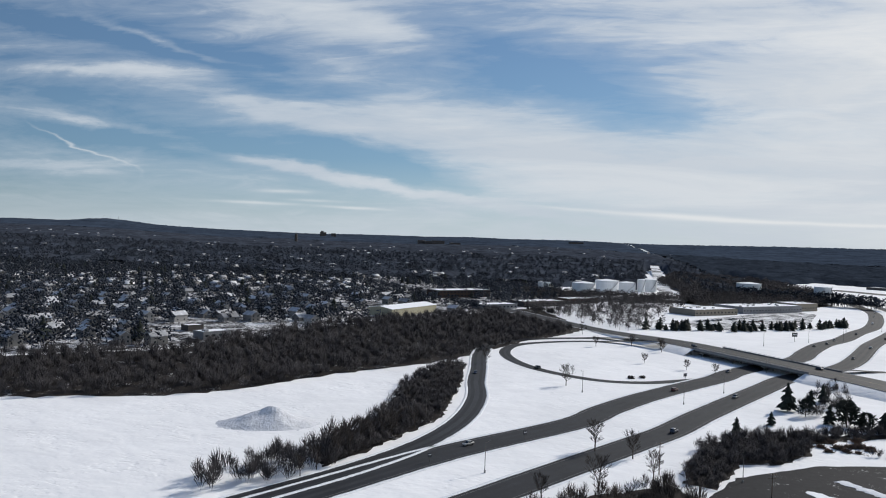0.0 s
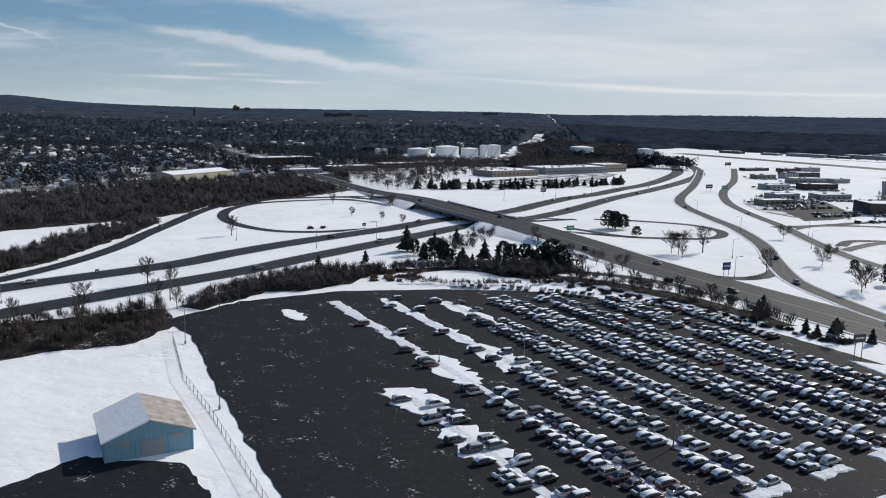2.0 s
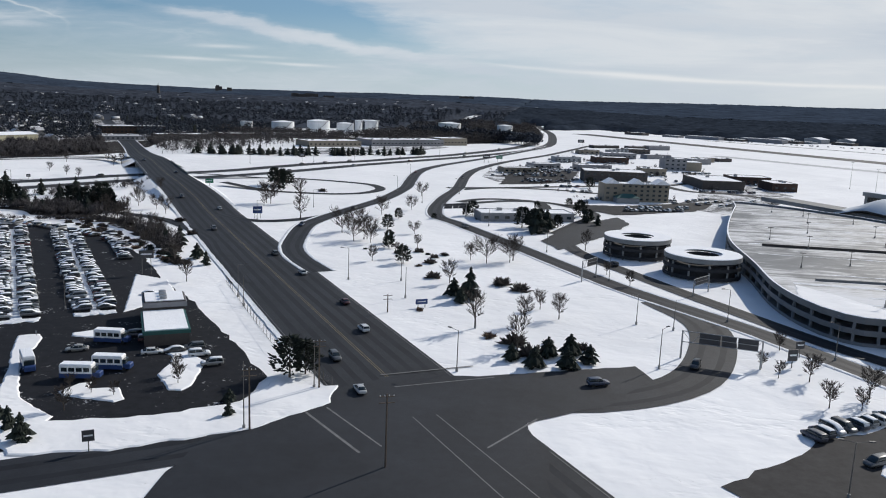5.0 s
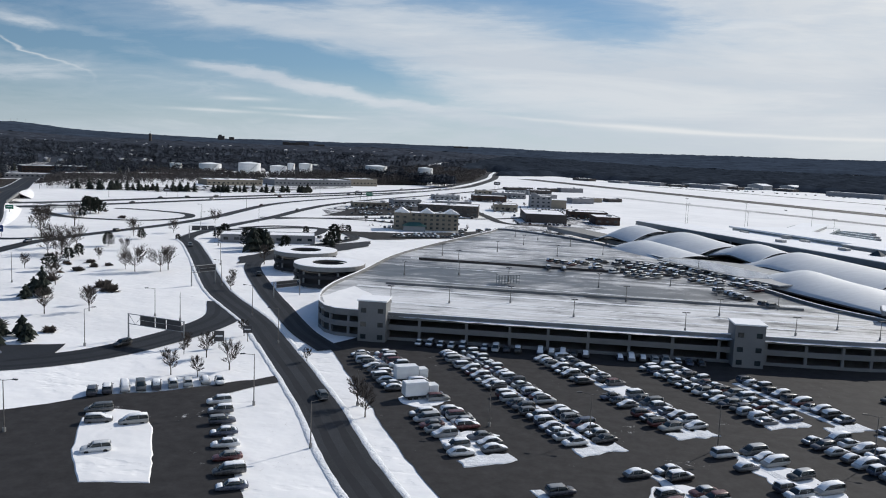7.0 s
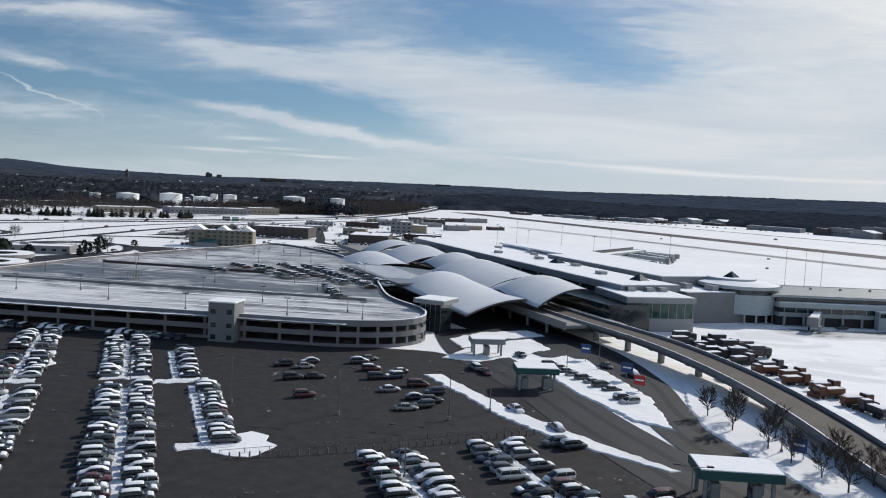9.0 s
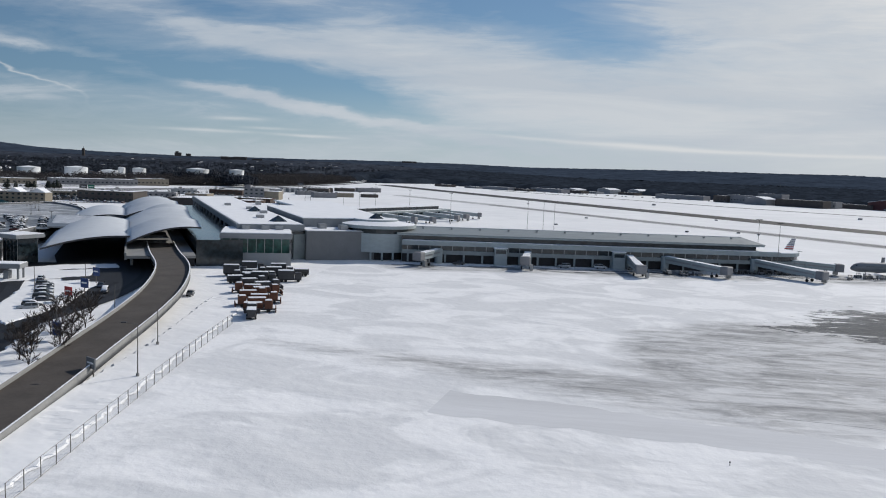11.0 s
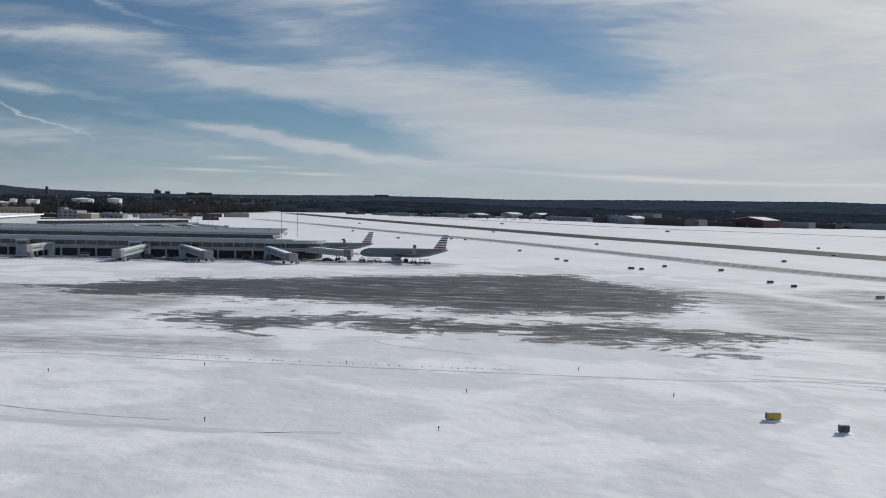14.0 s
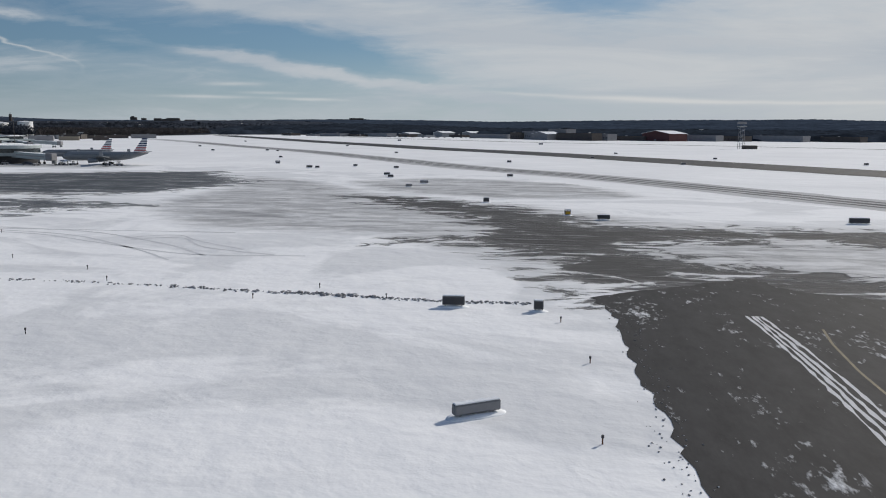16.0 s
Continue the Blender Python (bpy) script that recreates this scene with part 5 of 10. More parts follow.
ROWS_1 = [
    (191.5, -72, -4, [(-72, 0.0), (-60, 0.42), (-20, 0.5), (-4, 0.75)], 8), (209.5, -160, -3.5, [(-160, 0.03), (-95, 0.1), (-72, 0.28), (-52, 0.6), (-36, 0.92), (0, 0.96)], -14),
    (227.0, -158, -3.5, [(-158, 0.04), (-100, 0.08), (-80, 0.4), (-66, 0.9), (0, 0.96)], -14), (244.6, -150, -3.5, [(-150, 0.08), (-124, 0.25), (-108, 0.9), (0, 0.96)], -14),
    (263.0, -146, -3.5, [(-146, 0.35), (-132, 0.93), (0, 0.96)], -14), (279.8, -138, -3.5, [(-138, 0.6), (-128, 0.94), (0, 0.95)], -12), (297.5, -128, -4.5, [(-128, 0.8), (-30, 0.95)], -20)]
for k, (n, u0, u1, stops, near) in enumerate(ROWS_1):
    parking_strip(lot1, D1, n, u0, u1, lerp_fill(stops), near, seed=40 + k)
    strip_snow(lot1, n, u0, u1 + 1.5, 1.25, 60 + k)
    strip_snow(lot1, n, u1 + 0.2, u1 + 3.2, 5.0, 160 + k, 0.2, ragged_by=0.6, label="ridge of ploughed snow at the end of a parking row")
parking_strip(lot1, D1, 312.5, -118, -66, lerp_fill([(-118, 0.6), (-66, 0.9)]), -200, sides=(1,), half=0, seed=57)
# bare stretches of old snow on the emptier rows
for k, (n, u0, u1, half) in enumerate(((209.5, -165, -124, 2.0), (209.5, -126, -100, 1.9), (209.5, -98, -72, 4.2), (227, -162, -126, 2.2), (227, -128, -102, 2.4), (227, -100, -72, 4.4), (244.6, -150, -116, 3.0), (244.6, -116, -104, 4.4), (263, -148, -138, 3.5), (191.5, -78, -60, 5.0), (191.5, -52, -34, 4.6), (191.5, -18, -2, 4.8), (191.5, -160, -146, 2.6))):
    strip_snow(lot1, n, u0, u1, half, 80 + k, 0.07, ragged_by=0.7, label="trampled patch of old snow on empty stalls")
# rows beyond the cross aisle
for k, (n, u0, u1, stops) in enumerate(((221, 12.5, 62, [(12, 0.85), (62, 0.9)]), (242, 12.5, 64, [(12, 0.95), (64, 0.95)]), (258.3, 15, 64, [(15, 0.9), (64, 0.95)]), (203, 12.5, 58, [(12, 0.8), (58, 0.9)]), (186, 12.5, 48, [(12, 0.7), (48, 0.85)]))):
    parking_strip(lot1, D1, n, u0, u1, lerp_fill(stops), 20 if n > 230 else 100, sides=(-1, 1), half=2.9, seed=70 + k)
    strip_snow(lot1, n, u0 - 1.5, u1, 0.9, 90 + k)
    strip_snow(lot1, n, u0 - 4.0, u0 - 1.2, 4.6, 190 + k, 0.2, ragged_by=0.6, label="ridge of ploughed snow at the end of a parking row")

ROWS_2 = [(473.5, 62, 128, [(62, 0.9), (84, 0.95), (96, 0.2), (102, 0.55), (128, 0.85)], (-1, 1)), (494.3, 66, 129, [(66, 0.95), (129, 0.95)], (-1, 1)), (515.4, 75, 127, [(75, 0.93), (98, 0.75), (127, 0.95)], (-1, 1)),
          (536.8, 88, 127, [(88, 0.95), (127, 0.92)], (-1, 1)), (547, 102, 132, [(102, 0.95), (132, 0.9)], (1,)),
          (476, 141, 196, [(141, 0.5), (196, 0.9)], (-1, 1)), (496.8, 141, 196, [(141, 0.9), (150, 0.4), (160, 0.85), (196, 0.9)], (-1, 1)), (516.5, 138, 200, [(138, 0.85), (150, 0.65), (200, 0.92)], (-1, 1)), (537, 137, 200, [(137, 0.96), (200, 0.95)], (-1, 1)), (550, 137, 176, [(137, 0.92), (176, 0.95)], (1,)),
          (577.2, 189, 216, [(189, 0.95), (216, 0.95)], (-1, 1)), (596, 188, 226, [(188, 0.97), (226, 0.97)], (-1, 1)), (606.5, 212, 240, [(212, 0.97), (240, 0.97)], (1,))]
for k, (n, u0, u1, stops, sides) in enumerate(ROWS_2):
    parking_strip(lot2, D2, n, u0, u1, lerp_fill(stops), 152 if n < 570 else 192, sides=sides, seed=140 + k)
    strip_snow(lot2, n, u0, u1 + 1.0, 0.9, 200 + k)
    strip_snow(lot2, n, u1 - 1, u1 + 2.4, 4.8, 240 + k, 0.14, ragged_by=0.6, label="ridge of ploughed snow at the end of a parking row")
for k, (n, u0, u1, half) in enumerate(((473.5, 92, 101, 5), (473.5, 116, 124, 5), (518, 96, 118, 3.0), (517, 139, 158, 3.8), (496, 146, 157, 5), (556, 171, 183, 4.4))):
    strip_snow(lot2, n, u0, u1, half, 260 + k, 0.08, ragged_by=0.6, label="trampled patch of old snow on empty stalls")
loose = random.Random(5)
for u, n in ((122, 571.4), (125, 575.8), (135, 571.3), (135, 576.2), (150, 571), (120, 578), (122, 589.8), (119, 593), (130, 590.5), (138, 589.9), (138, 593.7), (134, 596), (149, 589.3), (146, 596.7), (156, 592.8), (162, 592.2), (159, 595.2), (153, 598), (163, 588.5), (189, 607), (191, 609.5)):
    x, y = lot2(u, n)
    place_car(x, y, 27 + loose.uniform(-8, 8), True, loose.random() < 0.4)
for i in range(26):
    if loose.random() < 0.8:
        place_car(452 + i * 2.8, 191.6 + i * 0.07, 90, True, loose.random() < 0.8)
bollard_me = mesh_of(tubed((0, 0, -0.1), (0, 0, 1.0), 0.16, 0.14, 8), "bollard", M["pole"])
for i in range(36):
    x, y = lot2(183.5 + 1.2 * math.sin(i * 0.11), 553 + i * 1.52)
    ob = new("bollard", bollard_me)
    ob.matrix_world = pose(x, y, 0.1)
    tagged(ob, "short dark bollard in a row across the parking lot", "bollard", "bollards")
# cars along the curved back edge of the first lot
EDGE_1 = [Vector(p) for p in ((112, 291.5), (121, 292), (136, 292), (153, 288), (170, 282), (184, 275), (195, 267), (204, 258))]
for a, b in zip(EDGE_1, EDGE_1[1:]):
    n_st = max(1, int((b - a).length / 2.9))
    for i in range(n_st):
        if loose.random() < 0.85:
            p = a.lerp(b, (i + 0.5) / n_st)
            place_car(p.x, p.y - 3.0, math.degrees(math.atan2(b.y - a.y, b.x - a.x)) + 90, False, loose.random() < 0.5, z=0.1)
# small lot
for i, (x, y) in enumerate(((398, 134), (400, 136), (402.5, 138), (405, 139.5), (407.5, 141), (410, 143), (412.5, 144.5), (415, 147), (418, 147.5), (405, 125), (408, 120), (414, 121), (415, 108), (423.5, 135), (426, 130), (428.5, 125), (431, 120), (433.5, 115), (436, 110), (438.5, 105), (441, 100))):
    place_car(x, y, (-60 if i < 9 else 30), i < 13, i % 3 > 0)
for k, pts in enumerate(([(407, 127), (412, 127), (418, 120), (424, 109), (429, 99), (419, 97), (412, 106), (406, 117), (404, 121)],)):
    sheet_thing("snow_island", pts, 0.12, M["snow"], "snow-covered island between parking stalls", "snow", rough=0.15, step=1.8, height=0.12, seed=280 + k)
# cars on the roads, where they stand at one moment
def car_on(pts, at, off, k):
    """A car on a road at a share of its length, off metres from its middle."""
    way = spline(pts, 6.0)
    i = min(len(way) - 2, int(at * (len(way) - 1)))
    t = (way[i + 1] - way[i]).normalized()
    c = way[i] + Vector((-t.y, t.x, 0)) * off
    return car("suv" if k % 3 else "sedan", c.x, c.y, math.degrees(math.atan2(t.y, t.x)) + (180 if off > 0 else 0), False, "dark car on the ploughed road", "cars on the roads", c.z + 0.1)


for k, (pts, at, off) in enumerate(((FAR_LANE, 0.115, 1.8), (FAR_LANE, 0.17, -2), (FAR_LANE, 0.2, 2), (FAR_LANE, 0.262, 2), (FAR_LANE, 0.272, -2), (FAR_LANE, 0.285, 2), (FAR_LANE, 0.31, -2), (FAR_LANE, 0.36, 2), (FAR_LANE, 0.395, 2), (FAR_LANE, 0.42, -2), (NEAR_LANE, 0.135, -2), (NEAR_LANE, 0.165, 2), (NEAR_LANE, 0.24, 2), (NEAR_LANE, 0.27, -2), (NEAR_LANE, 0.30, -2), (NEAR_LANE, 0.34, 2), (NEAR_LANE, 0.41, -2),
                                 (LOOP_LEFT, 0.36, -1), (RAMP_LEFT, 0.55, 1), (RAMP_RIGHT, 0.1, 1.5), (RAMP_RIGHT, 0.17, -1.5), (RAMP_RIGHT, 0.42, 1.5), (BOULEVARD, 0.11, -1.5), (BOULEVARD, 0.3, 1.5), (BOULEVARD, 0.5, 1.5), (EXIT_ROAD, 0.75, 2), (BOULEVARD_2, 0.3, 1))):
    car_on(pts, at, off, k)
for k, (u, share) in enumerate(((-330, 0.5), (-420, -0.5), (-232, -0.5), (-196, 0.45), (-140, -0.4), (-84, 0.5), (-52, 0.6), (12, 0.45), (30, -0.5), (-14, 0.72))):
    x, y = over(u, share * over_width(u) / 2)
    car("suv" if k % 3 else "sedan", x, y, ANG3 + (180 if share > 0 else 0), False, "dark car on the wide avenue", "cars on the roads", over_height(u) + 0.08)
for k, (x, y, deg) in enumerate(((316, 138, 118), (362, 152, 20), (676, 128, 105), (662, 196, 110))):
    car("suv" if k % 3 else "sedan", x, y, deg, False, "dark car on the ploughed road", "cars on the roads", 0.17)
# cars of the far lots, joined
paint_slots = [M["car_island"], M["glass"], M["snow_car"]]
TEMPL = []
for kind in ("sedan", "suv", "van"):
    b, g, s, w, deep = CARS[kind]
    TEMPL.append([(*mesh_arrays(b), 0), (*mesh_arrays(g), 1), (*mesh_arrays(s), 2)])
    TEMPL.append([(*mesh_arrays(b), 0), (*mesh_arrays(g), 1), (*mesh_arrays(deep), 2)])
    TEMPL.append([(*mesh_arrays(b), 0), (*mesh_arrays(g), 1)])
KIND_AT = {"sedan": 0, "suv": 3, "van": 6}


def grid_cars(x0, y0, dx, dy, count, rows, rx, ry, deg, fill, seed, z=0.0):
    rnd = random.Random(seed)
    for r in range(rows):
        for i in range(count):
            if rnd.random() < fill:
                far_cars.append((rnd.choice(KIND_LIST), x0 + dx * i + rx * r + rnd.uniform(-0.3, 0.3), y0 + dy * i + ry * r, deg + rnd.uniform(-3, 3), rnd.random() < 0.7, z))


grid_cars(312, 600, 2.8, 1.2, 20, 5, 3, 16, 113, 0.55, 1, 0.05)
grid_cars(330, 560, 2.8, 1.4, 16, 2, 3, 14, 113, 0.5, 2, 0.05)
grid_cars(428, 476, 2.4, 3.0, 12, 4, 13, -2, 40, 0.5, 3, 0.05)
grid_cars(474, 600, 1.0, 3.0, 14, 3, 8, 0, 10, 0.6, 4, 0.05)
grid_cars(80, 745, 2.5, 3.0, 24, 3, 22, -10, 140, 0.35, 5, 0.05)
grid_cars(360, 390, 2.9, 0.4, 6, 2, 0, 14, 90, 0.6, 6, 0.0)
grid_cars(395, 430, 2.6, 1.0, 14, 2, 2, 12, 110, 0.7, 7, 0.0)
# cars and planting round the business park buildings
park_rnd = random.Random(77)
PARK = [(350, 690, 30, 26, 14), (330, 640, 25, 30, 12), (392, 700, 20, 30, 16), (415, 800, 15, 34, 16), (440, 680, 8, 20, 20), (372, 790, 25, 26, 14), (430, 880, 12, 36, 18), (402, 602, 4, 46, 26), (474, 592, 8, 42, 48), (475, 735, 6, 40, 30), (508, 640, 8, 30, 20), (400, 930, 20, 24, 14), (400, 500, 10, 60, 20), (360, 560, 20, 30, 20)]
planting = []
for cx, cy, deg, w, d in PARK:
    c, s = math.cos(radians(deg)), math.sin(radians(deg))
    for side in (-1, 1):
        for i in range(int(w / 2.8)):
            lx, ly = -w / 2 + i * 2.8, side * (d / 2 + 9)
            if park_rnd.random() < (0.62 if side < 0 else 0.4):
                far_cars.append((park_rnd.choice(KIND_LIST), cx + lx * c - ly * s, cy + lx * s + ly * c, deg + 90 + park_rnd.uniform(-4, 4), park_rnd.random() < 0.6, 0.03))
    for _ in range(14):
        lx, ly = park_rnd.uniform(-w * 0.7, w * 0.7), park_rnd.choice((-1, 1)) * (d / 2 + park_rnd.uniform(2.5, 6.0))
        planting.append((park_rnd.randrange(5), cx + lx * c - ly * s, cy + lx * s + ly * c, 0.0, park_rnd.uniform(0, 6.28), park_rnd.uniform(0.25, 0.7)))
DECK_Z = 6.45
# cars on the roof of the garage stand in rows across the ramp
grid_cars(484, 318, 2.6, -2.3, 14, 2, 5, 4.4, 45, 0.7, 8, DECK_Z)
grid_cars(500, 330, 2.5, -2.9, 18, 2, 7, 4, 40, 0.85, 9, DECK_Z)
grid_cars(520, 326, 2.0, -3.0, 18, 2, 9, 3, 36, 0.8, 10, DECK_Z)
grid_cars(466, 300, 2.8, -0.4, 10, 1, 0, 0, 95, 0.25, 11, DECK_Z)
grid_cars(540, 268, 1.2, -2.6, 10, 1, 0, 0, 30, 0.7, 12, DECK_Z)
# vehicles along the far edge of the airfield
row_rnd = random.Random(83)
for k in range(70):
    u = k / 69
    x, y = 690 + 610 * u, 1505 - 300 * u + 150 * max(0.0, u - 0.6)
    if row_rnd.random() < 0.75:
        far_cars.append((row_rnd.choice(KIND_LIST), x + row_rnd.uniform(-4, 4), y + row_rnd.uniform(-9, 9), row_rnd.uniform(0, 180), row_rnd.random() < 0.6, 0.0))
scatter("parked_cars", TEMPL, [(KIND_AT[k] + (int(x * 7 + y * 3) % 5 < 2 if s else 2), x, y, z, radians(d), 1.0) for k, x, y, d, s, z in far_cars], paint_slots, "hundreds of parked cars with snow on their roofs", "cars")

# ---- trees
def bare_tree(seed, height, wide=0.5):
    """Leafless tree: a forking tapered trunk, and an oval crown of limbs, branches and fine twigs."""
    rnd = random.Random(seed)
    trunk, crown = bmesh.new(), bmesh.new()

    def sprig(bm, a, d, length, r, level):
        b = a + d * length
        tube(bm, a, b, r, r * 0.5, 4 if level == 0 else 3, cap=False)
        if level == 2:
            return
        for _ in range(7 if level == 0 else 5):
            at = a.lerp(b, rnd.uniform(0.3, 1.0))
            e = (d + Vector((rnd.uniform(-1, 1), rnd.uniform(-1, 1), rnd.uniform(-0.2, 0.9))) * 0.75).normalized()
            sprig(crown, at, e, length * rnd.uniform(0.38, 0.62), max(0.024, r * 0.5), level + 1)
    h0 = height * 0.2
    tube(trunk, (0, 0, -0.2), (0, 0, h0), height * 0.024, height * 0.019, 7, cap=False)
    for _ in range(3):   # leaders
        lean = Vector((rnd.uniform(-0.3, 0.3), rnd.uniform(-0.3, 0.3), 1)).normalized()
        a, b = Vector((0, 0, h0 * 0.95)), Vector((0, 0, h0 * 0.95)) + lean * height * 0.62
        tube(trunk, a, b, height * 0.013, height * 0.004, 5, cap=False)
        for i in range(9):
            t = (i + rnd.random()) / 9
            c = a.lerp(b, 0.06 + 0.9 * t)
            g = rnd.uniform(0, 2 * math.pi)
            d = Vector((math.cos(g), math.sin(g), 0.55 + 0.9 * t)).normalized()
            sprig(trunk, c, d, height * wide * (0.30 + 0.75 * math.sin(math.pi * (0.15 + 0.7 * t))) * 0.62, height * 0.006, 0)
    return mesh_of(trunk, "trunk", M["bark"]), mesh_of(crown, "crown", M["twig"])


def conifer(seed, height, width):
    """Evergreen: a trunk, and a crown of many drooping boughs in uneven whorls."""
    rnd = random.Random(seed)
    trunk = tubed((0, 0, -0.2), (0, 0, height * 0.9), height * 0.02, height * 0.004, 6)
    crown = bmesh.new()
    n = int(height * 30)
    for i in range(n):
        t = (i / n) ** 0.8
        z = height * (0.06 + 0.94 * t)
        r = width * min(1.0, (1 - t) * 1.35) ** 0.8 * (0.78 + 0.34 * math.sin(t * 23 + seed)) * rnd.uniform(0.5, 1.15) + 0.2
        a = rnd.uniform(0, 2 * math.pi)
        d = Vector((math.cos(a), math.sin(a), 0))
        s = Vector((-d.y, d.x, 0))
        w = r * rnd.uniform(0.22, 0.4) + 0.1
        droop = r * rnd.uniform(0.1, 0.4)
        c = Vector((0, 0, z))
        tip = c + d * r - Vector((0, 0, droop))
        mid = c + d * r * 0.55
        v = [crown.verts.new(p) for p in (c, mid + s * w - Vector((0, 0, w * 0.4)), tip, mid - s * w - Vector((0, 0, w * 0.4)), mid + Vector((0, 0, w * 0.5)))]
        crown.faces.new((v[0], v[1], v[4])), crown.faces.new((v[1], v[2], v[4])), crown.faces.new((v[2], v[3], v[4])), crown.faces.new((v[3], v[0], v[4]))
    return mesh_of(trunk, "trunk", M["bark"]), mesh_of(crown, "crown", M["needle"])


def round_pine(seed, height, width):
    """Rounded pine: a short trunk, and a domed crown of many small needle tufts with gaps."""
    rnd = random.Random(seed)
    trunk = tubed((0, 0, -0.2), (0, 0, height * 0.8), height * 0.03, height * 0.008, 6)
    crown = bmesh.new()
    for i in range(int(height * 75)):
        t = rnd.random() ** 0.8
        a = rnd.uniform(0, 2 * math.pi)
        lobe = 0.82 + 0.2 * math.sin(a * 3 + seed) + 0.12 * math.sin(t * 17 + a * 2)
        r = width * math.sqrt(max(0.02, 1 - ((t - 0.3) / 0.72) ** 2)) * lobe * rnd.uniform(0.45, 1.0)
        c = Vector((math.cos(a) * r, math.sin(a) * r, height * (0.14 + 0.84 * t)))
        out = (Vector((math.cos(a), math.sin(a), rnd.uniform(0.0, 0.9)))).normalized()
        s = out.orthogonal().normalized() * rnd.uniform(0.12, 0.26)
        k = out.cross(s)
        v = [crown.verts.new(p) for p in (c - out * 0.3, c + s, c - s * 0.5 + k * 0.9, c - s * 0.5 - k * 0.9, c + out * rnd.uniform(0.35, 0.75))]
        for f in ((4, 1, 2), (4, 2, 3), (4, 3, 1), (0, 2, 1), (0, 3, 2), (0, 1, 3)):
            crown.faces.new([v[j] for j in f])
    return mesh_of(trunk, "trunk", M["bark"]), mesh_of(crown, "crown", M["needle"])


def shrub(seed, r, mat, n=90):
    rnd = random.Random(seed)
    bm = bmesh.new()
    for _ in range(n):
        a, t = rnd.uniform(0, 2 * math.pi), rnd.uniform(0.1, 1.0)
        d = Vector((math.cos(a) * (1 - t * 0.6), math.sin(a) * (1 - t * 0.6), t)).normalized()
        b = Vector((rnd.uniform(-0.3, 0.3), rnd.uniform(-0.3, 0.3), 0)) * r
        tip = b + d * r * rnd.uniform(0.7, 1.15)
        s = d.orthogonal().normalized() * r * 0.09
        k = d.cross(s)
        m = b.lerp(tip, 0.6)
        v = [bm.verts.new(p) for p in (b, m + s, m - s * 0.5 + k, m - s * 0.5 - k, tip)]
        for f in ((0, 1, 2), (0, 2, 3), (0, 3, 1), (4, 2, 1), (4, 3, 2), (4, 1, 3)):
            bm.faces.new([v[i] for i in f])
    return mesh_of(bm, "twigs", mat)


BARE = [bare_tree(s, h, sp) for s, h, sp in ((1, 7.5, 0.5), (2, 9.0, 0.45), (3, 6.0, 0.55), (4, 11.0, 0.38), (5, 4.6, 0.5), (6, 6.2, 0.95), (7, 5.4, 1.1))]
PINE = [conifer(s, h, w) for s, h, w in ((1, 8.5, 2.8), (2, 6.0, 2.2), (3, 4.5, 2.4), (4, 10.0, 3.4))] + [round_pine(s, h, w) for s, h, w in ((5, 5.6, 2.5), (6, 6.4, 3.0), (7, 4.6, 2.6))]
BUSH = [shrub(1, 1.6, M["brush"]), shrub(2, 2.2, M["twig"], 130), shrub(3, 1.4, M["needle"], 110)]
tree_rnd = random.Random(21)


def tree(x, y, k, s=1.0, z=0.0):
    ob = empty("tree", pose(x, y, z, 0, 0, tree_rnd.uniform(0, 360)))
    ob.scale = (s * 1.2,) * 3
    part("trunk", BARE[k][0], None, ob)
    part("crown", BARE[k][1], None, ob)
    return tagged(ob, "low spreading leafless tree standing in snow" if k > 4 else "leafless deciduous tree standing in snow", "tree", "bare trees")


def pine(x, y, k, s=1.0, z=0.0):
    ob = empty("conifer", pose(x, y, z, 0, 0, tree_rnd.uniform(0, 360)))
    ob.scale = (s, s, s)
    part("trunk", PINE[k][0], None, ob)
    part("crown", PINE[k][1], None, ob)
    return tagged(ob, "rounded dark green pine standing in snow" if k > 3 else "dark green conifer standing in snow", "tree", "conifers")


def bush(x, y, k, s=1.0):
    ob = new("shrub", BUSH[k])
    ob.matrix_world = pose(x, y, -0.05, 0, 0, tree_rnd.uniform(0, 360))
    ob.scale = (s, s, s * 0.8)
    return tagged(ob, ("dry brown leafless shrub in snow", "grey leafless shrub in snow", "dark evergreen shrub in snow")[k], "shrub", "shrubs")


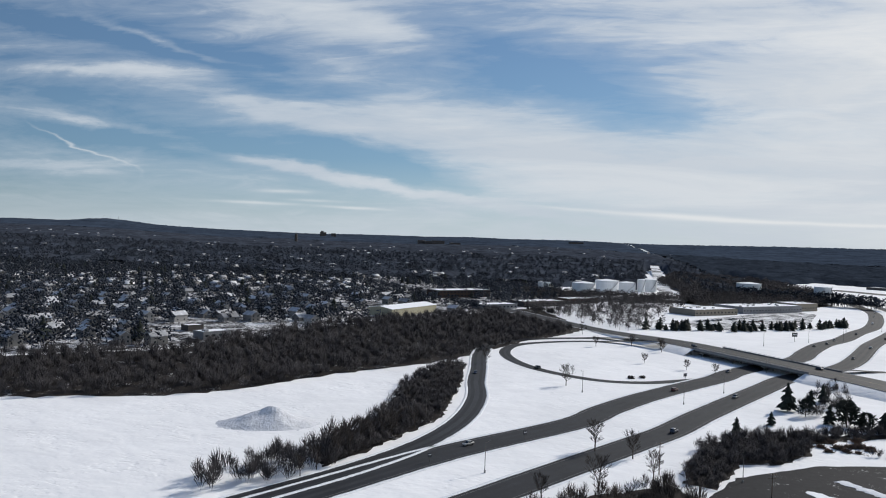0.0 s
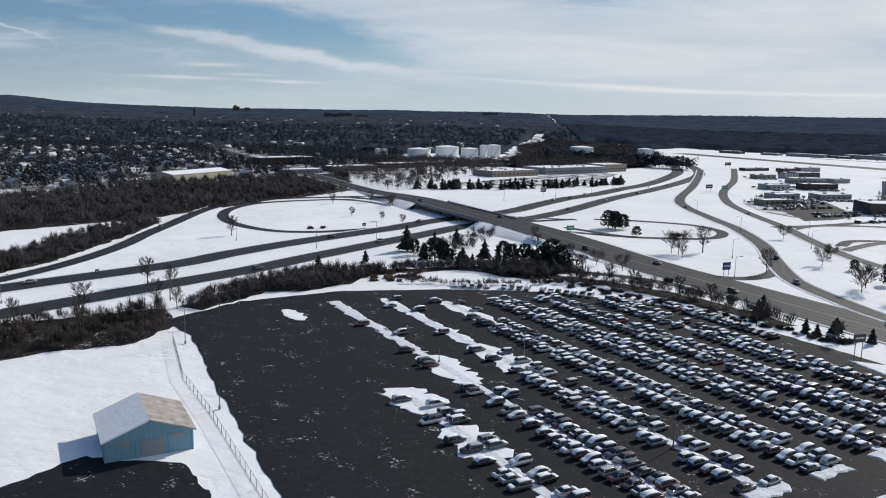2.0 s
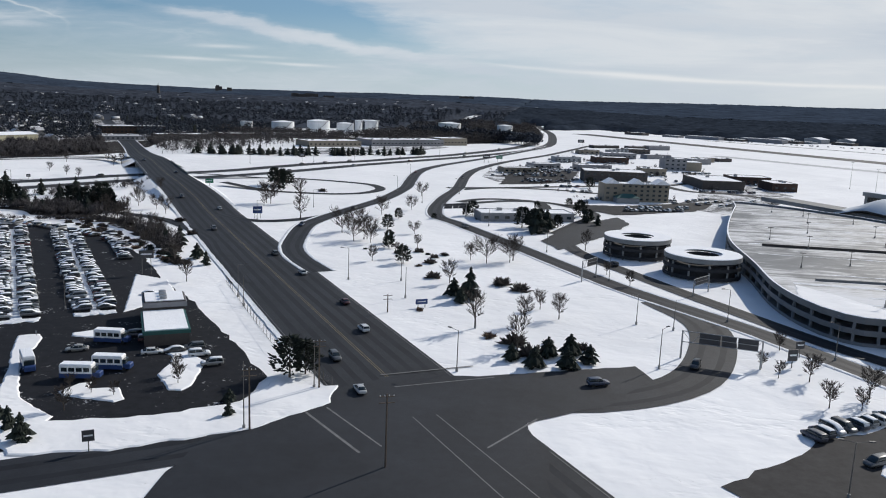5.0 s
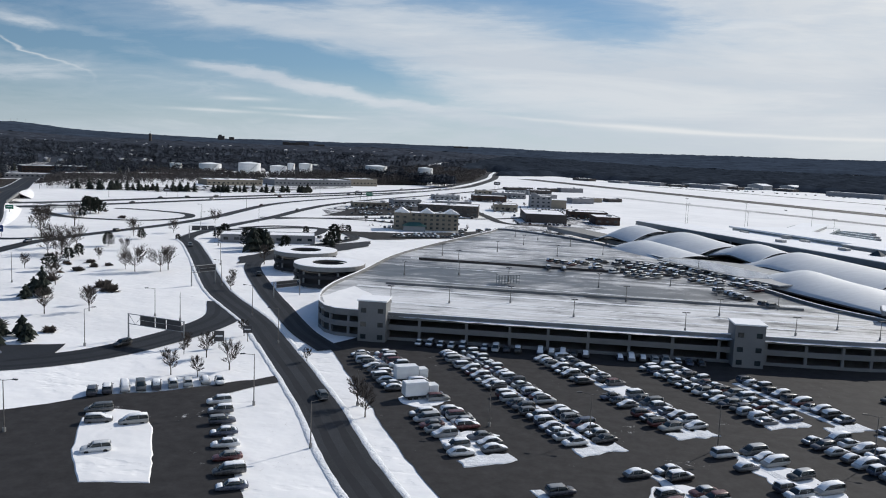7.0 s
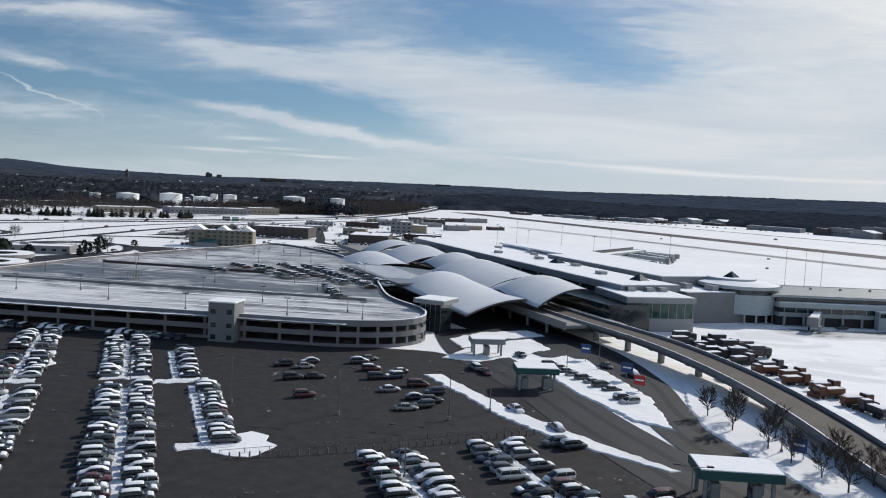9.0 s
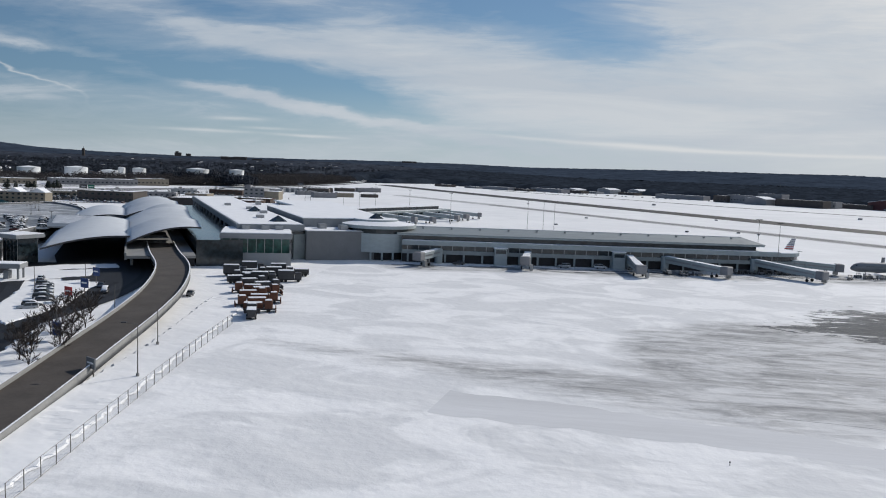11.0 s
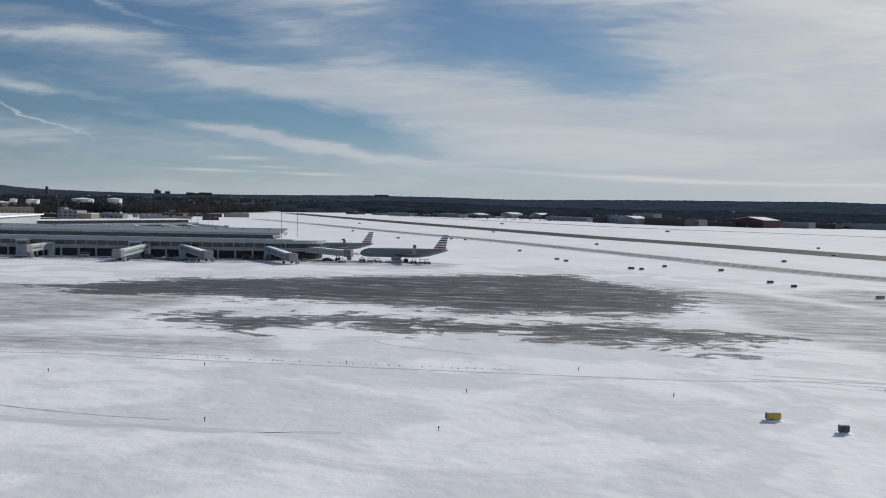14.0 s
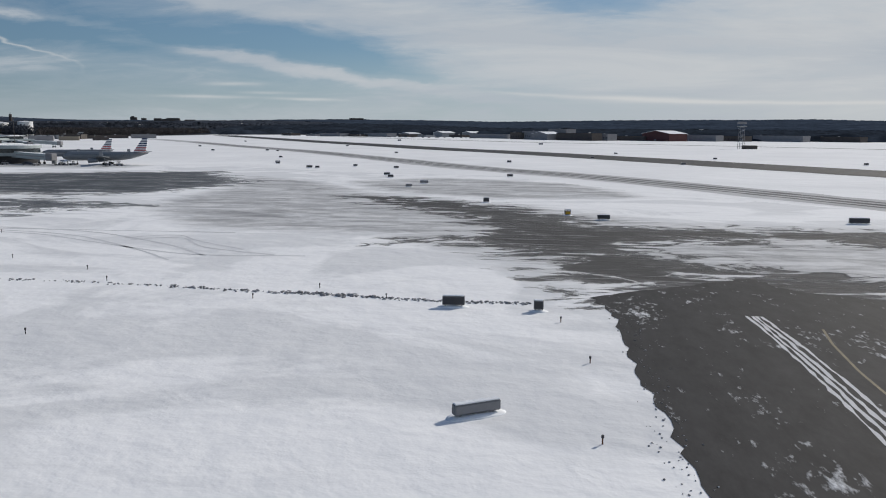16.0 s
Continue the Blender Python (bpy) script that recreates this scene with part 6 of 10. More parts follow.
for x, y, k, s in ((225, 393, 1, 1.25), (212, 375, 0, 0.7), (44, 543, 1, 0.8), (26, 556, 1, 0.8), (2, 541, 0, 0.8), (340, 276, 1, 0.9), (371, 405, 0, 0.9), (367, 305, 0, 0.9), (149, 342, 1, 0.8), (163, 332, 0, 0.8), (213, 252, 0, 0.8), (-75, 228, 3, 0.72), (-76, 233, 3, 0.8), (-74, 237, 3, 0.75), (-75, 243, 3, 0.85), (-74, 250, 3, 0.8), (-72, 254, 3, 0.7), (-69, 259, 3, 0.85), (-67, 264, 3, 0.75), (-66, 268, 3, 0.8), (-62, 278, 3, 0.7), (-78, 220, 3, 0.6), (-80, 212, 3, 0.55), (3, 224, 1, 1.0), (19, 240, 1, 0.85), (-12, 212, 0, 0.8), (28, 236, 0, 0.8), (144, 379, 1, 0.8), (143, 405, 1, 0.8), (-12, 386, 1, 1.0), (-58, 440, 0, 0.9), (241, 342, 1, 1.05), (44, 532, 2, 1), (30, 478, 2, 0.8), (52, 462, 2, 0.8), (66, 452, 2, 0.8),
                   (300, 268, 4, 1.0), (322, 234, 2, 1.0), (334, 187, 3, 0.85), (346, 194, 2, 1.0), (355, 201, 2, 0.95), (350, 210, 4, 1.0),
                   (345, 172, 1, 0.8), (278.6, 138.8, 4, 0.75), (281.2, 134.2, 4, 0.75), (263.6, 126.7, 4, 0.6), (268.2, 126.2, 4, 0.6), (272.7, 126, 4, 0.55), (268, 118, 4, 0.8), (292, 260, 4, 1.0),
                   (273, 369, 6, 1.0), (268, 312, 5, 1.1), (273, 321, 5, 1.0), (277, 295, 6, 1.1), (281, 301, 5, 1.0), (284, 294, 6, 0.9), (280, 450, 6, 0.9), (284, 390, 6, 0.8), (297, 320, 6, 0.6), (303, 290, 4, 0.9), (331, 268, 6, 1.1), (339, 272, 6, 1.0), (325, 272, 6, 0.7), (212, 385, 6, 1.3), (209, 387, 5, 1.1), (158, 352, 5, 0.9), (170, 346, 6, 0.8), (180, 335, 5, 0.8),
                   (406, 150, 4, 1.0), (407, 165, 4, 1.1), (416, 157, 2, 0.9), (401, 166, 4, 0.7), (407, 187, 4, 0.8), (449, 141, 4, 1.0), (452, 135, 2, 0.8), (378, 246, 4, 0.9), (372, 262, 4, 0.8), (430, 168, 4, 0.6), (399, 172, 4, 0.7), (412, 150, 4, 0.8),
                   (655, 151, 2, 0.95), (659, 141, 2, 0.9), (666, 122, 2, 0.95), (668, 134, 2, 0.9), (661, 134, 2, 0.85), (657, 158, 2, 0.9), (652, 160, 4, 1.1), (664, 128, 2, 0.8), (671, 126, 2, 0.9), (662, 148, 2, 0.9), (672, 116, 2, 0.9),
                   (160, 320, 1, 0.9), (172, 308, 0, 0.9), (180, 300, 2, 1.0), (150, 330, 0, 1), (196, 292, 0, 0.8), (205, 280, 2, 1), (2, 268, 1, 1.0), (14, 262, 0, 1.0), (232, 236, 2, 0.9), (246, 214, 2, 0.9)):
    tree(x, y, k, s)
for x, y, k, s in ((351, 349, 2, 1.8), (374, 391, 1, 0.8), (216, 262, 1, 1.1), (219, 267, 1, 1.2), (235, 246, 2, 1.2), (242, 237, 1, 0.8), (111, 327, 0, 0.8), (130, 320, 1, 1.0), (144, 325, 1, 1.0), (54, 312, 1, 1.0), (83, 361.5, 3, 1.25), (99.5, 337, 5, 1.7), (102, 341, 4, 1.6), (112, 333, 2, 1.7), (120.5, 348, 3, 0.95), (129, 343, 5, 1.5), (133, 340, 4, 1.6), (139, 338, 5, 1.5), (146, 336, 6, 2.0), (150, 335, 5, 2.0), (154, 332, 4, 1.9), (149, 330, 6, 1.9), (141, 334, 6, 1.7), (88, 352, 5, 1.2), (106, 334, 6, 1.5), (95, 372, 0, 1.0), (104, 388, 0, 1.0), (94, 340, 0, 0.95), (105, 336, 1, 1.1), (116, 336, 1, 0.8), (127, 344, 1, 0.9), (134, 328, 3, 0.8), (143, 328, 3, 0.85), (150, 322, 3, 0.8), (70, 330, 1, 0.9), (128, 316, 1, 0.8),
                   (330, 216, 3, 0.95), (325, 219, 2, 1.2), (328, 211, 2, 1.0), (300.5, 143, 5, 1.35), (303, 145.5, 4, 1.3), (296.4, 121.7, 1, 0.5), (352, 168, 2, 1.1), (357, 170, 2, 1.2), (349, 160, 2, 1.1), (356, 161, 2, 1.1), (361, 166, 2, 1.0), (344, 164, 2, 0.9),
                   (283, 359, 4, 0.9), (284, 328, 5, 1.0), (316, 383, 5, 1.15), (313, 380, 4, 1.0), (299, 365, 6, 0.6), (291, 295, 4, 0.95), (293, 285, 6, 1.05), (303, 259, 5, 1.0), (341, 353, 5, 1.5), (346, 355, 4, 1.5), (348, 345, 5, 1.6), (357, 358, 4, 1.1), (369, 401, 4, 1.5), (372, 385, 6, 1.3), (347, 420, 4, 0.8), (365, 443, 6, 0.9), (382, 544, 5, 1.2), (186, 466, 5, 1.7), (190, 469, 4, 1.8), (194, 466, 6, 1.9), (190, 463, 5, 1.6), (199, 440, 6, 1.2),
                   (348, 341, 2, 2.4), (352, 346, 2, 2.2), (371, 379, 1, 1.0), (376, 372, 1, 0.9), (264, 109, 1, 0.7), (269, 105, 1, 0.85), (260, 112, 2, 0.7), (226, 246, 1, 0.8), (228, 242, 1, 0.7), (294, 128, 2, 0.6)):
    pine(x, y, k, s)
bush_rnd = random.Random(8)
for x, y, k, s in ((300, 274, 0, 0.8), (285, 280, 2, 0.7), (309, 256, 0, 0.8), (316, 240, 1, 1.3), (312, 262, 1, 1.1), (338, 236, 1, 1.6), (344, 230, 1, 1.5), (318, 200, 0, 0.8), (338, 180, 0, 1.2), (344, 176, 1, 1.6), (348, 168, 1, 1.7), (20, 420, 1, 1), (26, 424, 1, 0.9), (222, 446, 1, 1.2), (190, 480, 0, 1), (360, 176, 1, 1.0), (352, 178, 2, 1.2), (61, 150, 1, 1.5), (66, 149, 1, 1.2), (352, 366, 2, 1.2), (366, 404, 2, 1.0), (298, 276, 1, 0.8), (301, 273, 2, 0.7), (305, 281, 1, 1.0), (309, 277, 2, 0.8), (312, 272, 1, 0.9), (315, 277, 1, 0.8), (196, 316, 1, 1.2), (214, 288, 1, 1.2)):
    bush(x, y, k, s)
for i in range(60):   # hedge along the lane between parking lot and avenue
    u = i / 59
    p = Vector((150, 308)).lerp(Vector((236, 234)), u)
    bush(p.x + bush_rnd.uniform(-4, 4), p.y + bush_rnd.uniform(-4, 4), bush_rnd.choice((1, 1, 2, 0)), bush_rnd.uniform(0.6, 1.2))
for i in range(26):
    bush(bush_rnd.uniform(70, 98), bush_rnd.uniform(292, 312), 0, bush_rnd.uniform(0.9, 1.6))

# ---- woods, as stuff
def twig_tree(seed, h, n, wide, mat=0):
    """Light bare tree for woods: a stem and many twigs that end in a rounded crown."""
    rnd = random.Random(seed)
    vs, fs = [], []

    def blade(a, b, w):
        a, b = Vector(a), Vector(b)
        s = (b - a).orthogonal().normalized() * w
        k = (b - a).normalized().cross(s)
        m = a.lerp(b, 0.55) + Vector((rnd.uniform(-1, 1), rnd.uniform(-1, 1), 0)) * w * 6
        i = len(vs)
        vs.extend((a, m + s, m - s * 0.5 + k * 0.87, m - s * 0.5 - k * 0.87, b))
        fs.extend(((i, i + 1, i + 2), (i, i + 2, i + 3), (i, i + 3, i + 1), (i + 4, i + 2, i + 1), (i + 4, i + 3, i + 2), (i + 4, i + 1, i + 3)))
    blade((0, 0, -0.2), (rnd.uniform(-0.4, 0.4), rnd.uniform(-0.4, 0.4), h * 0.9), h * 0.013)
    for _ in range(n):
        a = rnd.uniform(0, 2 * math.pi)
        r = wide * math.sqrt(rnd.random())
        top = h * (0.5 + 0.48 * math.sqrt(max(0.0, 1 - (r / wide) ** 2))) * rnd.uniform(0.72, 1.0)
        low = rnd.uniform(0.1, 0.65) * top
        blade((math.cos(a) * r * 0.25, math.sin(a) * r * 0.25, low), (math.cos(a) * r, math.sin(a) * r, top), h * rnd.uniform(0.008, 0.017))
    return [(np.array([v[:] for v in vs], dtype=np.float32), np.array(fs, dtype=np.int32), mat)]


def clump_tree(seed, h, wide, n, mat=0, size=0.42):
    """Far tree: an uneven crown of many small clumps with gaps, on a short stem."""
    rnd = random.Random(seed)
    vs, fs = [], []
    for _ in range(n):
        a, z = rnd.uniform(0, 2 * math.pi), rnd.uniform(0.3, 0.95)
        r = wide * math.sqrt(max(0.05, 1 - ((z - 0.55) / 0.5) ** 2)) * rnd.uniform(0.2, 1.0)
        c = Vector((math.cos(a) * r, math.sin(a) * r, z * h))
        q = [c + Vector((rnd.uniform(-1, 1), rnd.uniform(-1, 1), rnd.uniform(-0.8, 0.9))) * wide * size for _ in range(4)]
        i = len(vs)
        vs.extend(q)
        fs.extend(((i, i + 1, i + 2), (i, i + 2, i + 3), (i, i + 3, i + 1), (i + 1, i + 3, i + 2)))
    i = len(vs)
    vs.extend((Vector((0.2, 0, -0.3)), Vector((-0.1, 0.17, -0.3)), Vector((-0.1, -0.17, -0.3)), Vector((0, 0, h * 0.8))))
    fs.extend(((i, i + 1, i + 3), (i + 1, i + 2, i + 3), (i + 2, i, i + 3)))
    return [(np.array([v[:] for v in vs], dtype=np.float32), np.array(fs, dtype=np.int32), mat)]


WOOD = [twig_tree(s, h, n, w) for s, h, n, w in ((1, 7.5, 34, 2.9), (2, 8.5, 36, 3.1), (3, 6.5, 32, 2.7), (4, 4.5, 28, 2.6), (5, 9, 34, 2.8))]
def clear_of_avenue(inside):
    """The avenue keeps a clear strip through the woods."""
    return lambda x, y: not -30 < 0.85 * x + 0.53 * y - 350 < 13 and inside(x, y)


FINE = [clump_tree(s, h, w, n, size=0.25) for s, h, w, n in ((11, 9, 3.2, 34), (12, 11, 3.6, 38), (13, 7, 2.9, 30), (14, 12, 4.0, 38))]
CLUMP = [clump_tree(s, h, w, n) for s, h, w, n in ((1, 9, 3.4, 14), (2, 11, 3.8, 16), (3, 7, 3.0, 12), (4, 12, 4.2, 16))]


def fill_area(inside, x0, y0, x1, y1, n, kinds, seed, smin=0.8, smax=1.2):
    rnd = random.Random(seed)
    out = []
    for _ in range(n):
        x, y = rnd.uniform(x0, x1), rnd.uniform(y0, y1)
        if inside(x, y):
            out.append((rnd.randrange(kinds), x, y, 0.0, rnd.uniform(0, 6.28), rnd.uniform(smin, smax)))
    return out


def in_poly(pts):
    def f(x, y):
        c, j = False, len(pts) - 1
        for i in range(len(pts)):
            if (pts[i][1] > y) != (pts[j][1] > y) and x < (pts[j][0] - pts[i][0]) * (y - pts[i][1]) / (pts[j][1] - pts[i][1]) + pts[i][0]:
                c = not c
            j = i
        return c
    return f


STRIP_W = [(-300, 240), (-172, 300), (-150, 322), (-124, 375), (-88, 425), (-68, 470), (-48, 545), (-25, 590), (-8, 640), (-20, 700), (-60, 835), (-126, 700), (-180, 612), (-212, 512), (-236, 415), (-330, 330)]
sheet_thing("woodland_floor", STRIP_W, 0.03, M["litter"], "dark leaf-littered floor with scraps of snow", "ground", rough=2.0, step=5, seed=304)
scatter("bare_woods", WOOD, fill_area(clear_of_avenue(in_poly(STRIP_W)), -330, 240, 0, 840, 9000, 5, 1), [M["wood_far"]], "strip of dense leafless woodland along a creek", "woods")
STRIP_C = [(-77, 222), (-70, 242), (-62, 274), (-56, 293), (-59, 344), (-63, 390), (-68, 425), (-78, 429), (-84, 406), (-86, 358), (-80, 303), (-82, 262), (-86, 235)]
scatter("bare_woods", WOOD, fill_area(in_poly(STRIP_C), -115, 195, -50, 432, 3200, 5, 2, 0.4, 0.75), [M["wood_far"]], "dense leafless scrub beside the slip road", "woods")
STRIP_T = [(-100, 190), (-84, 200), (-74, 222), (-68, 262), (-60, 290), (-72, 304), (-82, 262), (-92, 230), (-108, 205)]
scatter("bare_woods", WOOD, fill_area(in_poly(STRIP_T), -110, 188, -58, 306, 620, 5, 23, 0.75, 1.1), [M["wood_far"]], "thin row of tall leafless trees beside the slip road", "woods")
STRIP_N = [(-60, 125), (-40, 150), (-27, 171), (-22, 186), (-14, 207), (-3, 217), (12, 227), (23, 236), (31, 226), (36, 212), (33, 197), (15.6, 185), (5, 174), (-9.6, 160), (-30, 139), (-50, 118)]
scatter("bare_woods", WOOD, fill_area(in_poly(STRIP_N), -60, 105, 50, 260, 2900, 5, 3, 0.40, 0.85), [M["scrub"]], "thicket of leafless scrub beside the expressway", "woods")
STRIP_B = [(28, 238), (30, 251), (39, 290), (56, 304), (81, 316), (108, 328), (127, 336), (157, 344), (160, 330), (145, 309), (130, 310), (122, 320), (107, 321), (79, 303), (73, 285), (60, 270), (48, 266), (36, 236)]
scatter("bare_woods", WOOD, fill_area(in_poly(STRIP_B), 25, 230, 165, 350, 6500, 5, 13, 0.36, 0.75), [M["wood_far"]], "low dark belt of scrub beyond the parking lot", "woods")
for name_pts, seed in ((STRIP_C, 301), (STRIP_N, 302), (STRIP_B, 303)):
    sheet_thing("woodland_floor", name_pts, 0.03, M["litter"], "dark leaf-littered floor with scraps of snow", "ground", rough=1.2, step=3, seed=seed)
STRIP_H = [(76, 280), (98, 290), (121, 290), (150, 300), (176, 304), (176, 308), (150, 304), (121, 294), (98, 294), (76, 284)]
scatter("bare_woods", WOOD, fill_area(in_poly(STRIP_H), 55, 290, 180, 330, 2600, 5, 4, 0.25, 0.45), [M["wood_far"]], "dark hedge of scrub along the lane", "woods")
TANK_T = [(-95, 1030), (-60, 980), (0, 965), (60, 985), (118, 1010), (124, 1050), (60, 1062), (-40, 1056), (-90, 1062)]
LANE_T = [(132, 327), (152, 322), (172, 312), (196, 296), (216, 272), (226, 254), (220, 250), (208, 266), (190, 286), (166, 304), (146, 314), (130, 320)]
BELT = [(105, 1010), (150, 945), (176, 930), (240, 1010), (300, 1090), (345, 1250), (330, 1700), (180, 1900), (110, 1500), (125, 1250)]
scatter("bare_woods", FINE, fill_area(in_poly(BELT), 100, 900, 350, 1900, 5600, 4, 5, 0.9, 1.3), [M["wood_far"]], "dense leafless wood beside the expressway", "woods")
scatter("park_planting", WOOD, planting, [M["wood_far"]], "leafless shrubs and small trees round the business park", "shrubs")
PLAZA_T = [(40, 668), (120, 690), (200, 750), (236, 790), (230, 800), (196, 765), (118, 706), (44, 684)]
scatter("conifer_row", [[(*mesh_arrays(PINE[k][1]), 0)] for k in (1, 2)], fill_area(in_poly(PLAZA_T), 40, 660, 240, 805, 620, 2, 6, 1.1, 1.7), [M["needle"]], "row of dark conifers before the shopping centre", "trees")
for name_pts, seed in ((BELT, 306), (TANK_T, 307), (LANE_T, 308)):
    sheet_thing("woodland_floor", name_pts, 0.035, M["litter"], "dark leaf-littered floor with scraps of snow", "ground", rough=2.0, step=4, seed=seed)
scatter("bare_woods", FINE, fill_area(in_poly(TANK_T), -100, 960, 130, 1062, 900, 4, 25, 0.7, 1.05), [M["wood_far"]], "belt of leafless trees before the tanks", "woods")
scatter("bare_woods", WOOD, fill_area(in_poly(LANE_T), 120, 230, 236, 330, 1500, 5, 26, 0.55, 1.0), [M["wood_far"]], "row of leafless trees along the lane", "woods")
BRIDGE_T = [(84, 352), (96, 350), (112, 366), (120, 400), (126, 436), (116, 440), (104, 404), (92, 380)]
scatter("bare_woods", WOOD, fill_area(in_poly(BRIDGE_T), 90, 350, 162, 442, 420, 5, 17, 0.45, 0.8), [M["wood_far"]], "dark leafless trees beside the bridge", "woods")
BANK_T = [(-10, 600), (20, 640), (60, 700), (40, 720), (80, 860), (110, 980), (60, 1050), (0, 1040), (-40, 960), (-60, 840), (-20, 700)]
scatter("bare_woods", FINE, fill_area(clear_of_avenue(in_poly(BANK_T)), -70, 590, 120, 1060, 1500, 4, 7, 0.6, 1.0), [M["wood_far"]], "leafless trees along the creek bank", "woods")


def town_gap(x, y):
    u = 0.53 * x - 0.85 * y
    n = 0.85 * x + 0.53 * y
    if -30 < n - 350 < 13 and x < 0:
        return False
    if -215 < x < -130 and 640 < y < 780:
        return False
    if -300 < x < -200 and 440 < y < 560 and y > 420 - (x + 236):
        return False
    return in_town(x, y)


TOWN = [(-330, 340), (-236, 425), (-212, 520), (-180, 620), (-126, 708), (-62, 842), (-30, 1000), (-70, 1300), (-1700, 1300), (-1500, 900), (-900, 560)]
in_town = in_poly(TOWN)
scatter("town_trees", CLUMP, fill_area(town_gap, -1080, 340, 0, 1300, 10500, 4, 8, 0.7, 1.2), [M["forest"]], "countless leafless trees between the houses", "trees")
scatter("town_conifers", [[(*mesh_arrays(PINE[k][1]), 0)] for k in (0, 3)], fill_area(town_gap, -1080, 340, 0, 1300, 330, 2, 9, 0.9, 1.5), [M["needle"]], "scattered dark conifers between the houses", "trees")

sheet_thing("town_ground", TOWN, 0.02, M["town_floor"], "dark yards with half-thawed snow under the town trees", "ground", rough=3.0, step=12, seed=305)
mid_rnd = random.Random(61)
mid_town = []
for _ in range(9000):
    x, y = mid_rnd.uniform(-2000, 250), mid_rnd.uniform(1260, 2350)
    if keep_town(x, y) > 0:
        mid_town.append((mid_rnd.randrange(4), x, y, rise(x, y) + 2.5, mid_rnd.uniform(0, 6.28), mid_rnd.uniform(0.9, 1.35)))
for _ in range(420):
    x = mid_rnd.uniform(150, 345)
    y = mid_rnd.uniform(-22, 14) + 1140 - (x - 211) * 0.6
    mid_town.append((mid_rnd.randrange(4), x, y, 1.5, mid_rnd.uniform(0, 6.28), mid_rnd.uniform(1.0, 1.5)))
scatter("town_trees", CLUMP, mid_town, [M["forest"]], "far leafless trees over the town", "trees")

# ---- houses of the neighbourhood
def house_meshes(seed, w, d, h):
    rnd = random.Random(seed)
    wall = bmesh.new()
    prism(wall, [(-w / 2, -d / 2), (w / 2, -d / 2), (w / 2, d / 2), (-w / 2, d / 2)], -0.2, h)
    rh = w * 0.32
    for y in (-d / 2, d / 2):
        wall.faces.new([wall.verts.new(p) for p in ((-w / 2, y, h), (w / 2, y, h), (0, y, h + rh))])
    roof = bmesh.new()
    e = 0.45
    for s in (-1, 1):
        vs = [(0, -d / 2 - e, h + rh), (s * (w / 2 + e), -d / 2 - e, h - e * 0.64), (s * (w / 2 + e), d / 2 + e, h - e * 0.64), (0, d / 2 + e, h + rh)]
        lo = [roof.verts.new(p) for p in vs]
        hi = [roof.verts.new((p[0], p[1], p[2] + 0.25)) for p in vs]
        for i in range(4):
            roof.faces.new((lo[i], lo[(i + 1) % 4], hi[(i + 1) % 4], hi[i]))
        roof.faces.new(hi), roof.faces.new(lo)
    win = bmesh.new()
    for y, s in ((-d / 2, -1), (d / 2, 1)):
        for x in (-w / 4, w / 4):
            for z in ([1.2] if h < 4 else [1.2, 3.8]):
                box(win, x - 0.5, y - 0.04, z, x + 0.5, y + 0.04, z + 1.2)
    for x in (-w / 2, w / 2):
        for y in (-d / 4, d / 4):
            box(win, x - 0.04, y - 0.5, 1.2, x + 0.04, y + 0.5, 2.4)
    chim = boxed(w * 0.1, d * 0.2, h, w * 0.1 + 0.7, d * 0.2 + 0.7, h + rh + 0.9)
    return mesh_of(wall, "wall", M["house_wall"]), mesh_of(roof, "roof", M["town_roof"]), mesh_of(win, "window_panes", M["glass"]), mesh_of(chim, "chimney", M["brick"])


HOUSES = [house_meshes(1, 8, 11, 5.2), house_meshes(2, 9, 13, 3.2), house_meshes(3, 7, 9, 5.4)]
house_rnd = random.Random(4)


def house(x, y, deg, k):
    w, r, p, c = HOUSES[k]
    ob = empty("house", turn(x, y, deg))
    part("wall", w, None, ob)
    roof = part("roof", r, None, ob, "roof under white snow")
    part("chimney", c, None, roof)
    part("glazing", p, None, ob)
    return tagged(ob, "small house with a snow-covered gable roof", "house", "neighbourhood houses")


placed = 0
far_houses = []
for row in range(26):
    for col in range(46):
        p = Vector((-330, 520)) + Vector((-0.85, -0.53)) * (row * 0 + col * 19) + Vector((-0.53, 0.85)) * (row * 30)
        x, y = p.x + house_rnd.uniform(-3, 3) + 330, p.y + house_rnd.uniform(-3, 3)
        if not town_gap(x, y) or house_rnd.random() < 0.42:
            continue
        deg = 58 + house_rnd.choice((0, 0, 90)) + house_rnd.uniform(-4, 4)
        k = house_rnd.randrange(3)
        if placed < 210 and y < 900:
            house(x, y, deg, k)
            placed += 1
        else:
            far_houses.append((k, x, y, 0.0, radians(deg), house_rnd.uniform(0.85, 1.2)))
for i in range(420):
    x, y = house_rnd.uniform(-2600, 60), 1200 + 1900 * house_rnd.random() ** 1.3
    far_houses.append((house_rnd.randrange(3), x, y, 1.6 + rise(x, y), radians(58 + house_rnd.choice((0, 90))), house_rnd.uniform(0.8, 1.15)))
scatter("town_houses", [[(*mesh_arrays(h[0]), 0), (*mesh_arrays(h[1]), 1)] for h in HOUSES], far_houses, [M["house_wall"], M["town_roof"]], "far rows of houses with snowy roofs", "houses")

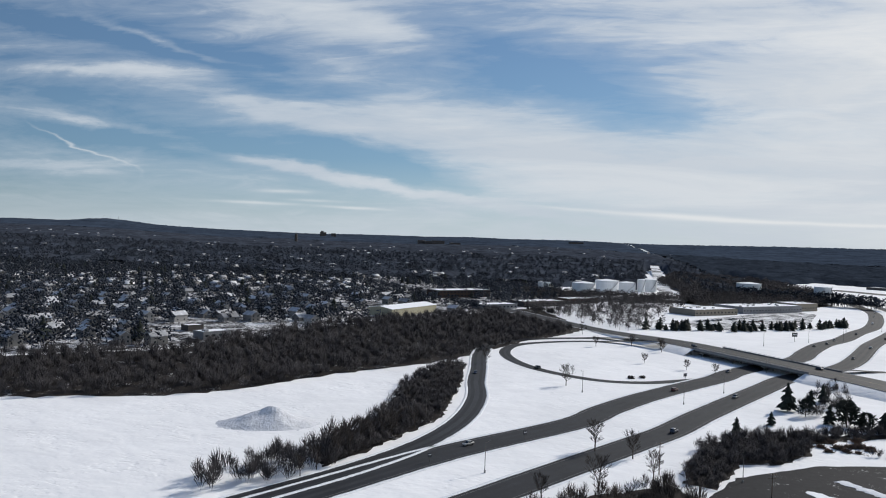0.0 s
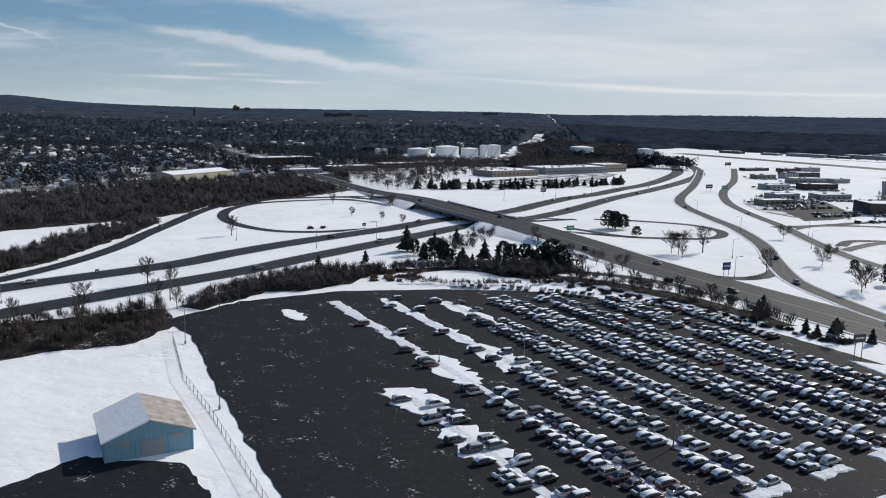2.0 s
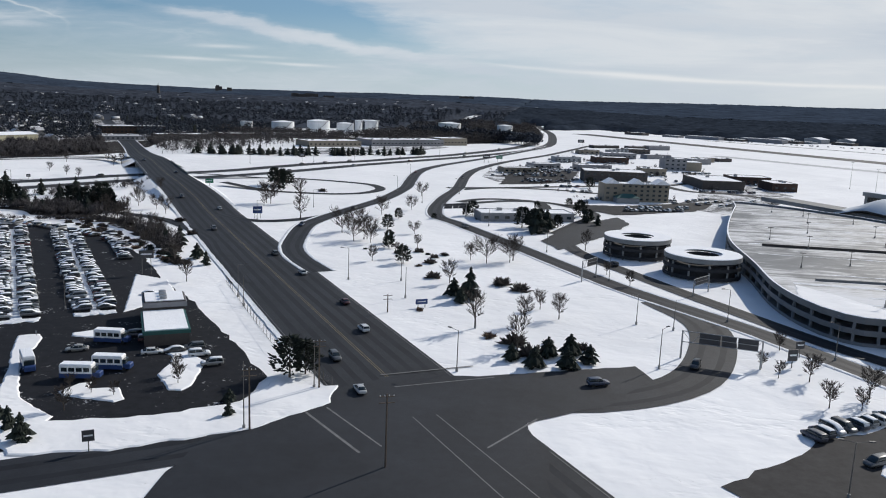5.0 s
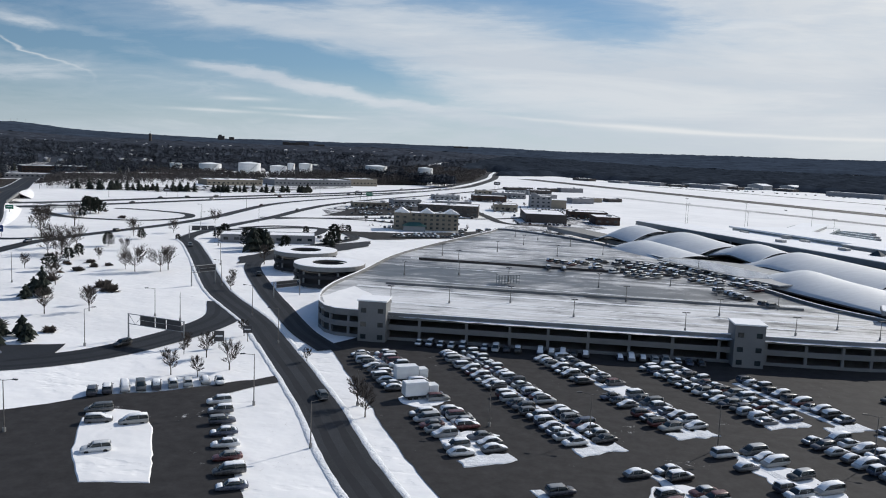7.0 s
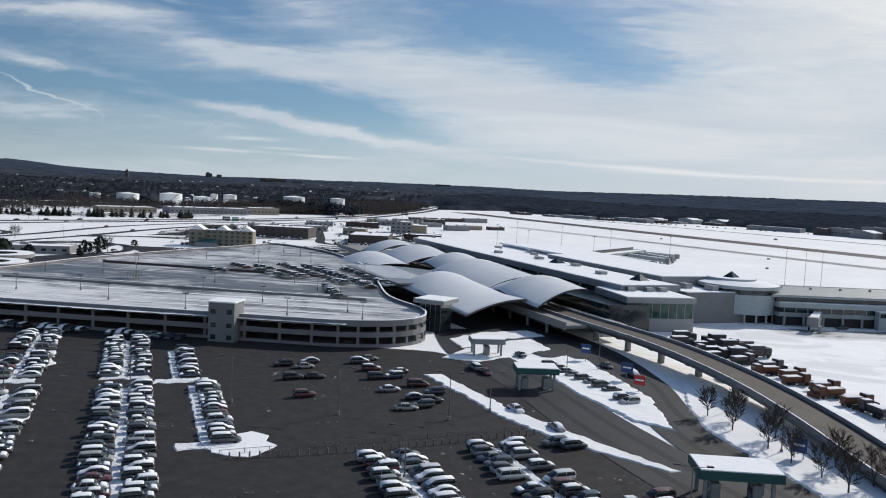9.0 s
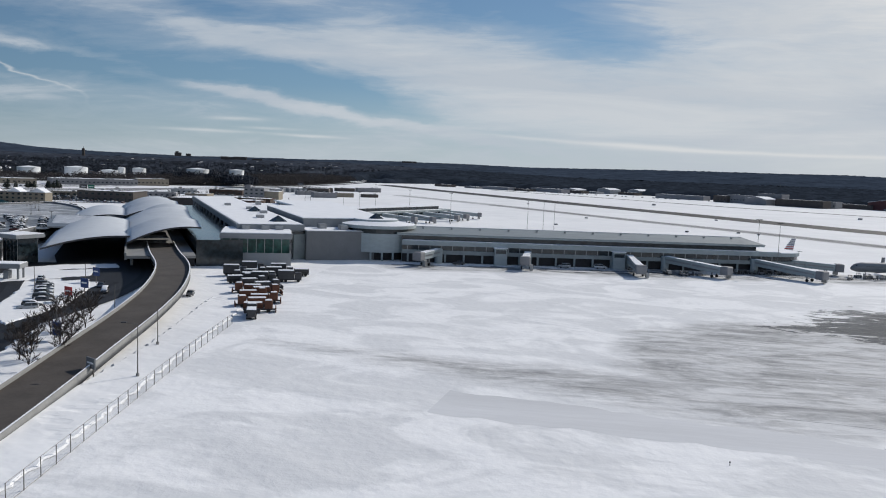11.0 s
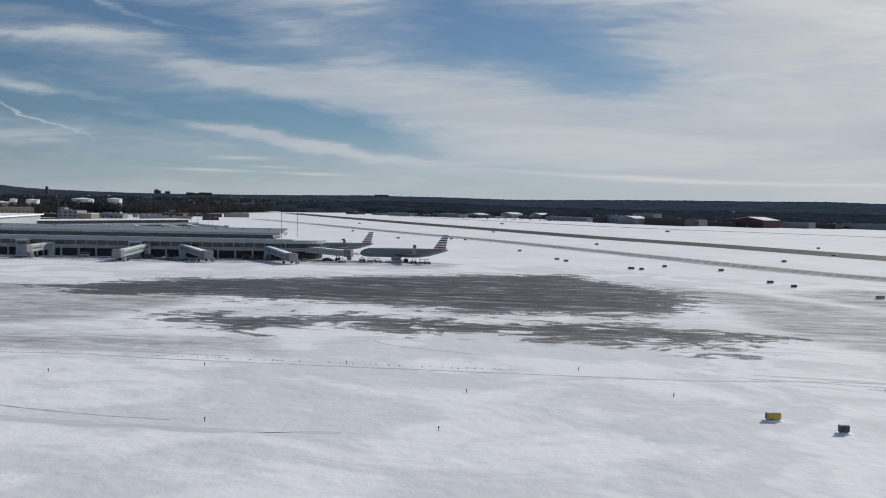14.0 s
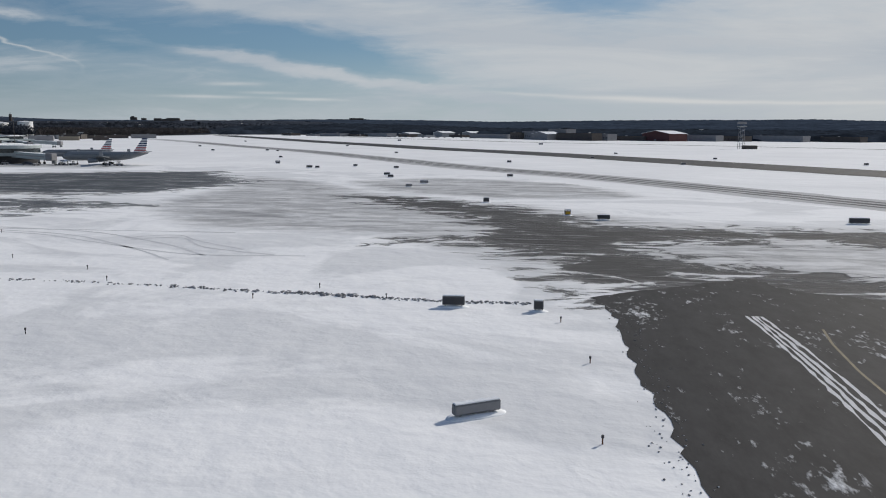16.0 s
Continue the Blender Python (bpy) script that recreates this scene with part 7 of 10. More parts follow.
# ---------------------------------------------------------------- buildings
def flat_building(x, y, deg, w, d, h, wall, label, name="building", windows=True, roof_gear=2, band=None, z0=-0.3, storeys=1, win_mat="glass", seed=0, category="building", roof="snow_roof"):
    """Box-shaped building: walls, parapet, snow-covered roof, a row of windows for each storey, roof units."""
    ob = empty(name, turn(x, y, deg))
    rnd = random.Random(seed + int(x * 7 + y))
    part("wall", boxed(-w / 2, -d / 2, z0, w / 2, d / 2, h - 0.5), M[wall], ob)
    par = bmesh.new()
    for a in ((-w / 2 - 0.1, -d / 2 - 0.1, w / 2 + 0.1, -d / 2 + 0.3), (-w / 2 - 0.1, d / 2 - 0.3, w / 2 + 0.1, d / 2 + 0.1), (-w / 2 - 0.1, -d / 2 + 0.3, -w / 2 + 0.3, d / 2 - 0.3), (w / 2 - 0.3, -d / 2 + 0.3, w / 2 + 0.1, d / 2 - 0.3)):
        box(par, a[0], a[1], h - 0.6, a[2], a[3], h)
    part("parapet", par, M[band or wall], ob)
    part("roof", boxed(-w / 2 + 0.3, -d / 2 + 0.3, h - 0.5, w / 2 - 0.3, d / 2 - 0.3, h - 0.25), M[roof], ob, "flat roof under snow")
    for _ in range(roof_gear):
        gx, gy = rnd.uniform(-w / 2 + 3, w / 2 - 3), rnd.uniform(-d / 2 + 3, d / 2 - 3)
        part("roof_unit", boxed(gx - 1.2, gy - 0.9, h - 0.3, gx + 1.2, gy + 0.9, h + 1.0, bevel=0.08), M["steel"], ob)
    if windows:
        for s in range(storeys):
            z = (h - 0.6) / storeys * (s + 0.38)
            n = max(2, int(w / 5))
            for i in range(n):
                cx = -w / 2 + w * (i + 0.5) / n
                for yy in (-d / 2, d / 2) if n < 9 else (-d / 2,):
                    part("window", boxed(cx - 1.1, yy - 0.06, z, cx + 1.1, yy + 0.06, z + 1.3), M[win_mat], ob)
    return tagged(ob, label, category)


def gable_building(x, y, deg, w, d, h, rise_h, wall, roof_a, roof_b, label, name="building", doors=0):
    """Gable building, ridge along its depth: two roof slopes, four walls, doors."""
    ob = empty(name, turn(x, y, deg))
    wl = bmesh.new()
    prism(wl, [(-w / 2, -d / 2), (w / 2, -d / 2), (w / 2, d / 2), (-w / 2, d / 2)], -0.3, h)
    for yy in (-d / 2, d / 2):
        wl.faces.new([wl.verts.new(p) for p in ((-w / 2, yy, h), (w / 2, yy, h), (0, yy, h + rise_h))])
    part("wall", wl, M[wall], ob)
    e = 0.5
    for s, mt in ((-1, roof_a), (1, roof_b)):
        r = bmesh.new()
        k = rise_h / (w / 2)
        vs = [(0, -d / 2 - e, h + rise_h + 0.02), (s * (w / 2 + e), -d / 2 - e, h - e * k + 0.02), (s * (w / 2 + e), d / 2 + e, h - e * k + 0.02), (0, d / 2 + e, h + rise_h + 0.02)]
        lo = [r.verts.new(p) for p in vs]
        hi = [r.verts.new((p[0], p[1], p[2] + 0.3)) for p in vs]
        for i in range(4):
            r.faces.new((lo[i], lo[(i + 1) % 4], hi[(i + 1) % 4], hi[i]))
        r.faces.new(hi), r.faces.new(lo)
        bmesh.ops.recalc_face_normals(r, faces=r.faces[:])
        part("roof", r, M[mt], ob)
    for i in range(doors):
        cx = -w / 2 + w * (i + 0.5) / doors
        part("door", boxed(cx - 1.6, -d / 2 - 0.1, 0, cx + 1.6, -d / 2 + 0.05, 3.0), M["white_panel"], ob, "pale roll-up door")
    return tagged(ob, label, "building")


gable_building(-170, 697, -18.4, 26, 76, 6.5, 2.0, "cream", "snow_roof", "snow_roof", "long cream metal hall with a snow-covered low gable roof", "hall", 0)
flat_building(-160, 935, 47, 76, 26, 9, "brick", "long brown brick building with a snowy flat roof", band="white_panel", storeys=2)
flat_building(-60, 860, 47, 60, 22, 6, "dark_wall", "low dark industrial shed with a snowy roof")
flat_building(-20, 930, 47, 50, 20, 6, "brick", "low brick workshop with a snowy roof")
flat_building(-100, 800, 47, 45, 20, 5, "grey_wall", "low grey workshop with a snowy roof")
flat_building(20, 990, 47, 60, 18, 6, "grey_wall", "low grey warehouse with a snowy roof")
flat_building(-240, 470, 60, 20, 12, 5, "grey_wall", "grey flat-roofed house at the edge of a snowy field")
flat_building(-270, 500, 60, 12, 9, 4, "dark_wall", "small dark shed in a snowy field", name="shed", windows=False, roof_gear=0)
flat_building(180, 935, 42, 100, 38, 7.5, "grey_wall", "shopping centre block with a wide snowy roof", roof_gear=10)
flat_building(112, 862, 42, 64, 34, 6.5, "tan", "low shopping centre wing with a snowy roof", roof_gear=6)
flat_building(230, 985, 42, 40, 30, 9, "tan", "tan shopping centre block with a snowy roof", roof_gear=3)
flat_building(341, 379, 18, 46, 15, 4.2, "grey_wall", "low service building with a snowy roof and lattice front", band="white_panel", roof_gear=3)
hotel = flat_building(409, 484, 12, 40, 16, 12.0, "tan", "tan stucco hotel with snowy roofs", name="hotel", storeys=4, band="pale_concrete")
for dx, w in ((-27, 13), (-6, 12), (14, 14)):
    g = bmesh.new()
    for s in (-1, 1):
        v = [g.verts.new(p) for p in ((dx, -9.5, 15.0), (dx + s * w / 2, -9.5, 11.8), (dx + s * w / 2, 4, 11.8), (dx, 4, 15.0))]
        g.faces.new(v)
    g.faces.new([g.verts.new(p) for p in ((dx - w / 2, -9.3, 11.8), (dx + w / 2, -9.3, 11.8), (dx, -9.3, 14.9))])
    part("gable", g, M["snow_roof"], hotel, "snowy gable roof")
part("wing", boxed(-34, -9.2, -0.3, -20, 8, 11.9), M["tan"], hotel)
for fl in range(3):
    for i in range(2):
        part("window", boxed(-32 + i * 6, -9.3, 1.8 + fl * 3.2, -29.5 + i * 6, -9.15, 3.2 + fl * 3.2), M["glass"], hotel)
lobby = bmesh.new()
prism(lobby, [(-26, -20), (-8, -20), (-8, -9.4), (-26, -9.4)], -0.2, 3.6)
part("lobby", lobby, M["white_panel"], hotel)
lr = bmesh.new()
a = [lr.verts.new(p) for p in ((-27, -21, 3.6), (-7, -21, 3.6), (-7, -9.35, 3.6), (-27, -9.35, 3.6))]
b = [lr.verts.new(p) for p in ((-21, -15.5, 6.0), (-13, -15.5, 6.0))]
for f in ((a[0], a[1], b[1], b[0]), (a[1], a[2], b[1]), (a[2], a[3], b[0], b[1]), (a[3], a[0], b[0])):
    lr.faces.new(f)
part("lobby_roof", lr, M["teal"], hotel, "teal hipped lobby roof dusted with snow")
hotel.scale = (0.74, 0.74, 0.9)
flat_building(402, 602, 4, 46, 26, 8.5, "dark_wall", "dark brown office block with a snowy roof", storeys=2, roof_gear=4)
flat_building(474, 600, 8, 30, 46, 6.5, "dark_wall", "wide dark hangar-like shed with a snowy roof", windows=False, roof_gear=1)
tower = flat_building(468, 748, 6, 20, 20, 11, "grey_wall", "grey stepped office block with a stair tower", storeys=3, band="pale_concrete")
part("stair_tower", boxed(-9, -8, -0.3, -4, 0, 13.5), M["grey_wall"], tower)
part("low_wing", boxed(10.05, -9, -0.3, 24, 8, 8), M["tan"], tower, "tan rendered wing")
part("wing_roof", boxed(10.2, -8.8, 8.0, 23.8, 7.8, 8.25), M["snow_roof"], tower)
part("antenna", tubed((-6, -3, 13.5), (-6, -3, 19), 0.12, 0.05, 5), M["steel"], tower)
for k, (x, y, deg, w, d, h, wall) in enumerate(((350, 690, 30, 26, 14, 5, "grey_wall"), (330, 640, 25, 30, 12, 4.5, "tan"), (392, 700, 20, 30, 16, 5, "grey_wall"), (415, 800, 15, 34, 16, 6, "brick"), (440, 680, 8, 20, 20, 6, "tan"), (372, 790, 25, 26, 14, 5, "white_panel"), (430, 880, 12, 36, 18, 6, "grey_wall"), (460, 980, 10, 30, 20, 6, "dark_wall"), (400, 930, 20, 24, 14, 5, "tan"), (508, 640, 8, 30, 20, 6, "brick"), (520, 600, 8, 18, 26, 6, "brick"))):
    flat_building(x, y, deg, w, d, h, wall, "low business building with a snowy flat roof")
# buildings along the far edge of the airfield
far_rnd = random.Random(13)
for k, (x, y, w, h, wall) in enumerate(((535, 1640, 44, 5, "dark_wall"), (600, 1600, 34, 4, "grey_wall"), (652, 1560, 70, 6, "grey_wall"), (705, 1540, 36, 4, "dark_wall"), (752, 1530, 84, 7, "grey_wall"), (806, 1540, 34, 5, "dark_wall"), (838, 1560, 30, 4, "white_panel"), (905, 1560, 40, 5, "dark_wall"), (980, 1415, 92, 7.5, "grey_wall"), (1032, 1330, 24, 11, "dark_wall"), (1058, 1318, 40, 13, "grey_wall"), (1125, 1236, 74, 11, "dark_wall"), (1100, 1300, 40, 17, "grey_wall"), (1165, 1240, 26, 10, "grey_wall"), (1205, 1262, 60, 7, "dark_wall"), (1310, 1262, 60, 9, "grey_wall"), (1360, 1270, 44, 8, "dark_wall"), (1430, 1280, 80, 9, "grey_wall"), (1520, 1280, 60, 8, "dark_wall"), (1640, 1270, 70, 8, "tan"))):
    flat_building(x, y, -42 + far_rnd.uniform(-6, 6), w, 22, h, wall, "low airfield building with a snowy roof before dark woods", windows=w < 50, roof_gear=1)
for x, y, w, d, h, wall in ((868, 1600, 34, 30, 8, "white_panel"), (926, 1600, 30, 30, 8, "white_panel"), (1076, 1275, 36, 30, 9, "grey_wall"), (1252, 1240, 52, 40, 11, "red_wall"), (800, 1590, 40, 26, 6, "grey_wall")):
    gable_building(x, y, -48, w, d, h, h * 0.4, wall, "snow_roof", "snow_roof", "aircraft hangar with a snowy gable roof", "hangar", 1)
for k in range(5):
    flat_building(426 + k * 5.0, 945 + k * 5.6, 48, 3.4, 9, 5.2, "white_panel", "white storage container standing on end of a yard", name="container", windows=False, roof_gear=0)
for k, (x, y, w, wall) in enumerate(((455, 1010, 30, "dark_wall"), (470, 1075, 26, "dark_wall"), (500, 1090, 34, "grey_wall"), (430, 1080, 40, "dark_wall"), (520, 880, 22, "tan"), (508, 845, 26, "grey_wall"), (545, 905, 18, "dark_wall"), (470, 900, 24, "grey_wall"))):
    flat_building(x, y, 30, w, 12, 3.6 + (k % 3), wall, "low workshop in a snowy yard by the airfield", windows=False, roof_gear=1)
# taller buildings on the town skyline
for x, y, w, h, wall in ((-1960, 5500, 46, 84, "dark_wall"), (-1966, 5498, 20, 92, "dark_wall"), (-1880, 5500, 34, 78, "dark_wall"), (-815, 3660, 34, 57, "dark_wall"), (-752, 3660, 92, 54, "dark_wall"), (-735, 3658, 60, 58, "dark_wall"), (-655, 3670, 50, 51, "dark_wall"), (-122, 4830, 86, 76, "dark_wall"), (-1180, 2900, 40, 26, "brick"), (-700, 2700, 60, 20, "white_panel"), (-380, 2500, 50, 17, "white_panel")):
    flat_building(x, y, 20, w, 24, h, wall, "tall block standing over the town trees", storeys=4, roof_gear=1, roof="town_roof")
spire = empty("church_tower", turn(-1268, 3217, 0))
part("shaft", tubed((0, 0, -1), (0, 0, 62), 7, 6, 12), M["dark_wall"], spire)
dome = bmesh.new()
bmesh.ops.create_uvsphere(dome, u_segments=14, v_segments=8, radius=6.2)
for v in dome.verts:
    v.co.z = max(-0.5, v.co.z) + 62
part("dome", dome, M["dark_wall"], spire, smooth=True)
part("finial", tubed((0, 0, 68), (0, 0, 77), 1.0, 0.4, 6), M["dark_wall"], spire)
tagged(spire, "dark domed tower on the town skyline", "tower")
for x in (-4760, -4690, -4600):
    mast = part("radio_mast", tubed((x, 7000, 60), (x, 7000, 178), 1.6, 0.6, 5), M["steel"])
    tagged(mast, "thin steel radio mast on the wooded hill", "mast", "radio masts")

# ---- oil tanks
def tank(x, y, r, z0, z1):
    ob = empty("storage_tank", turn(x, y, 0))
    bm = bmesh.new()
    tube(bm, (0, 0, -0.5), (0, 0, z1), r, r, 40)
    part("shell", bm, M["tank"], ob)
    top = bmesh.new()
    bmesh.ops.create_cone(top, cap_ends=False, segments=40, radius1=r + 0.15, radius2=0.3, depth=r * 0.12)
    for v in top.verts:
        v.co.z += z1 + r * 0.06
    part("roof", top, M["snow_roof"], ob, "shallow conical roof under snow")
    for k in (0.35, 0.7):
        part("ring", tubed((0, 0, z1 * k), (0, 0, z1 * k + 0.3), r + 0.12, r + 0.12, 40), M["tank"], ob)
    stair = bmesh.new()
    prev = None
    for i in range(25):
        a, z = i * 0.05 - 1.6, z1 * i / 24
        ring = [stair.verts.new((math.cos(a) * q, math.sin(a) * q, z + h)) for q, h in ((r + 0.05, 0), (r + 0.95, 0), (r + 0.95, 0.9), (r + 0.9, 0.9), (r + 0.9, 0.25), (r + 0.05, 0.25))]
        if prev:
            for j in range(6):
                stair.faces.new((prev[j], prev[(j + 1) % 6], ring[(j + 1) % 6], ring[j]))
        prev = ring
    part("stair", stair, M["steel"], ob)
    return tagged(ob, "white cylindrical steel oil storage tank", "tank", "oil tanks")


for x, y, r, z1 in ((-15, 1085, 15.8, 16.2), (16.3, 1155, 16.8, 17.5), (45.6, 1200, 13, 13.8), (66.6, 1200, 5.6, 19), (80.4, 1230, 10.5, 18.5), (294.5, 1119, 10.6, 23), (211, 1168, 16.5, 21.5), (-72.5, 1085, 4.2, 14.6), (-63.5, 1085, 4.2, 14.6)):
    tank(x, y, r, 0, z1)

# ---- blue outbuilding by the fence
blue = gable_building(67.2, 136.6, 34.7, 15.8, 15, 4.0, 3.0, "blue_siding", "snow_roof", "shingle", "faded blue clad garage, snow on one roof slope, the other thawing", "outbuilding", 0)
part("door", boxed(-1.4, -7.62, 0, 2.6, -7.48, 3.2), M["white_panel"], blue, "pale sliding door")
for x in (-4.6, 5.0):
    part("window", boxed(x - 1.2, -7.6, 2.9, x + 1.2, -7.5, 3.7), M["white_panel"], blue)
for x in (-7.7, -2.4, 3.4, 7.7):
    part("post", boxed(x - 0.12, -7.66, 0, x + 0.12, -7.5, 3.95), M["blue_siding"], blue)
sheet_thing("yard", [(52, 112), (60, 128), (80, 128), (92, 112), (84, 100), (60, 98)], 0.07, M["lot"], "dark asphalt yard before the blue garage", "yard", rough=0.7, step=2, seed=77)


def fence(points, label, h=2.0, gap=3.5, rails=(1.0, 0.05), mat="pole"):
    ob = empty("fence")
    for a, b in zip(points, points[1:]):
        a, b = Vector(a), Vector(b)
        n = max(1, int((b - a).length / gap))
        for i in range(n + 1):
            p = a.lerp(b, i / n)
            part("post", tubed((p.x, p.y, -0.1), (p.x, p.y, h), 0.06, 0.06, 5), M[mat], ob)
        for k in rails:
            part("rail", tubed((a.x, a.y, h * k), (b.x, b.y, h * k), 0.035, 0.035, 4), M[mat], ob)
        for k in range(1, 6):
            part("wire", tubed((a.x, a.y, h * k / 6), (b.x, b.y, h * k / 6), 0.009, 0.009, 3), M["steel"], ob)
    return tagged(ob, label, "fence")


fence([(42, 203), (59, 172), (74, 152), (89, 130), (104, 108)], "chain-link fence along the edge of the parking lot")
fence([(257, 217), (275, 187), (293, 158), (310, 140)], "chain-link fence between depot and avenue")
fence([(687, 164), (692, 130), (697, 100), (702, 70)], "chain-link fence along the edge of the apron", h=2.4)
fence([(570, 112), (600, 130), (616, 140)], "row of posts across the parking lot", h=1.0, rails=(0.9,))

# ---- shuttle depot
depot = empty("depot", turn(262, 168, -61))
part("tower_block", boxed(-13.5, -4.5, -0.2, -4, 5, 5.6), M["dark_wall"], depot, "brown block with a band of signs")
part("tower_roof", boxed(-13.2, -4.2, 5.6, -4.3, 4.7, 5.82), M["snow_roof"], depot)
for x in (-11.6, -8.8, -6.0):
    part("vent", tubed((x, 0, 5.8), (x, 0, 6.5), 0.9, 0.8, 12), M["steel"], depot)
part("fascia", boxed(-13.8, -4.8, 4.2, -3.8, 5.3, 5.4), M["grey_wall"], depot)
part("low_block", boxed(-3.8, -5, -0.2, 13.5, 4.5, 3.3), M["dark_wall"], depot)
part("low_fascia", boxed(-4, -5.3, 2.7, 13.8, 4.8, 3.5), M["teal"], depot)
part("low_roof", boxed(-3.4, -4.8, 3.5, 13.3, 4.3, 3.7), M["snow_roof"], depot)
for i in range(5):
    part("window", boxed(-2.6 + i * 3, -5.1, 0.9, -0.6 + i * 3, -4.95, 2.4), M["glass"], depot)
tagged(depot, "dark low shuttle depot with snowy flat roofs", "building")


def bus(x, y, deg, label="small white and blue shuttle bus with snow on its roof"):
    ob = empty("bus", turn(x, y, deg, 0.1))
    part("body", boxed(-3.6, -1.15, 0.45, 2.5, 1.15, 3.0, bevel=0.1), M["white_paint"], ob)
    part("skirt", boxed(-3.62, -1.17, 0.4, 2.5, 1.17, 1.3), M["sign_blue"], ob, "dark blue lower panels")
    part("cab", boxed(2.5, -1.0, 0.45, 4.0, 1.0, 1.5, bevel=0.12), M["sign_blue"], ob)
    part("windscreen", boxed(2.45, -0.95, 1.5, 3.1, 0.95, 2.4, bevel=0.05), M["glass"], ob)
    for s in (-1, 1):
        for i in range(4):
            part("window", boxed(-3.2 + i * 1.4, s * 1.16 - 0.02, 1.7, -2.1 + i * 1.4, s * 1.16 + 0.02, 2.5), M["glass"], ob)
        for wx in (-2.3, 2.7):
            part("wheel", tubed((wx, s * 0.95 - 0.13, 0.42), (wx, s * 0.95 + 0.13, 0.42), 0.42, 0.42, 12), M["rubber"], ob)
    part("roof_snow", boxed(-3.5, -1.05, 3.0, 2.4, 1.05, 3.14, bevel=0.05), M["snow_car"], ob)
    return tagged(ob, label, "bus", "shuttle buses")


for x, y, deg in ((249, 136, -50), (262, 133, 10), (265, 139, 8), (256, 155, 5)):
    bus(x, y, deg)
for k, pts in enumerate(([(234, 154), (235.6, 155.8), (237.8, 156.7), (239.9, 154.3), (242.3, 148.8), (244.9, 139.7), (251.2, 130.1), (257.2, 121.7), (264.5, 116.9), (268, 115), (269, 104), (262, 105), (254.4, 117.9), (245.5, 134.8), (239.6, 144)],
                         [(230.8, 139.9), (232.2, 140.9), (245.3, 119.6), (244.6, 118.4)], [(236.7, 121), (237.9, 121.8), (247.7, 106.4), (246.3, 105.6)], [(249.5, 118.6), (250.5, 118.9), (254.8, 111.4), (253.7, 110.7)], [(248.9, 110.8), (250.3, 111), (254.4, 104), (252, 103.6)],
                         [(262, 125.1), (263.2, 130.1), (265, 131.5), (266.6, 128.3), (271.7, 130), (275.3, 125), (274.5, 123.1), (270.6, 123.4), (264.1, 123.8)], [(269, 151.8), (272.2, 156.2), (277.2, 150.6), (280.9, 147.9), (284.1, 133.9), (283.2, 131), (281, 130.6), (275, 138), (274.3, 145.3), (272.8, 149.1)],
                         [(244, 159.1), (247.4, 162.3), (257.3, 164.3), (258.8, 160.5), (254.1, 155.6), (250.2, 157.1), (245.1, 156.9)], [(246, 178), (252, 196), (240, 214), (228, 218), (236, 200)])):
    sheet_thing("snow_island", pts, 0.11, M["snow"], "kerbed island heaped with snow in the yard", "island", rough=0.16, step=0.9, height=0.2, seed=300 + k)
for k, (x, y) in enumerate(((272, 152), (275, 155), (278, 151), (268, 150), (283, 146), (258, 160), (263, 158), (252, 148), (244, 196), (250, 190))):
    place_car(x, y, 30, True, k % 2 == 0)
# snow spit between yard and crossing
sheet_thing("snow_field", [(270, 100), (284, 105), (302, 117), (312, 131), (311, 140), (298, 139), (296, 128), (284, 119), (268, 113), (262, 108)], 0.115, M["snow"], "snowy verge around the depot yard", "snow", rough=0.5, step=2, height=0.2, seed=320)
booth = empty("barrier_gate", turn(247.6, 115.6, 35, 0.1))
part("cabin", boxed(-0.9, -0.9, 0, 0.9, 0.9, 2.4, bevel=0.06), M["white_panel"], booth)
part("roof", boxed(-1.2, -1.2, 2.4, 1.2, 1.2, 2.6), M["snow_roof"], booth)
for s in (-1, 1):
    part("barrier_arm", boxed(s * 1.0, -0.06, 0.9, s * 7.0, 0.06, 1.02), M["white_paint"], booth)
tagged(booth, "small white ticket cabin with barrier arms", "booth")


def ticket_machine(x, y, deg, arm=0.0):
    ob = empty("ticket_machine", turn(x, y, deg, 0.28))
    part("housing", boxed(-0.25, -0.2, 0, 0.25, 0.2, 1.35, bevel=0.04), M["sign_dark"], ob)
    part("hood", boxed(-0.3, -0.28, 1.35, 0.3, 0.25, 1.45, bevel=0.03), M["snow_roof"], ob, "thin snow on the hood")
    if arm:
        part("barrier_arm", boxed(min(0.2, arm), 0.3, 0.85, max(0.2, arm), 0.4, 0.97), M["white_paint"], ob, "white barrier arm")
        part("post", boxed(-0.18, 0.22, 0, 0.18, 0.5, 1.05, bevel=0.03), M["dark_steel"], ob)
    return tagged(ob, "dark ticket machine on a snowy traffic island", "ticket machine", "ticket machines")


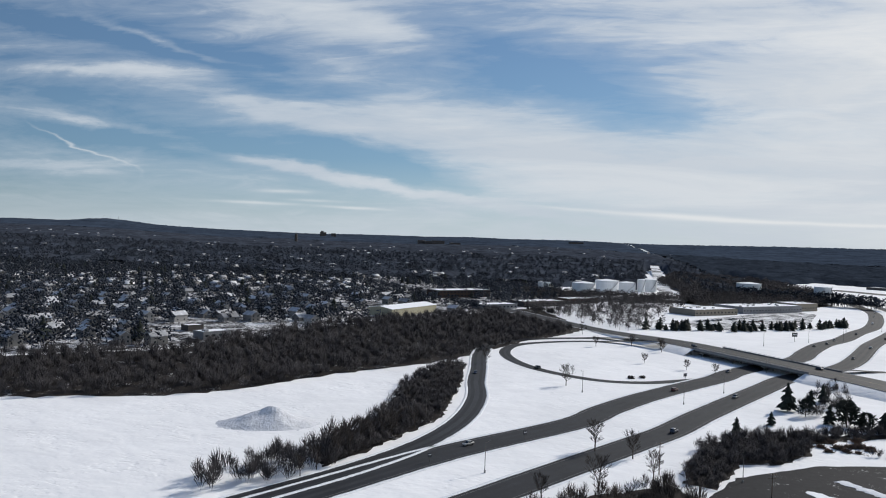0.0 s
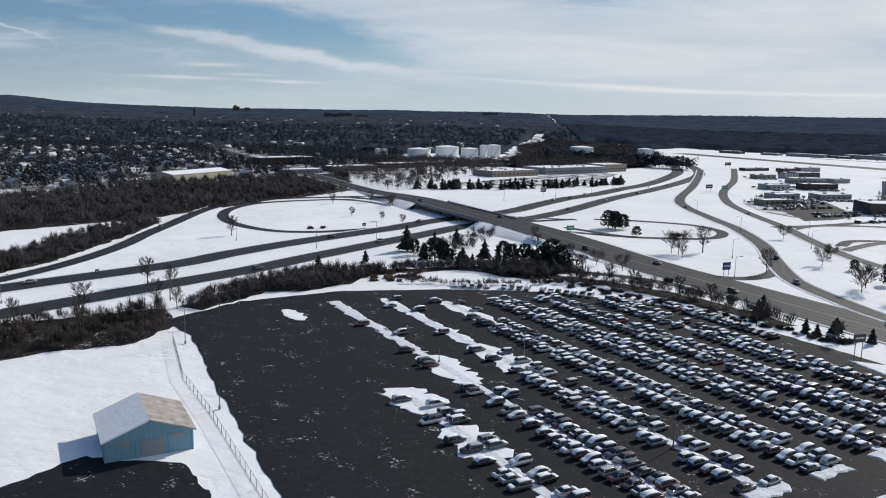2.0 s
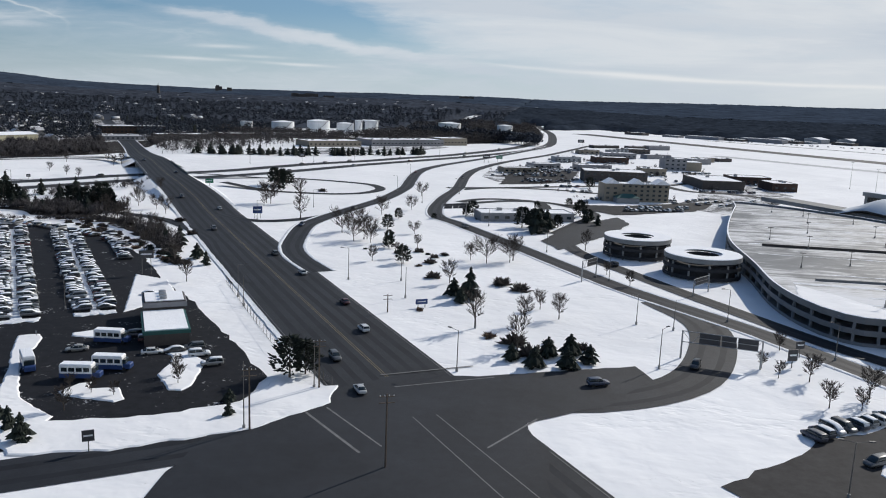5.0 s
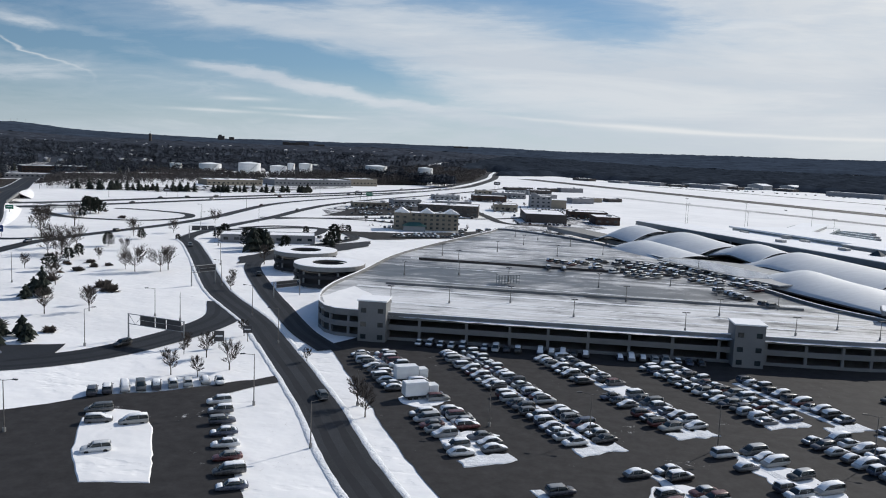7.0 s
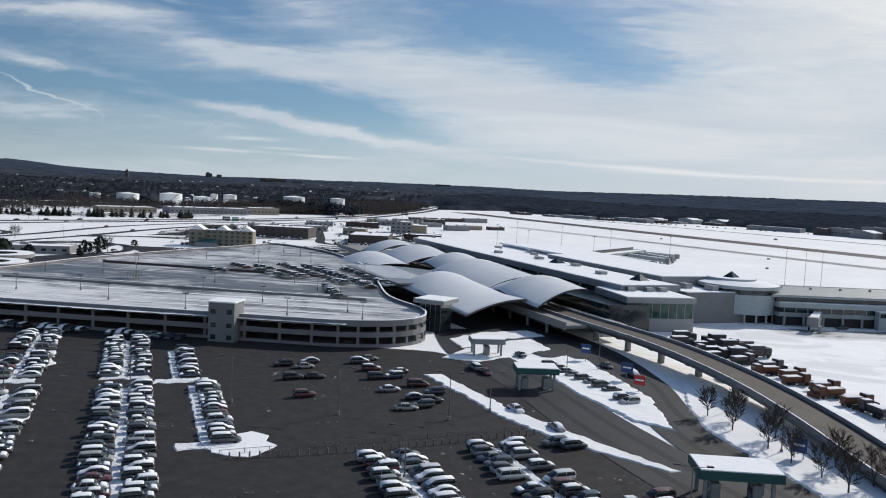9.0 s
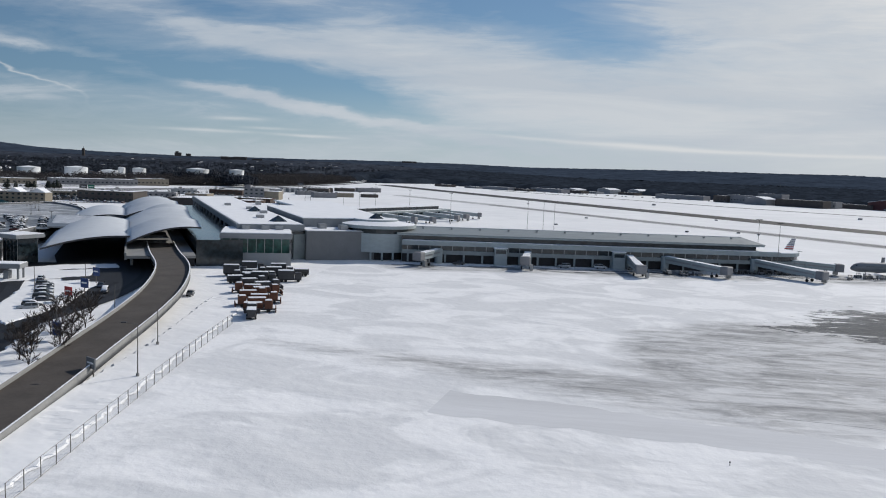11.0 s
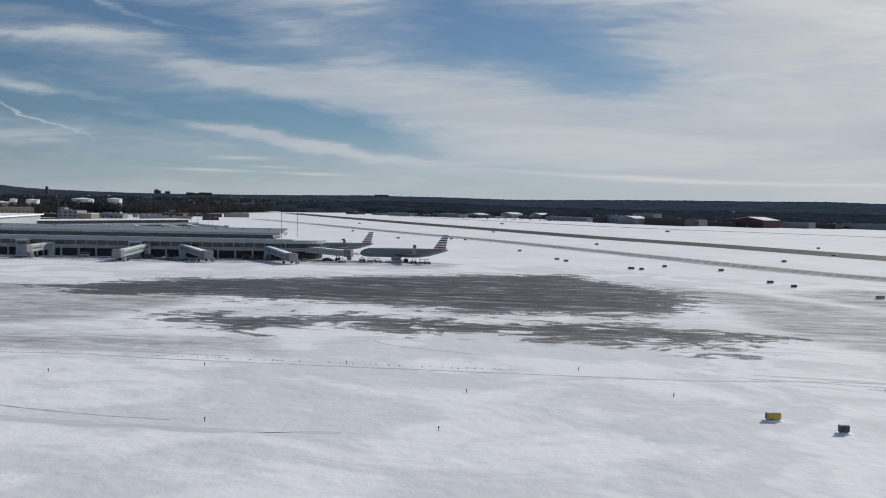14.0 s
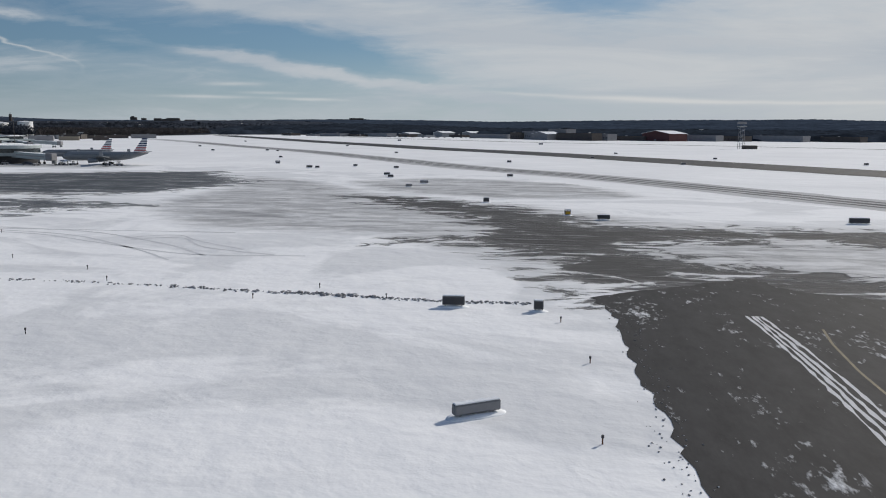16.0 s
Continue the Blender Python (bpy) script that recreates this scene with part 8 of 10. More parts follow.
for x, y, arm in ((241.7, 113.6, -4.2), (245.0, 108.2, 0), (249.4, 110.6, -3.6), (238.2, 120.4, -4.0), (243.6, 121.6, 4.4), (250.4, 117.8, 4.2)):
    ticket_machine(x, y, 32, arm)
bar = empty("height_bar", turn(238.6, 122.2, 45, 0.2))
for s in (-1, 1):
    part("post", tubed((s * 1.7, 0, 0), (s * 1.7, 0, 3.0), 0.1, 0.1, 8), M["dark_steel"], bar)
part("beam", boxed(-2.6, -0.1, 2.9, 2.1, 0.1, 3.15), M["dark_steel"], bar)
tagged(bar, "dark steel height bar over the parking exit lane", "height bar")
for x, y, h in ((231.7, 140.4, 1.7), (237.9, 155.2, 1.2)):
    post = empty("island_post", turn(x, y, 0, 0.2))
    part("pole", tubed((0, 0, 0), (0, 0, h), 0.05, 0.05, 6), M["dark_steel"], post)
    part("plate", boxed(-0.2, -0.08, h - 0.5, 0.2, -0.05, h, bevel=0.01), M["white_panel"], post)
    tagged(post, "slim post with a small sign plate in island snow", "post", "island posts")



# ---------------------------------------------------------------- parking garage
GARAGE = [(436, 194.5), (470, 195.5), (510, 197), (552, 198.5), (566, 200), (576, 204), (582, 210), (584, 219), (580, 232), (566, 252), (554, 287), (539, 334), (500, 404), (457, 441), (449, 420), (430, 350), (421, 305), (419, 262), (417, 232), (419, 212), (425, 198)]


def inset(pts, d):
    out = []
    n = len(pts)
    for i in range(n):
        a, b, c = Vector(pts[i - 1]), Vector(pts[i]), Vector(pts[(i + 1) % n])
        t = (c - a).normalized()
        out.append((b.x - t.y * d, b.y + t.x * d))
    return out


def ring_wall(pts, z0, z1, thick, closed=True):
    bm = bmesh.new()
    inner = inset(pts, thick)
    n = len(pts)
    q = [[bm.verts.new((p[0], p[1], z)) for p in line] for line in (pts, inner) for z in (z0, z1)]
    for i in range(n if closed else n - 1):
        j = (i + 1) % n
        bm.faces.new((q[0][i], q[0][j], q[1][j], q[1][i]))
        bm.faces.new((q[2][j], q[2][i], q[3][i], q[3][j]))
        bm.faces.new((q[1][i], q[1][j], q[3][j], q[3][i]))
        bm.faces.new((q[0][j], q[0][i], q[2][i], q[2][j]))
    return bm


garage = empty("garage")
smooth_plan = [(p.x, p.y) for p in spline(GARAGE[:4] + GARAGE[4:9] + GARAGE[9:], 6.0, True)]
for z in (0.02, 3.1):
    part("floor_slab", prismed(inset(smooth_plan, 0.6), z, z + 0.25), M["concrete"], garage)
part("roof_deck", prismed(inset(smooth_plan, 0.45), 6.1, 6.45), M["deck"], garage, "wet roof deck streaked with snow")
for z0, z1 in ((-0.1, 0.9), (2.75, 4.15), (5.7, 7.35)):
    part("parapet", ring_wall(smooth_plan, z0, z1, 0.4), M["pale_concrete"], garage, "pale concrete band")
part("parapet_snow", ring_wall([(p[0], p[1]) for p in inset(smooth_plan, -0.05)], 7.355, 7.5, 0.55), M["snow_roof"], garage, "thin snow on the parapet")
col_line = spline(GARAGE, 8.6, True)
for p, q in zip(col_line, col_line[1:] + col_line[:1]):
    c = Vector(((p.x + q.x) / 2, (p.y + q.y) / 2))
    t = (q - p).normalized()
    c = c + Vector((-t.y, t.x)) * 0.35
    part("column", boxed(-0.35, -0.3, 0, 0.35, 0.3, 5.8, m=pose(c.x, c.y, 0, 0, 0, math.degrees(math.atan2(t.y, t.x)))), M["pale_concrete"], garage)
# The unlit depth of the parking levels is painted onto this solid core.
part("core", prismed(inset(smooth_plan, 16), 0.3, 6.0), M["painted_shade"], garage, "near-black core with the shade of the parking levels painted in")
for x, y, deg in ((439.5, 194.4, 2), (533, 197.4, 2)):
    st = part("stair_tower", boxed(-3.6, -3.4, -0.2, 3.6, 3.4, 10.6, m=turn(x, y, deg)), M["pale_concrete"], garage)
    part("tower_cap", boxed(-3.9, -3.7, 10.6, 3.9, 3.7, 10.95, m=turn(x, y, deg)), M["snow_roof"], st)
    for z in (0.8, 4.0, 7.6):
        for dx in (-2.2, 2.2):
            part("window", boxed(dx - 0.7, -3.5, z, dx + 0.7, -3.35, z + 1.2, m=turn(x, y, deg)), M["glass"], st)
tagged(garage, "long three-level concrete parking garage with a snow-streaked roof deck", "parking garage")
part("deck_wall", boxed(-55, -0.2, 6.4, 45, 0.2, 7.3, m=turn(487, 300, -2)), M["dark_wall"], garage, "dark low wall across the roof deck")
part("deck_wall", boxed(-60, -0.2, 6.4, 68, 0.2, 7.1, m=turn(492, 243, 1)), M["concrete"], garage, "low concrete wall across the roof deck")
# snow left in long bands on the deck
for k, (pts, w) in enumerate((([(424, 200), (450, 195), (500, 195), (566, 199)], 2.2), ([(428, 214), (480, 211), (560, 214)], 1.6), ([(440, 222), (500, 221), (570, 224)], 1.5), ([(424, 236), (500, 233), (566, 236)], 2.0), ([(440, 252), (520, 249), (560, 250)], 0.9), ([(428, 306), (480, 304), (536, 303)], 1.4), ([(440, 330), (490, 327), (532, 328)], 1.0), ([(446, 352), (500, 350), (522, 352)], 1.2), ([(450, 376), (510, 372)], 1.2), ([(452, 398), (500, 394)], 1.4), ([(426, 284), (500, 282), (548, 280)], 0.9))):
    strip_thing("snow_band", pts, w, DECK_Z + 0.03, M["snow_bank"], "long band of left-over snow on the roof deck", "snow", off=0, rough=0.45, step=1.6, seed=330 + k)
sheet_thing("snow_corner", [(419, 214), (424, 201), (437, 194), (440, 206), (432, 222), (424, 234)], DECK_Z + 0.02, M["snow"], "uncleared snow in the rounded corner of the deck", "snow", rough=0.4, step=1.5, height=0.1, seed=350)
for cx, cy, r, h in ((386, 301, 12.6, 7.6), (404.6, 271.5, 12.9, 7.6)):
    ramp_ob = empty("spiral_ramp", turn(cx, cy, 0))
    circ = [(r * math.cos(a * math.pi / 18), r * math.sin(a * math.pi / 18)) for a in range(36)]
    inner = [(p[0] * 0.42, p[1] * 0.42) for p in circ]
    # Near-black parapets, drum and core imitate the shaded void below the rim.
    for z in (0.4, 3.4, 6.4, 9.0):
        if z < h - 1.5:
            part("parapet", ring_wall(circ, z, z + 1.15, 0.35), M["painted_shade"], ramp_ob)
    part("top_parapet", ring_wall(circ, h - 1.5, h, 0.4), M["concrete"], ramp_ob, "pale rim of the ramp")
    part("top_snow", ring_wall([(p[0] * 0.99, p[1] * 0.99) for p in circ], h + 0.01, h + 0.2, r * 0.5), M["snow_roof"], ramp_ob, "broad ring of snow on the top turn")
    part("inner_drum", ring_wall(inner, -0.2, h - 0.4, 0.3), M["painted_shade"], ramp_ob)
    part("core", prismed([(p[0] * 0.86, p[1] * 0.86) for p in circ], 0.2, h - 2.6), M["painted_shade"], ramp_ob)
    for i in range(12):
        a = i * math.pi / 6
        part("column", tubed((r * 0.96 * math.cos(a), r * 0.96 * math.sin(a), -0.1), (r * 0.96 * math.cos(a), r * 0.96 * math.sin(a), h - 2), 0.35, 0.35, 8), M["concrete"], ramp_ob)
    tagged(ramp_ob, "round spiral car ramp with a snowy top ring", "ramp", "spiral ramps")
cage = empty("stair_cage", turn(470, 258, 18, DECK_Z))
for i in range(8):
    for y in (-1.5, 1.5):
        part("post", boxed(-3.6 + i, y - 0.06, 0, -3.48 + i, y + 0.06, 3.0), M["white_panel"], cage)
for z in (1.0, 2.0):
    for y in (-1.5, 1.5):
        part("rail", boxed(-3.6, y - 0.05, z, 3.5, y + 0.05, z + 0.1), M["white_panel"], cage)
part("roof", boxed(-3.8, -1.8, 3.0, 3.7, 1.8, 3.2), M["white_panel"], cage)
tagged(cage, "small open steel-framed stair shelter on the roof deck", "shelter")


def lamp_post(x, y, h, arms=(90,), reach=2.2, z=0.0, base=True, label="slim lamp post standing beside the road", mat="pole", head="box"):
    ob = empty("lamp_post", turn(x, y, 0, z))
    if base:
        part("base", tubed((0, 0, -0.1), (0, 0, 0.8), 0.28, 0.28, 8), M["concrete"], ob)
    part("pole", tubed((0, 0, 0), (0, 0, h), 0.12, 0.07, 6), M[mat], ob)
    for a in arms:
        c, s = math.cos(radians(a)), math.sin(radians(a))
        if reach:
            part("arm", tubed((0, 0, h - 0.1), (c * reach, s * reach, h + 0.25), 0.05, 0.04, 5), M[mat], ob)
        part("lamp_head", boxed(-0.45, -0.18, 0, 0.45, 0.18, 0.18, m=Matrix.Translation((c * reach, s * reach, h + 0.15)) @ pose(0, 0, 0, 0, 0, a)), M["dark_steel"], ob)
    return tagged(ob, label, "lamp", "lamp posts")


for x, y in ((507, 238), (532, 226), (561, 218), (456, 217), (473, 224), (491, 210), (519, 202), (439, 318), (525, 275), (568, 208), (541, 316), (464, 408), (440, 212), (547, 206), (470, 262), (500, 262), (452, 270), (512, 300), (460, 340), (486, 338), (470, 372), (492, 378), (506, 352), (448, 300), (434, 262), (538, 262), (552, 242), (476, 398)):
    lamp_post(x, y, 4.6, (0, 180), 0.5, DECK_Z, label="short twin-headed lamp post on the garage roof")
for x, y, h, arms in ((559.5, 140.5, 9, (0, 180)), (581.5, 139, 9, (0, 180)), (602, 142, 9, (0, 180)), (541, 136, 8, (0, 180)), (515, 135, 8, (0, 180)), (493, 135, 8, (0, 180)), (475, 136, 8, (0, 180)), (430, 136, 10, (210,)), (447, 118, 8, (30,)), (396, 112, 9, (0, 180)), (376, 166, 9, (50,)), (449, 141, 7, (30,)),
                      (291, 230, 10, (215,)), (307, 233, 10, ()), (312, 212, 9, ()), (333, 154, 9, (150,)), (334, 187, 11, ()), (375, 201, 8, (220,)), (384, 198, 8, ()), (301, 117, 12, ()), (267, 201, 9, (35,)), (272, 192, 8, ()), (307, 138, 9, ()), (47, 200, 11, ()), (75, 155, 5, ()), (45, 246, 9, (200,)), (170, 150, 9, (0, 180)), (231, 177, 9, (0, 180)), (140, 205, 9, (0, 180)), (196, 230, 9, (0, 180)), (118, 196, 4, ()),
                      (-60, 288, 9, (20,)), (-4, 372, 10, (250,)), (40, 360, 9, (60,)), (96, 470, 9, (60,)), (-30, 232, 9, (60,)), (62, 395, 9, (230,)), (160, 640, 10, (50,)), (190, 660, 10, (50,)), (120, 600, 10, (50,)), (215, 740, 10, (50,)), (250, 760, 10, (50,)), (255, 560, 9, (180,)), (262, 470, 9, (180,)), (236, 380, 9, (0,)), (225, 330, 9, (0,)), (280, 300, 9, (20,)), (285, 420, 9, (0,)), (300, 470, 9, (180,)), (326, 352, 8, (200,)), (352, 296, 9, (200,)), (372, 252, 9, (200,)), (400, 210, 9, (200,)), (418, 182, 9, (200,)),
                      (682, 140, 7, ()), (690, 118, 9, (190,)), (672, 108, 8, (200,)), (661, 140, 8, ()), (658, 166, 7, ()), (632, 196, 7, ()), (624, 186, 7, ()), (609, 150, 8, (0, 180)), (640, 104, 8, (0, 180)), (600, 110, 8, (0, 180))):
    lamp_post(x, y, h, arms)
for x, y in ((743, 452), (752, 448), (575, 567), (600, 500), (621, 600), (655, 560), (843.5, 317), (842, 342), (758, 440), (690, 520), (585, 640), (640, 470)):
    lamp_post(x, y, 20, (0, 90, 180, 270), 0.9, 0, label="tall apron floodlight mast")


def utility_pole(x, y, h):
    ob = empty("utility_pole", turn(x, y, 20))
    part("pole", tubed((0, 0, -0.2), (0, 0, h), 0.18, 0.12, 7), M["wood_pole"], ob)
    for z in (h - 0.5, h - 1.5):
        part("crossarm", boxed(-1.2, -0.06, z, 1.2, 0.06, z + 0.12), M["wood_pole"], ob)
    for i in range(4):
        part("insulator", tubed((-1.05 + i * 0.7, 0, h - 0.38), (-1.05 + i * 0.7, 0, h - 0.15), 0.05, 0.04, 6), M["white_paint"], ob)
    return tagged(ob, "weathered wooden utility pole with crossarms", "pole", "utility poles")


for x, y, h in ((301, 117, 11), (307, 138, 10), (309, 196, 5), (47, 222, 10), (20, 246, 10), (326, 108, 12)):
    utility_pole(x + 1, y, h)


def gantry(a, b, h, deck, panels, label):
    """Sign gantry across a road: two legs, a truss and its panels."""
    a, b = Vector((*a, 0)), Vector((*b, 0))
    ob = empty("sign_gantry")
    for p in (a, b):
        part("leg", tubed((p.x, p.y, -0.1), (p.x, p.y, h), 0.22, 0.18, 8), M["steel"], ob)
    for z in (h - 0.1, h - deck):
        part("chord", tubed((a.x, a.y, z), (b.x, b.y, z), 0.1, 0.1, 6), M["steel"], ob)
    n = 8
    for i in range(n):
        p, q = a.lerp(b, i / n), a.lerp(b, (i + 1) / n)
        z = (h - 0.1, h - deck)
        part("brace", tubed((p.x, p.y, z[i % 2]), (q.x, q.y, z[1 - i % 2]), 0.05, 0.05, 5), M["steel"], ob)
    t = (b - a).normalized()
    deg = math.degrees(math.atan2(t.y, t.x))
    for k0, k1 in panels:
        c = a.lerp(b, (k0 + k1) / 2)
        w = (b - a).length * (k1 - k0) / 2
        pn = part("panel", boxed(-w, -0.08, h - deck + 0.1, w, 0.08, h - 0.2, m=turn(c.x, c.y, deg)), M["sign_dark"], ob, "dark back of a road sign")
        part("frame", boxed(-w - 0.06, -0.2, h - deck / 2 - 0.06, w + 0.06, -0.09, h - deck / 2 + 0.06, m=turn(c.x, c.y, deg)), M["steel"], pn)
    return tagged(ob, label, "sign gantry")


gantry((382, 175), (398.5, 171), 6.6, 2.6, ((0.22, 0.48), (0.5, 0.68), (0.7, 0.95)), "steel sign gantry seen from behind over the slip road")
gantry((302, 371), (313, 378), 6.6, 2.4, ((0.1, 0.42), (0.45, 0.68), (0.7, 0.95)), "steel sign gantry over the boulevard")
gantry((363, 248), (368, 256), 7.0, 2.4, ((0.35, 1.0),), "cantilever road sign beside the boulevard")
gantry((396, 238), (402, 246), 5.4, 2.2, ((0.1, 0.9),), "height bar and sign over the garage entrance")


def post_sign(x, y, deg, w, h, top, mat, label, legs=2):
    ob = empty("sign", turn(x, y, deg))
    for k in ([-0.3, 0.3] if legs == 2 else [0]):
        part("post", boxed(k * w - 0.08, -0.08, -0.1, k * w + 0.08, 0.08, top - 0.1), M["pole"], ob)
    part("panel", boxed(-w / 2, -0.12, top - h, w / 2, 0.12, top, bevel=0.03), M[mat], ob)
    part("face_bar", boxed(-w * 0.36, -0.135, top - h * 0.55, w * 0.36, -0.122, top - h * 0.4), M["white_paint"], ob)
    return tagged(ob, label, "sign", "signs")


for x, y, deg, w, h, top, mat, legs in ((231, 219, 25, 4.2, 2.4, 7.5, "sign_dark", 2), (223, 336, 30, 4.2, 3.2, 5.5, "sign_blue", 2), (318, 203, 30, 3.4, 1.4, 2.4, "sign_blue", 2), (162, 425, 25, 4.4, 2.4, 6.5, "sign_green", 1), (150, 640, 30, 5, 3, 7, "sign_dark", 1), (298, 726, 25, 7, 3.5, 7.5, "sign_dark", 2), (400, 1095, 20, 9, 4, 9, "sign_dark", 2), (-48, 238, 40, 1.4, 1.4, 3.0, "sign_dark", 1), (-22, 276, 40, 1.5, 1.5, 3.2, "sign_dark", 1), (48, 430, 40, 2.2, 1.6, 3.0, "sign_dark", 1),
                                        (640, 176, -20, 2.6, 2.2, 4.0, "sign_red", 1), (638, 186, -20, 2.8, 2.4, 4.6, "sign_blue", 1), (629, 206, -20, 2.6, 2.4, 4.6, "sign_blue", 1), (663, 137, -20, 2.4, 2.6, 4.0, "sign_blue", 2), (683, 116, -30, 2.6, 1.8, 3.4, "pale_concrete", 2), (406, 174, 20, 2.4, 2.6, 4.2, "sign_dark", 1), (410, 182, 20, 2.2, 1.8, 4.0, "sign_dark", 1), (281, 104, 30, 1.8, 1.8, 3.6, "sign_dark", 1), (310, 720, 25, 6, 3, 7.5, "sign_green", 2)):
    post_sign(x, y, deg, w, h, top, mat, {"sign_dark": "dark road sign on posts in the snow", "sign_blue": "dark blue road sign on posts in the snow", "sign_green": "green road sign on posts in the snow", "sign_red": "small red sign on a post in the snow", "pale_concrete": "pale sign board on posts in the snow"}[mat], legs)

# ---------------------------------------------------------------- terminal


def term(u, n, z=0.0):
    p = N2 * n + D2 * u
    return Vector((p.x, p.y, z))


terminal = empty("terminal")


def term_box(name, u0, u1, n0, n1, z0, z1, mat, parent=None, label=""):
    bm = bmesh.new()
    pts = [term(u0, n0), term(u1, n0), term(u1, n1), term(u0, n1)]
    prism(bm, [(p.x, p.y) for p in pts], z0, z1)
    bmesh.ops.recalc_face_normals(bm, faces=bm.faces[:])
    return part(name, bm, M[mat], parent or terminal, label)


def smooth_line(stops, x):
    """Smooth curve through (x, value) stops."""
    for (a, va), (b, vb) in zip(stops, stops[1:]):
        if x <= b:
            k = (x - a) / (b - a)
            k = k * k * (3 - 2 * k) * 0.6 + k * 0.4
            return va + (vb - va) * k
    return stops[-1][1]


def wave_roof(u0, u1, n0, n1, front, crest, back, skew=0.0, label="snow-white wave-shaped roof sheet"):
    """A thin curved roof sheet under snow; its front edge, crest and back edge follow three height lines."""
    a, b = 30, 14
    vs, fs = [], []
    for layer in (0.0, -0.55):
        for i in range(a + 1):
            for j in range(b + 1):
                s, w = i / a, j / b
                f, c, k = smooth_line(front, s), smooth_line(crest, s), smooth_line(back, s)
                z = f * (1 - w) * (1 - 2 * w) + c * 4 * w * (1 - w) + k * w * (2 * w - 1)
                p = term(u0 + (u1 - u0) * s + skew * w * s, n0 + (n1 - n0) * w)
                vs.append((p.x, p.y, z + layer))
    k = (a + 1) * (b + 1)
    for i in range(a):
        for j in range(b):
            q = i * (b + 1) + j
            fs.append((q, q + 1, q + b + 2, q + b + 1))
            fs.append((q + k, q + b + 1 + k, q + b + 2 + k, q + 1 + k))
    for i in range(a):
        for j in (0, b):
            q = i * (b + 1) + j
            fs.append((q, q + b + 1, q + b + 1 + k, q + k))
    for j in range(b):
        for i in (0, a):
            q = i * (b + 1) + j
            fs.append((q, q + k, q + 1 + k, q + 1))
    # Top faces take the pale metal, underside and edges the darker second material.
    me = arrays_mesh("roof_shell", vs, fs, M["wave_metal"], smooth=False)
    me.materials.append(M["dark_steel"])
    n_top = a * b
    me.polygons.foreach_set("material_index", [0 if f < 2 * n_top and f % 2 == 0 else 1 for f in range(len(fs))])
    me.polygons.foreach_set("use_smooth", [f < 2 * n_top for f in range(len(fs))])
    return part("roof_shell", me, None, terminal, label)


FORE = [term(-150, 633), term(60, 633), term(122, 640), term(128, 657), term(104, 658), term(-150, 658)]
sheet_thing("forecourt_road", [(p.x, p.y) for p in FORE], 0.2, M["road"], "shaded asphalt arrivals road before the terminal", "road")
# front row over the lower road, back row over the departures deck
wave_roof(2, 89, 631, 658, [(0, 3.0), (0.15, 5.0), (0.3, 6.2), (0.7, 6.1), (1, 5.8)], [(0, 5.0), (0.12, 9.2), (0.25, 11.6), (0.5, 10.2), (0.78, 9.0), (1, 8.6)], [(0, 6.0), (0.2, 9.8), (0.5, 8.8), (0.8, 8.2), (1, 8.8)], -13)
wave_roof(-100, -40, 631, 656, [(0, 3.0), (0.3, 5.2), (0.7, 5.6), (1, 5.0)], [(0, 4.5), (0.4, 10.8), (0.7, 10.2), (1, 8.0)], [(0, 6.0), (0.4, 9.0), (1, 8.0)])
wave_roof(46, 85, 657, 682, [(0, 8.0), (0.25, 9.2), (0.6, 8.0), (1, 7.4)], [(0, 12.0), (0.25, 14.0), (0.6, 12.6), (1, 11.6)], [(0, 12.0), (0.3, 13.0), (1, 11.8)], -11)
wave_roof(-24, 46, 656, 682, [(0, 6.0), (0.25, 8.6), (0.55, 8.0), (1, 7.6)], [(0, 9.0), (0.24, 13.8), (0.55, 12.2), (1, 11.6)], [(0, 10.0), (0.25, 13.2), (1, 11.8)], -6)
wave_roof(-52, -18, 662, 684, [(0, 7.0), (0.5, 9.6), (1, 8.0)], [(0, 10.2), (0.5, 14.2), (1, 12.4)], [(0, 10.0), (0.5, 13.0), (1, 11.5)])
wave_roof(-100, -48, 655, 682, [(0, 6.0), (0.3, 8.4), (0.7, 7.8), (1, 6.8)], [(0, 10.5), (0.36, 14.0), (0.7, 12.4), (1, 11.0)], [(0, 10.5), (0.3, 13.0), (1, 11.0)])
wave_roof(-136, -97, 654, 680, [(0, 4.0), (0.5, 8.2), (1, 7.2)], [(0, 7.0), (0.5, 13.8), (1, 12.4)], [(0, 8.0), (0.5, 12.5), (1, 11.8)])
term_box("hall_glass", -120, 92, 679, 694.5, -0.3, 9.0, "glass", label="dark glazed terminal front under the wave roofs")
term_box("kerb_deck", -190, 104, 657, 678, 4.1, 5.0, "concrete", label="upper departures roadway deck")
term_box("deck_edge", -190, 104, 656.4, 657, 3.7, 6.0, "concrete", label="concrete edge beam of the upper roadway")
# Deep shade below the departures deck is put into this wall's colour.
term_box("lower_wall", -150, 92, 676, 678.5, -0.3, 4.1, "painted_shade", label="lower arrivals front with shade painted into its near-black colour")
for i in range(18):
    p = term(-140 + i * 13.5, 658.5)
    part("column", tubed((p.x, p.y, -0.2), (p.x, p.y, 4.2), 0.5, 0.5, 10), M["concrete"], terminal)
    p = term(-116 + i * 13, 692)
term_box("main_block", -152, 74, 696, 719, -0.3, 12.4, "white_panel", label="long white terminal block with a flat roof")
term_box("main_fascia", -152.5, 74.5, 694.6, 719.5, 10.9, 13.1, "white_panel")
term_box("main_roof", -152, 74, 695.2, 719, 13.1, 13.3, "snow_roof", label="flat roof under snow")
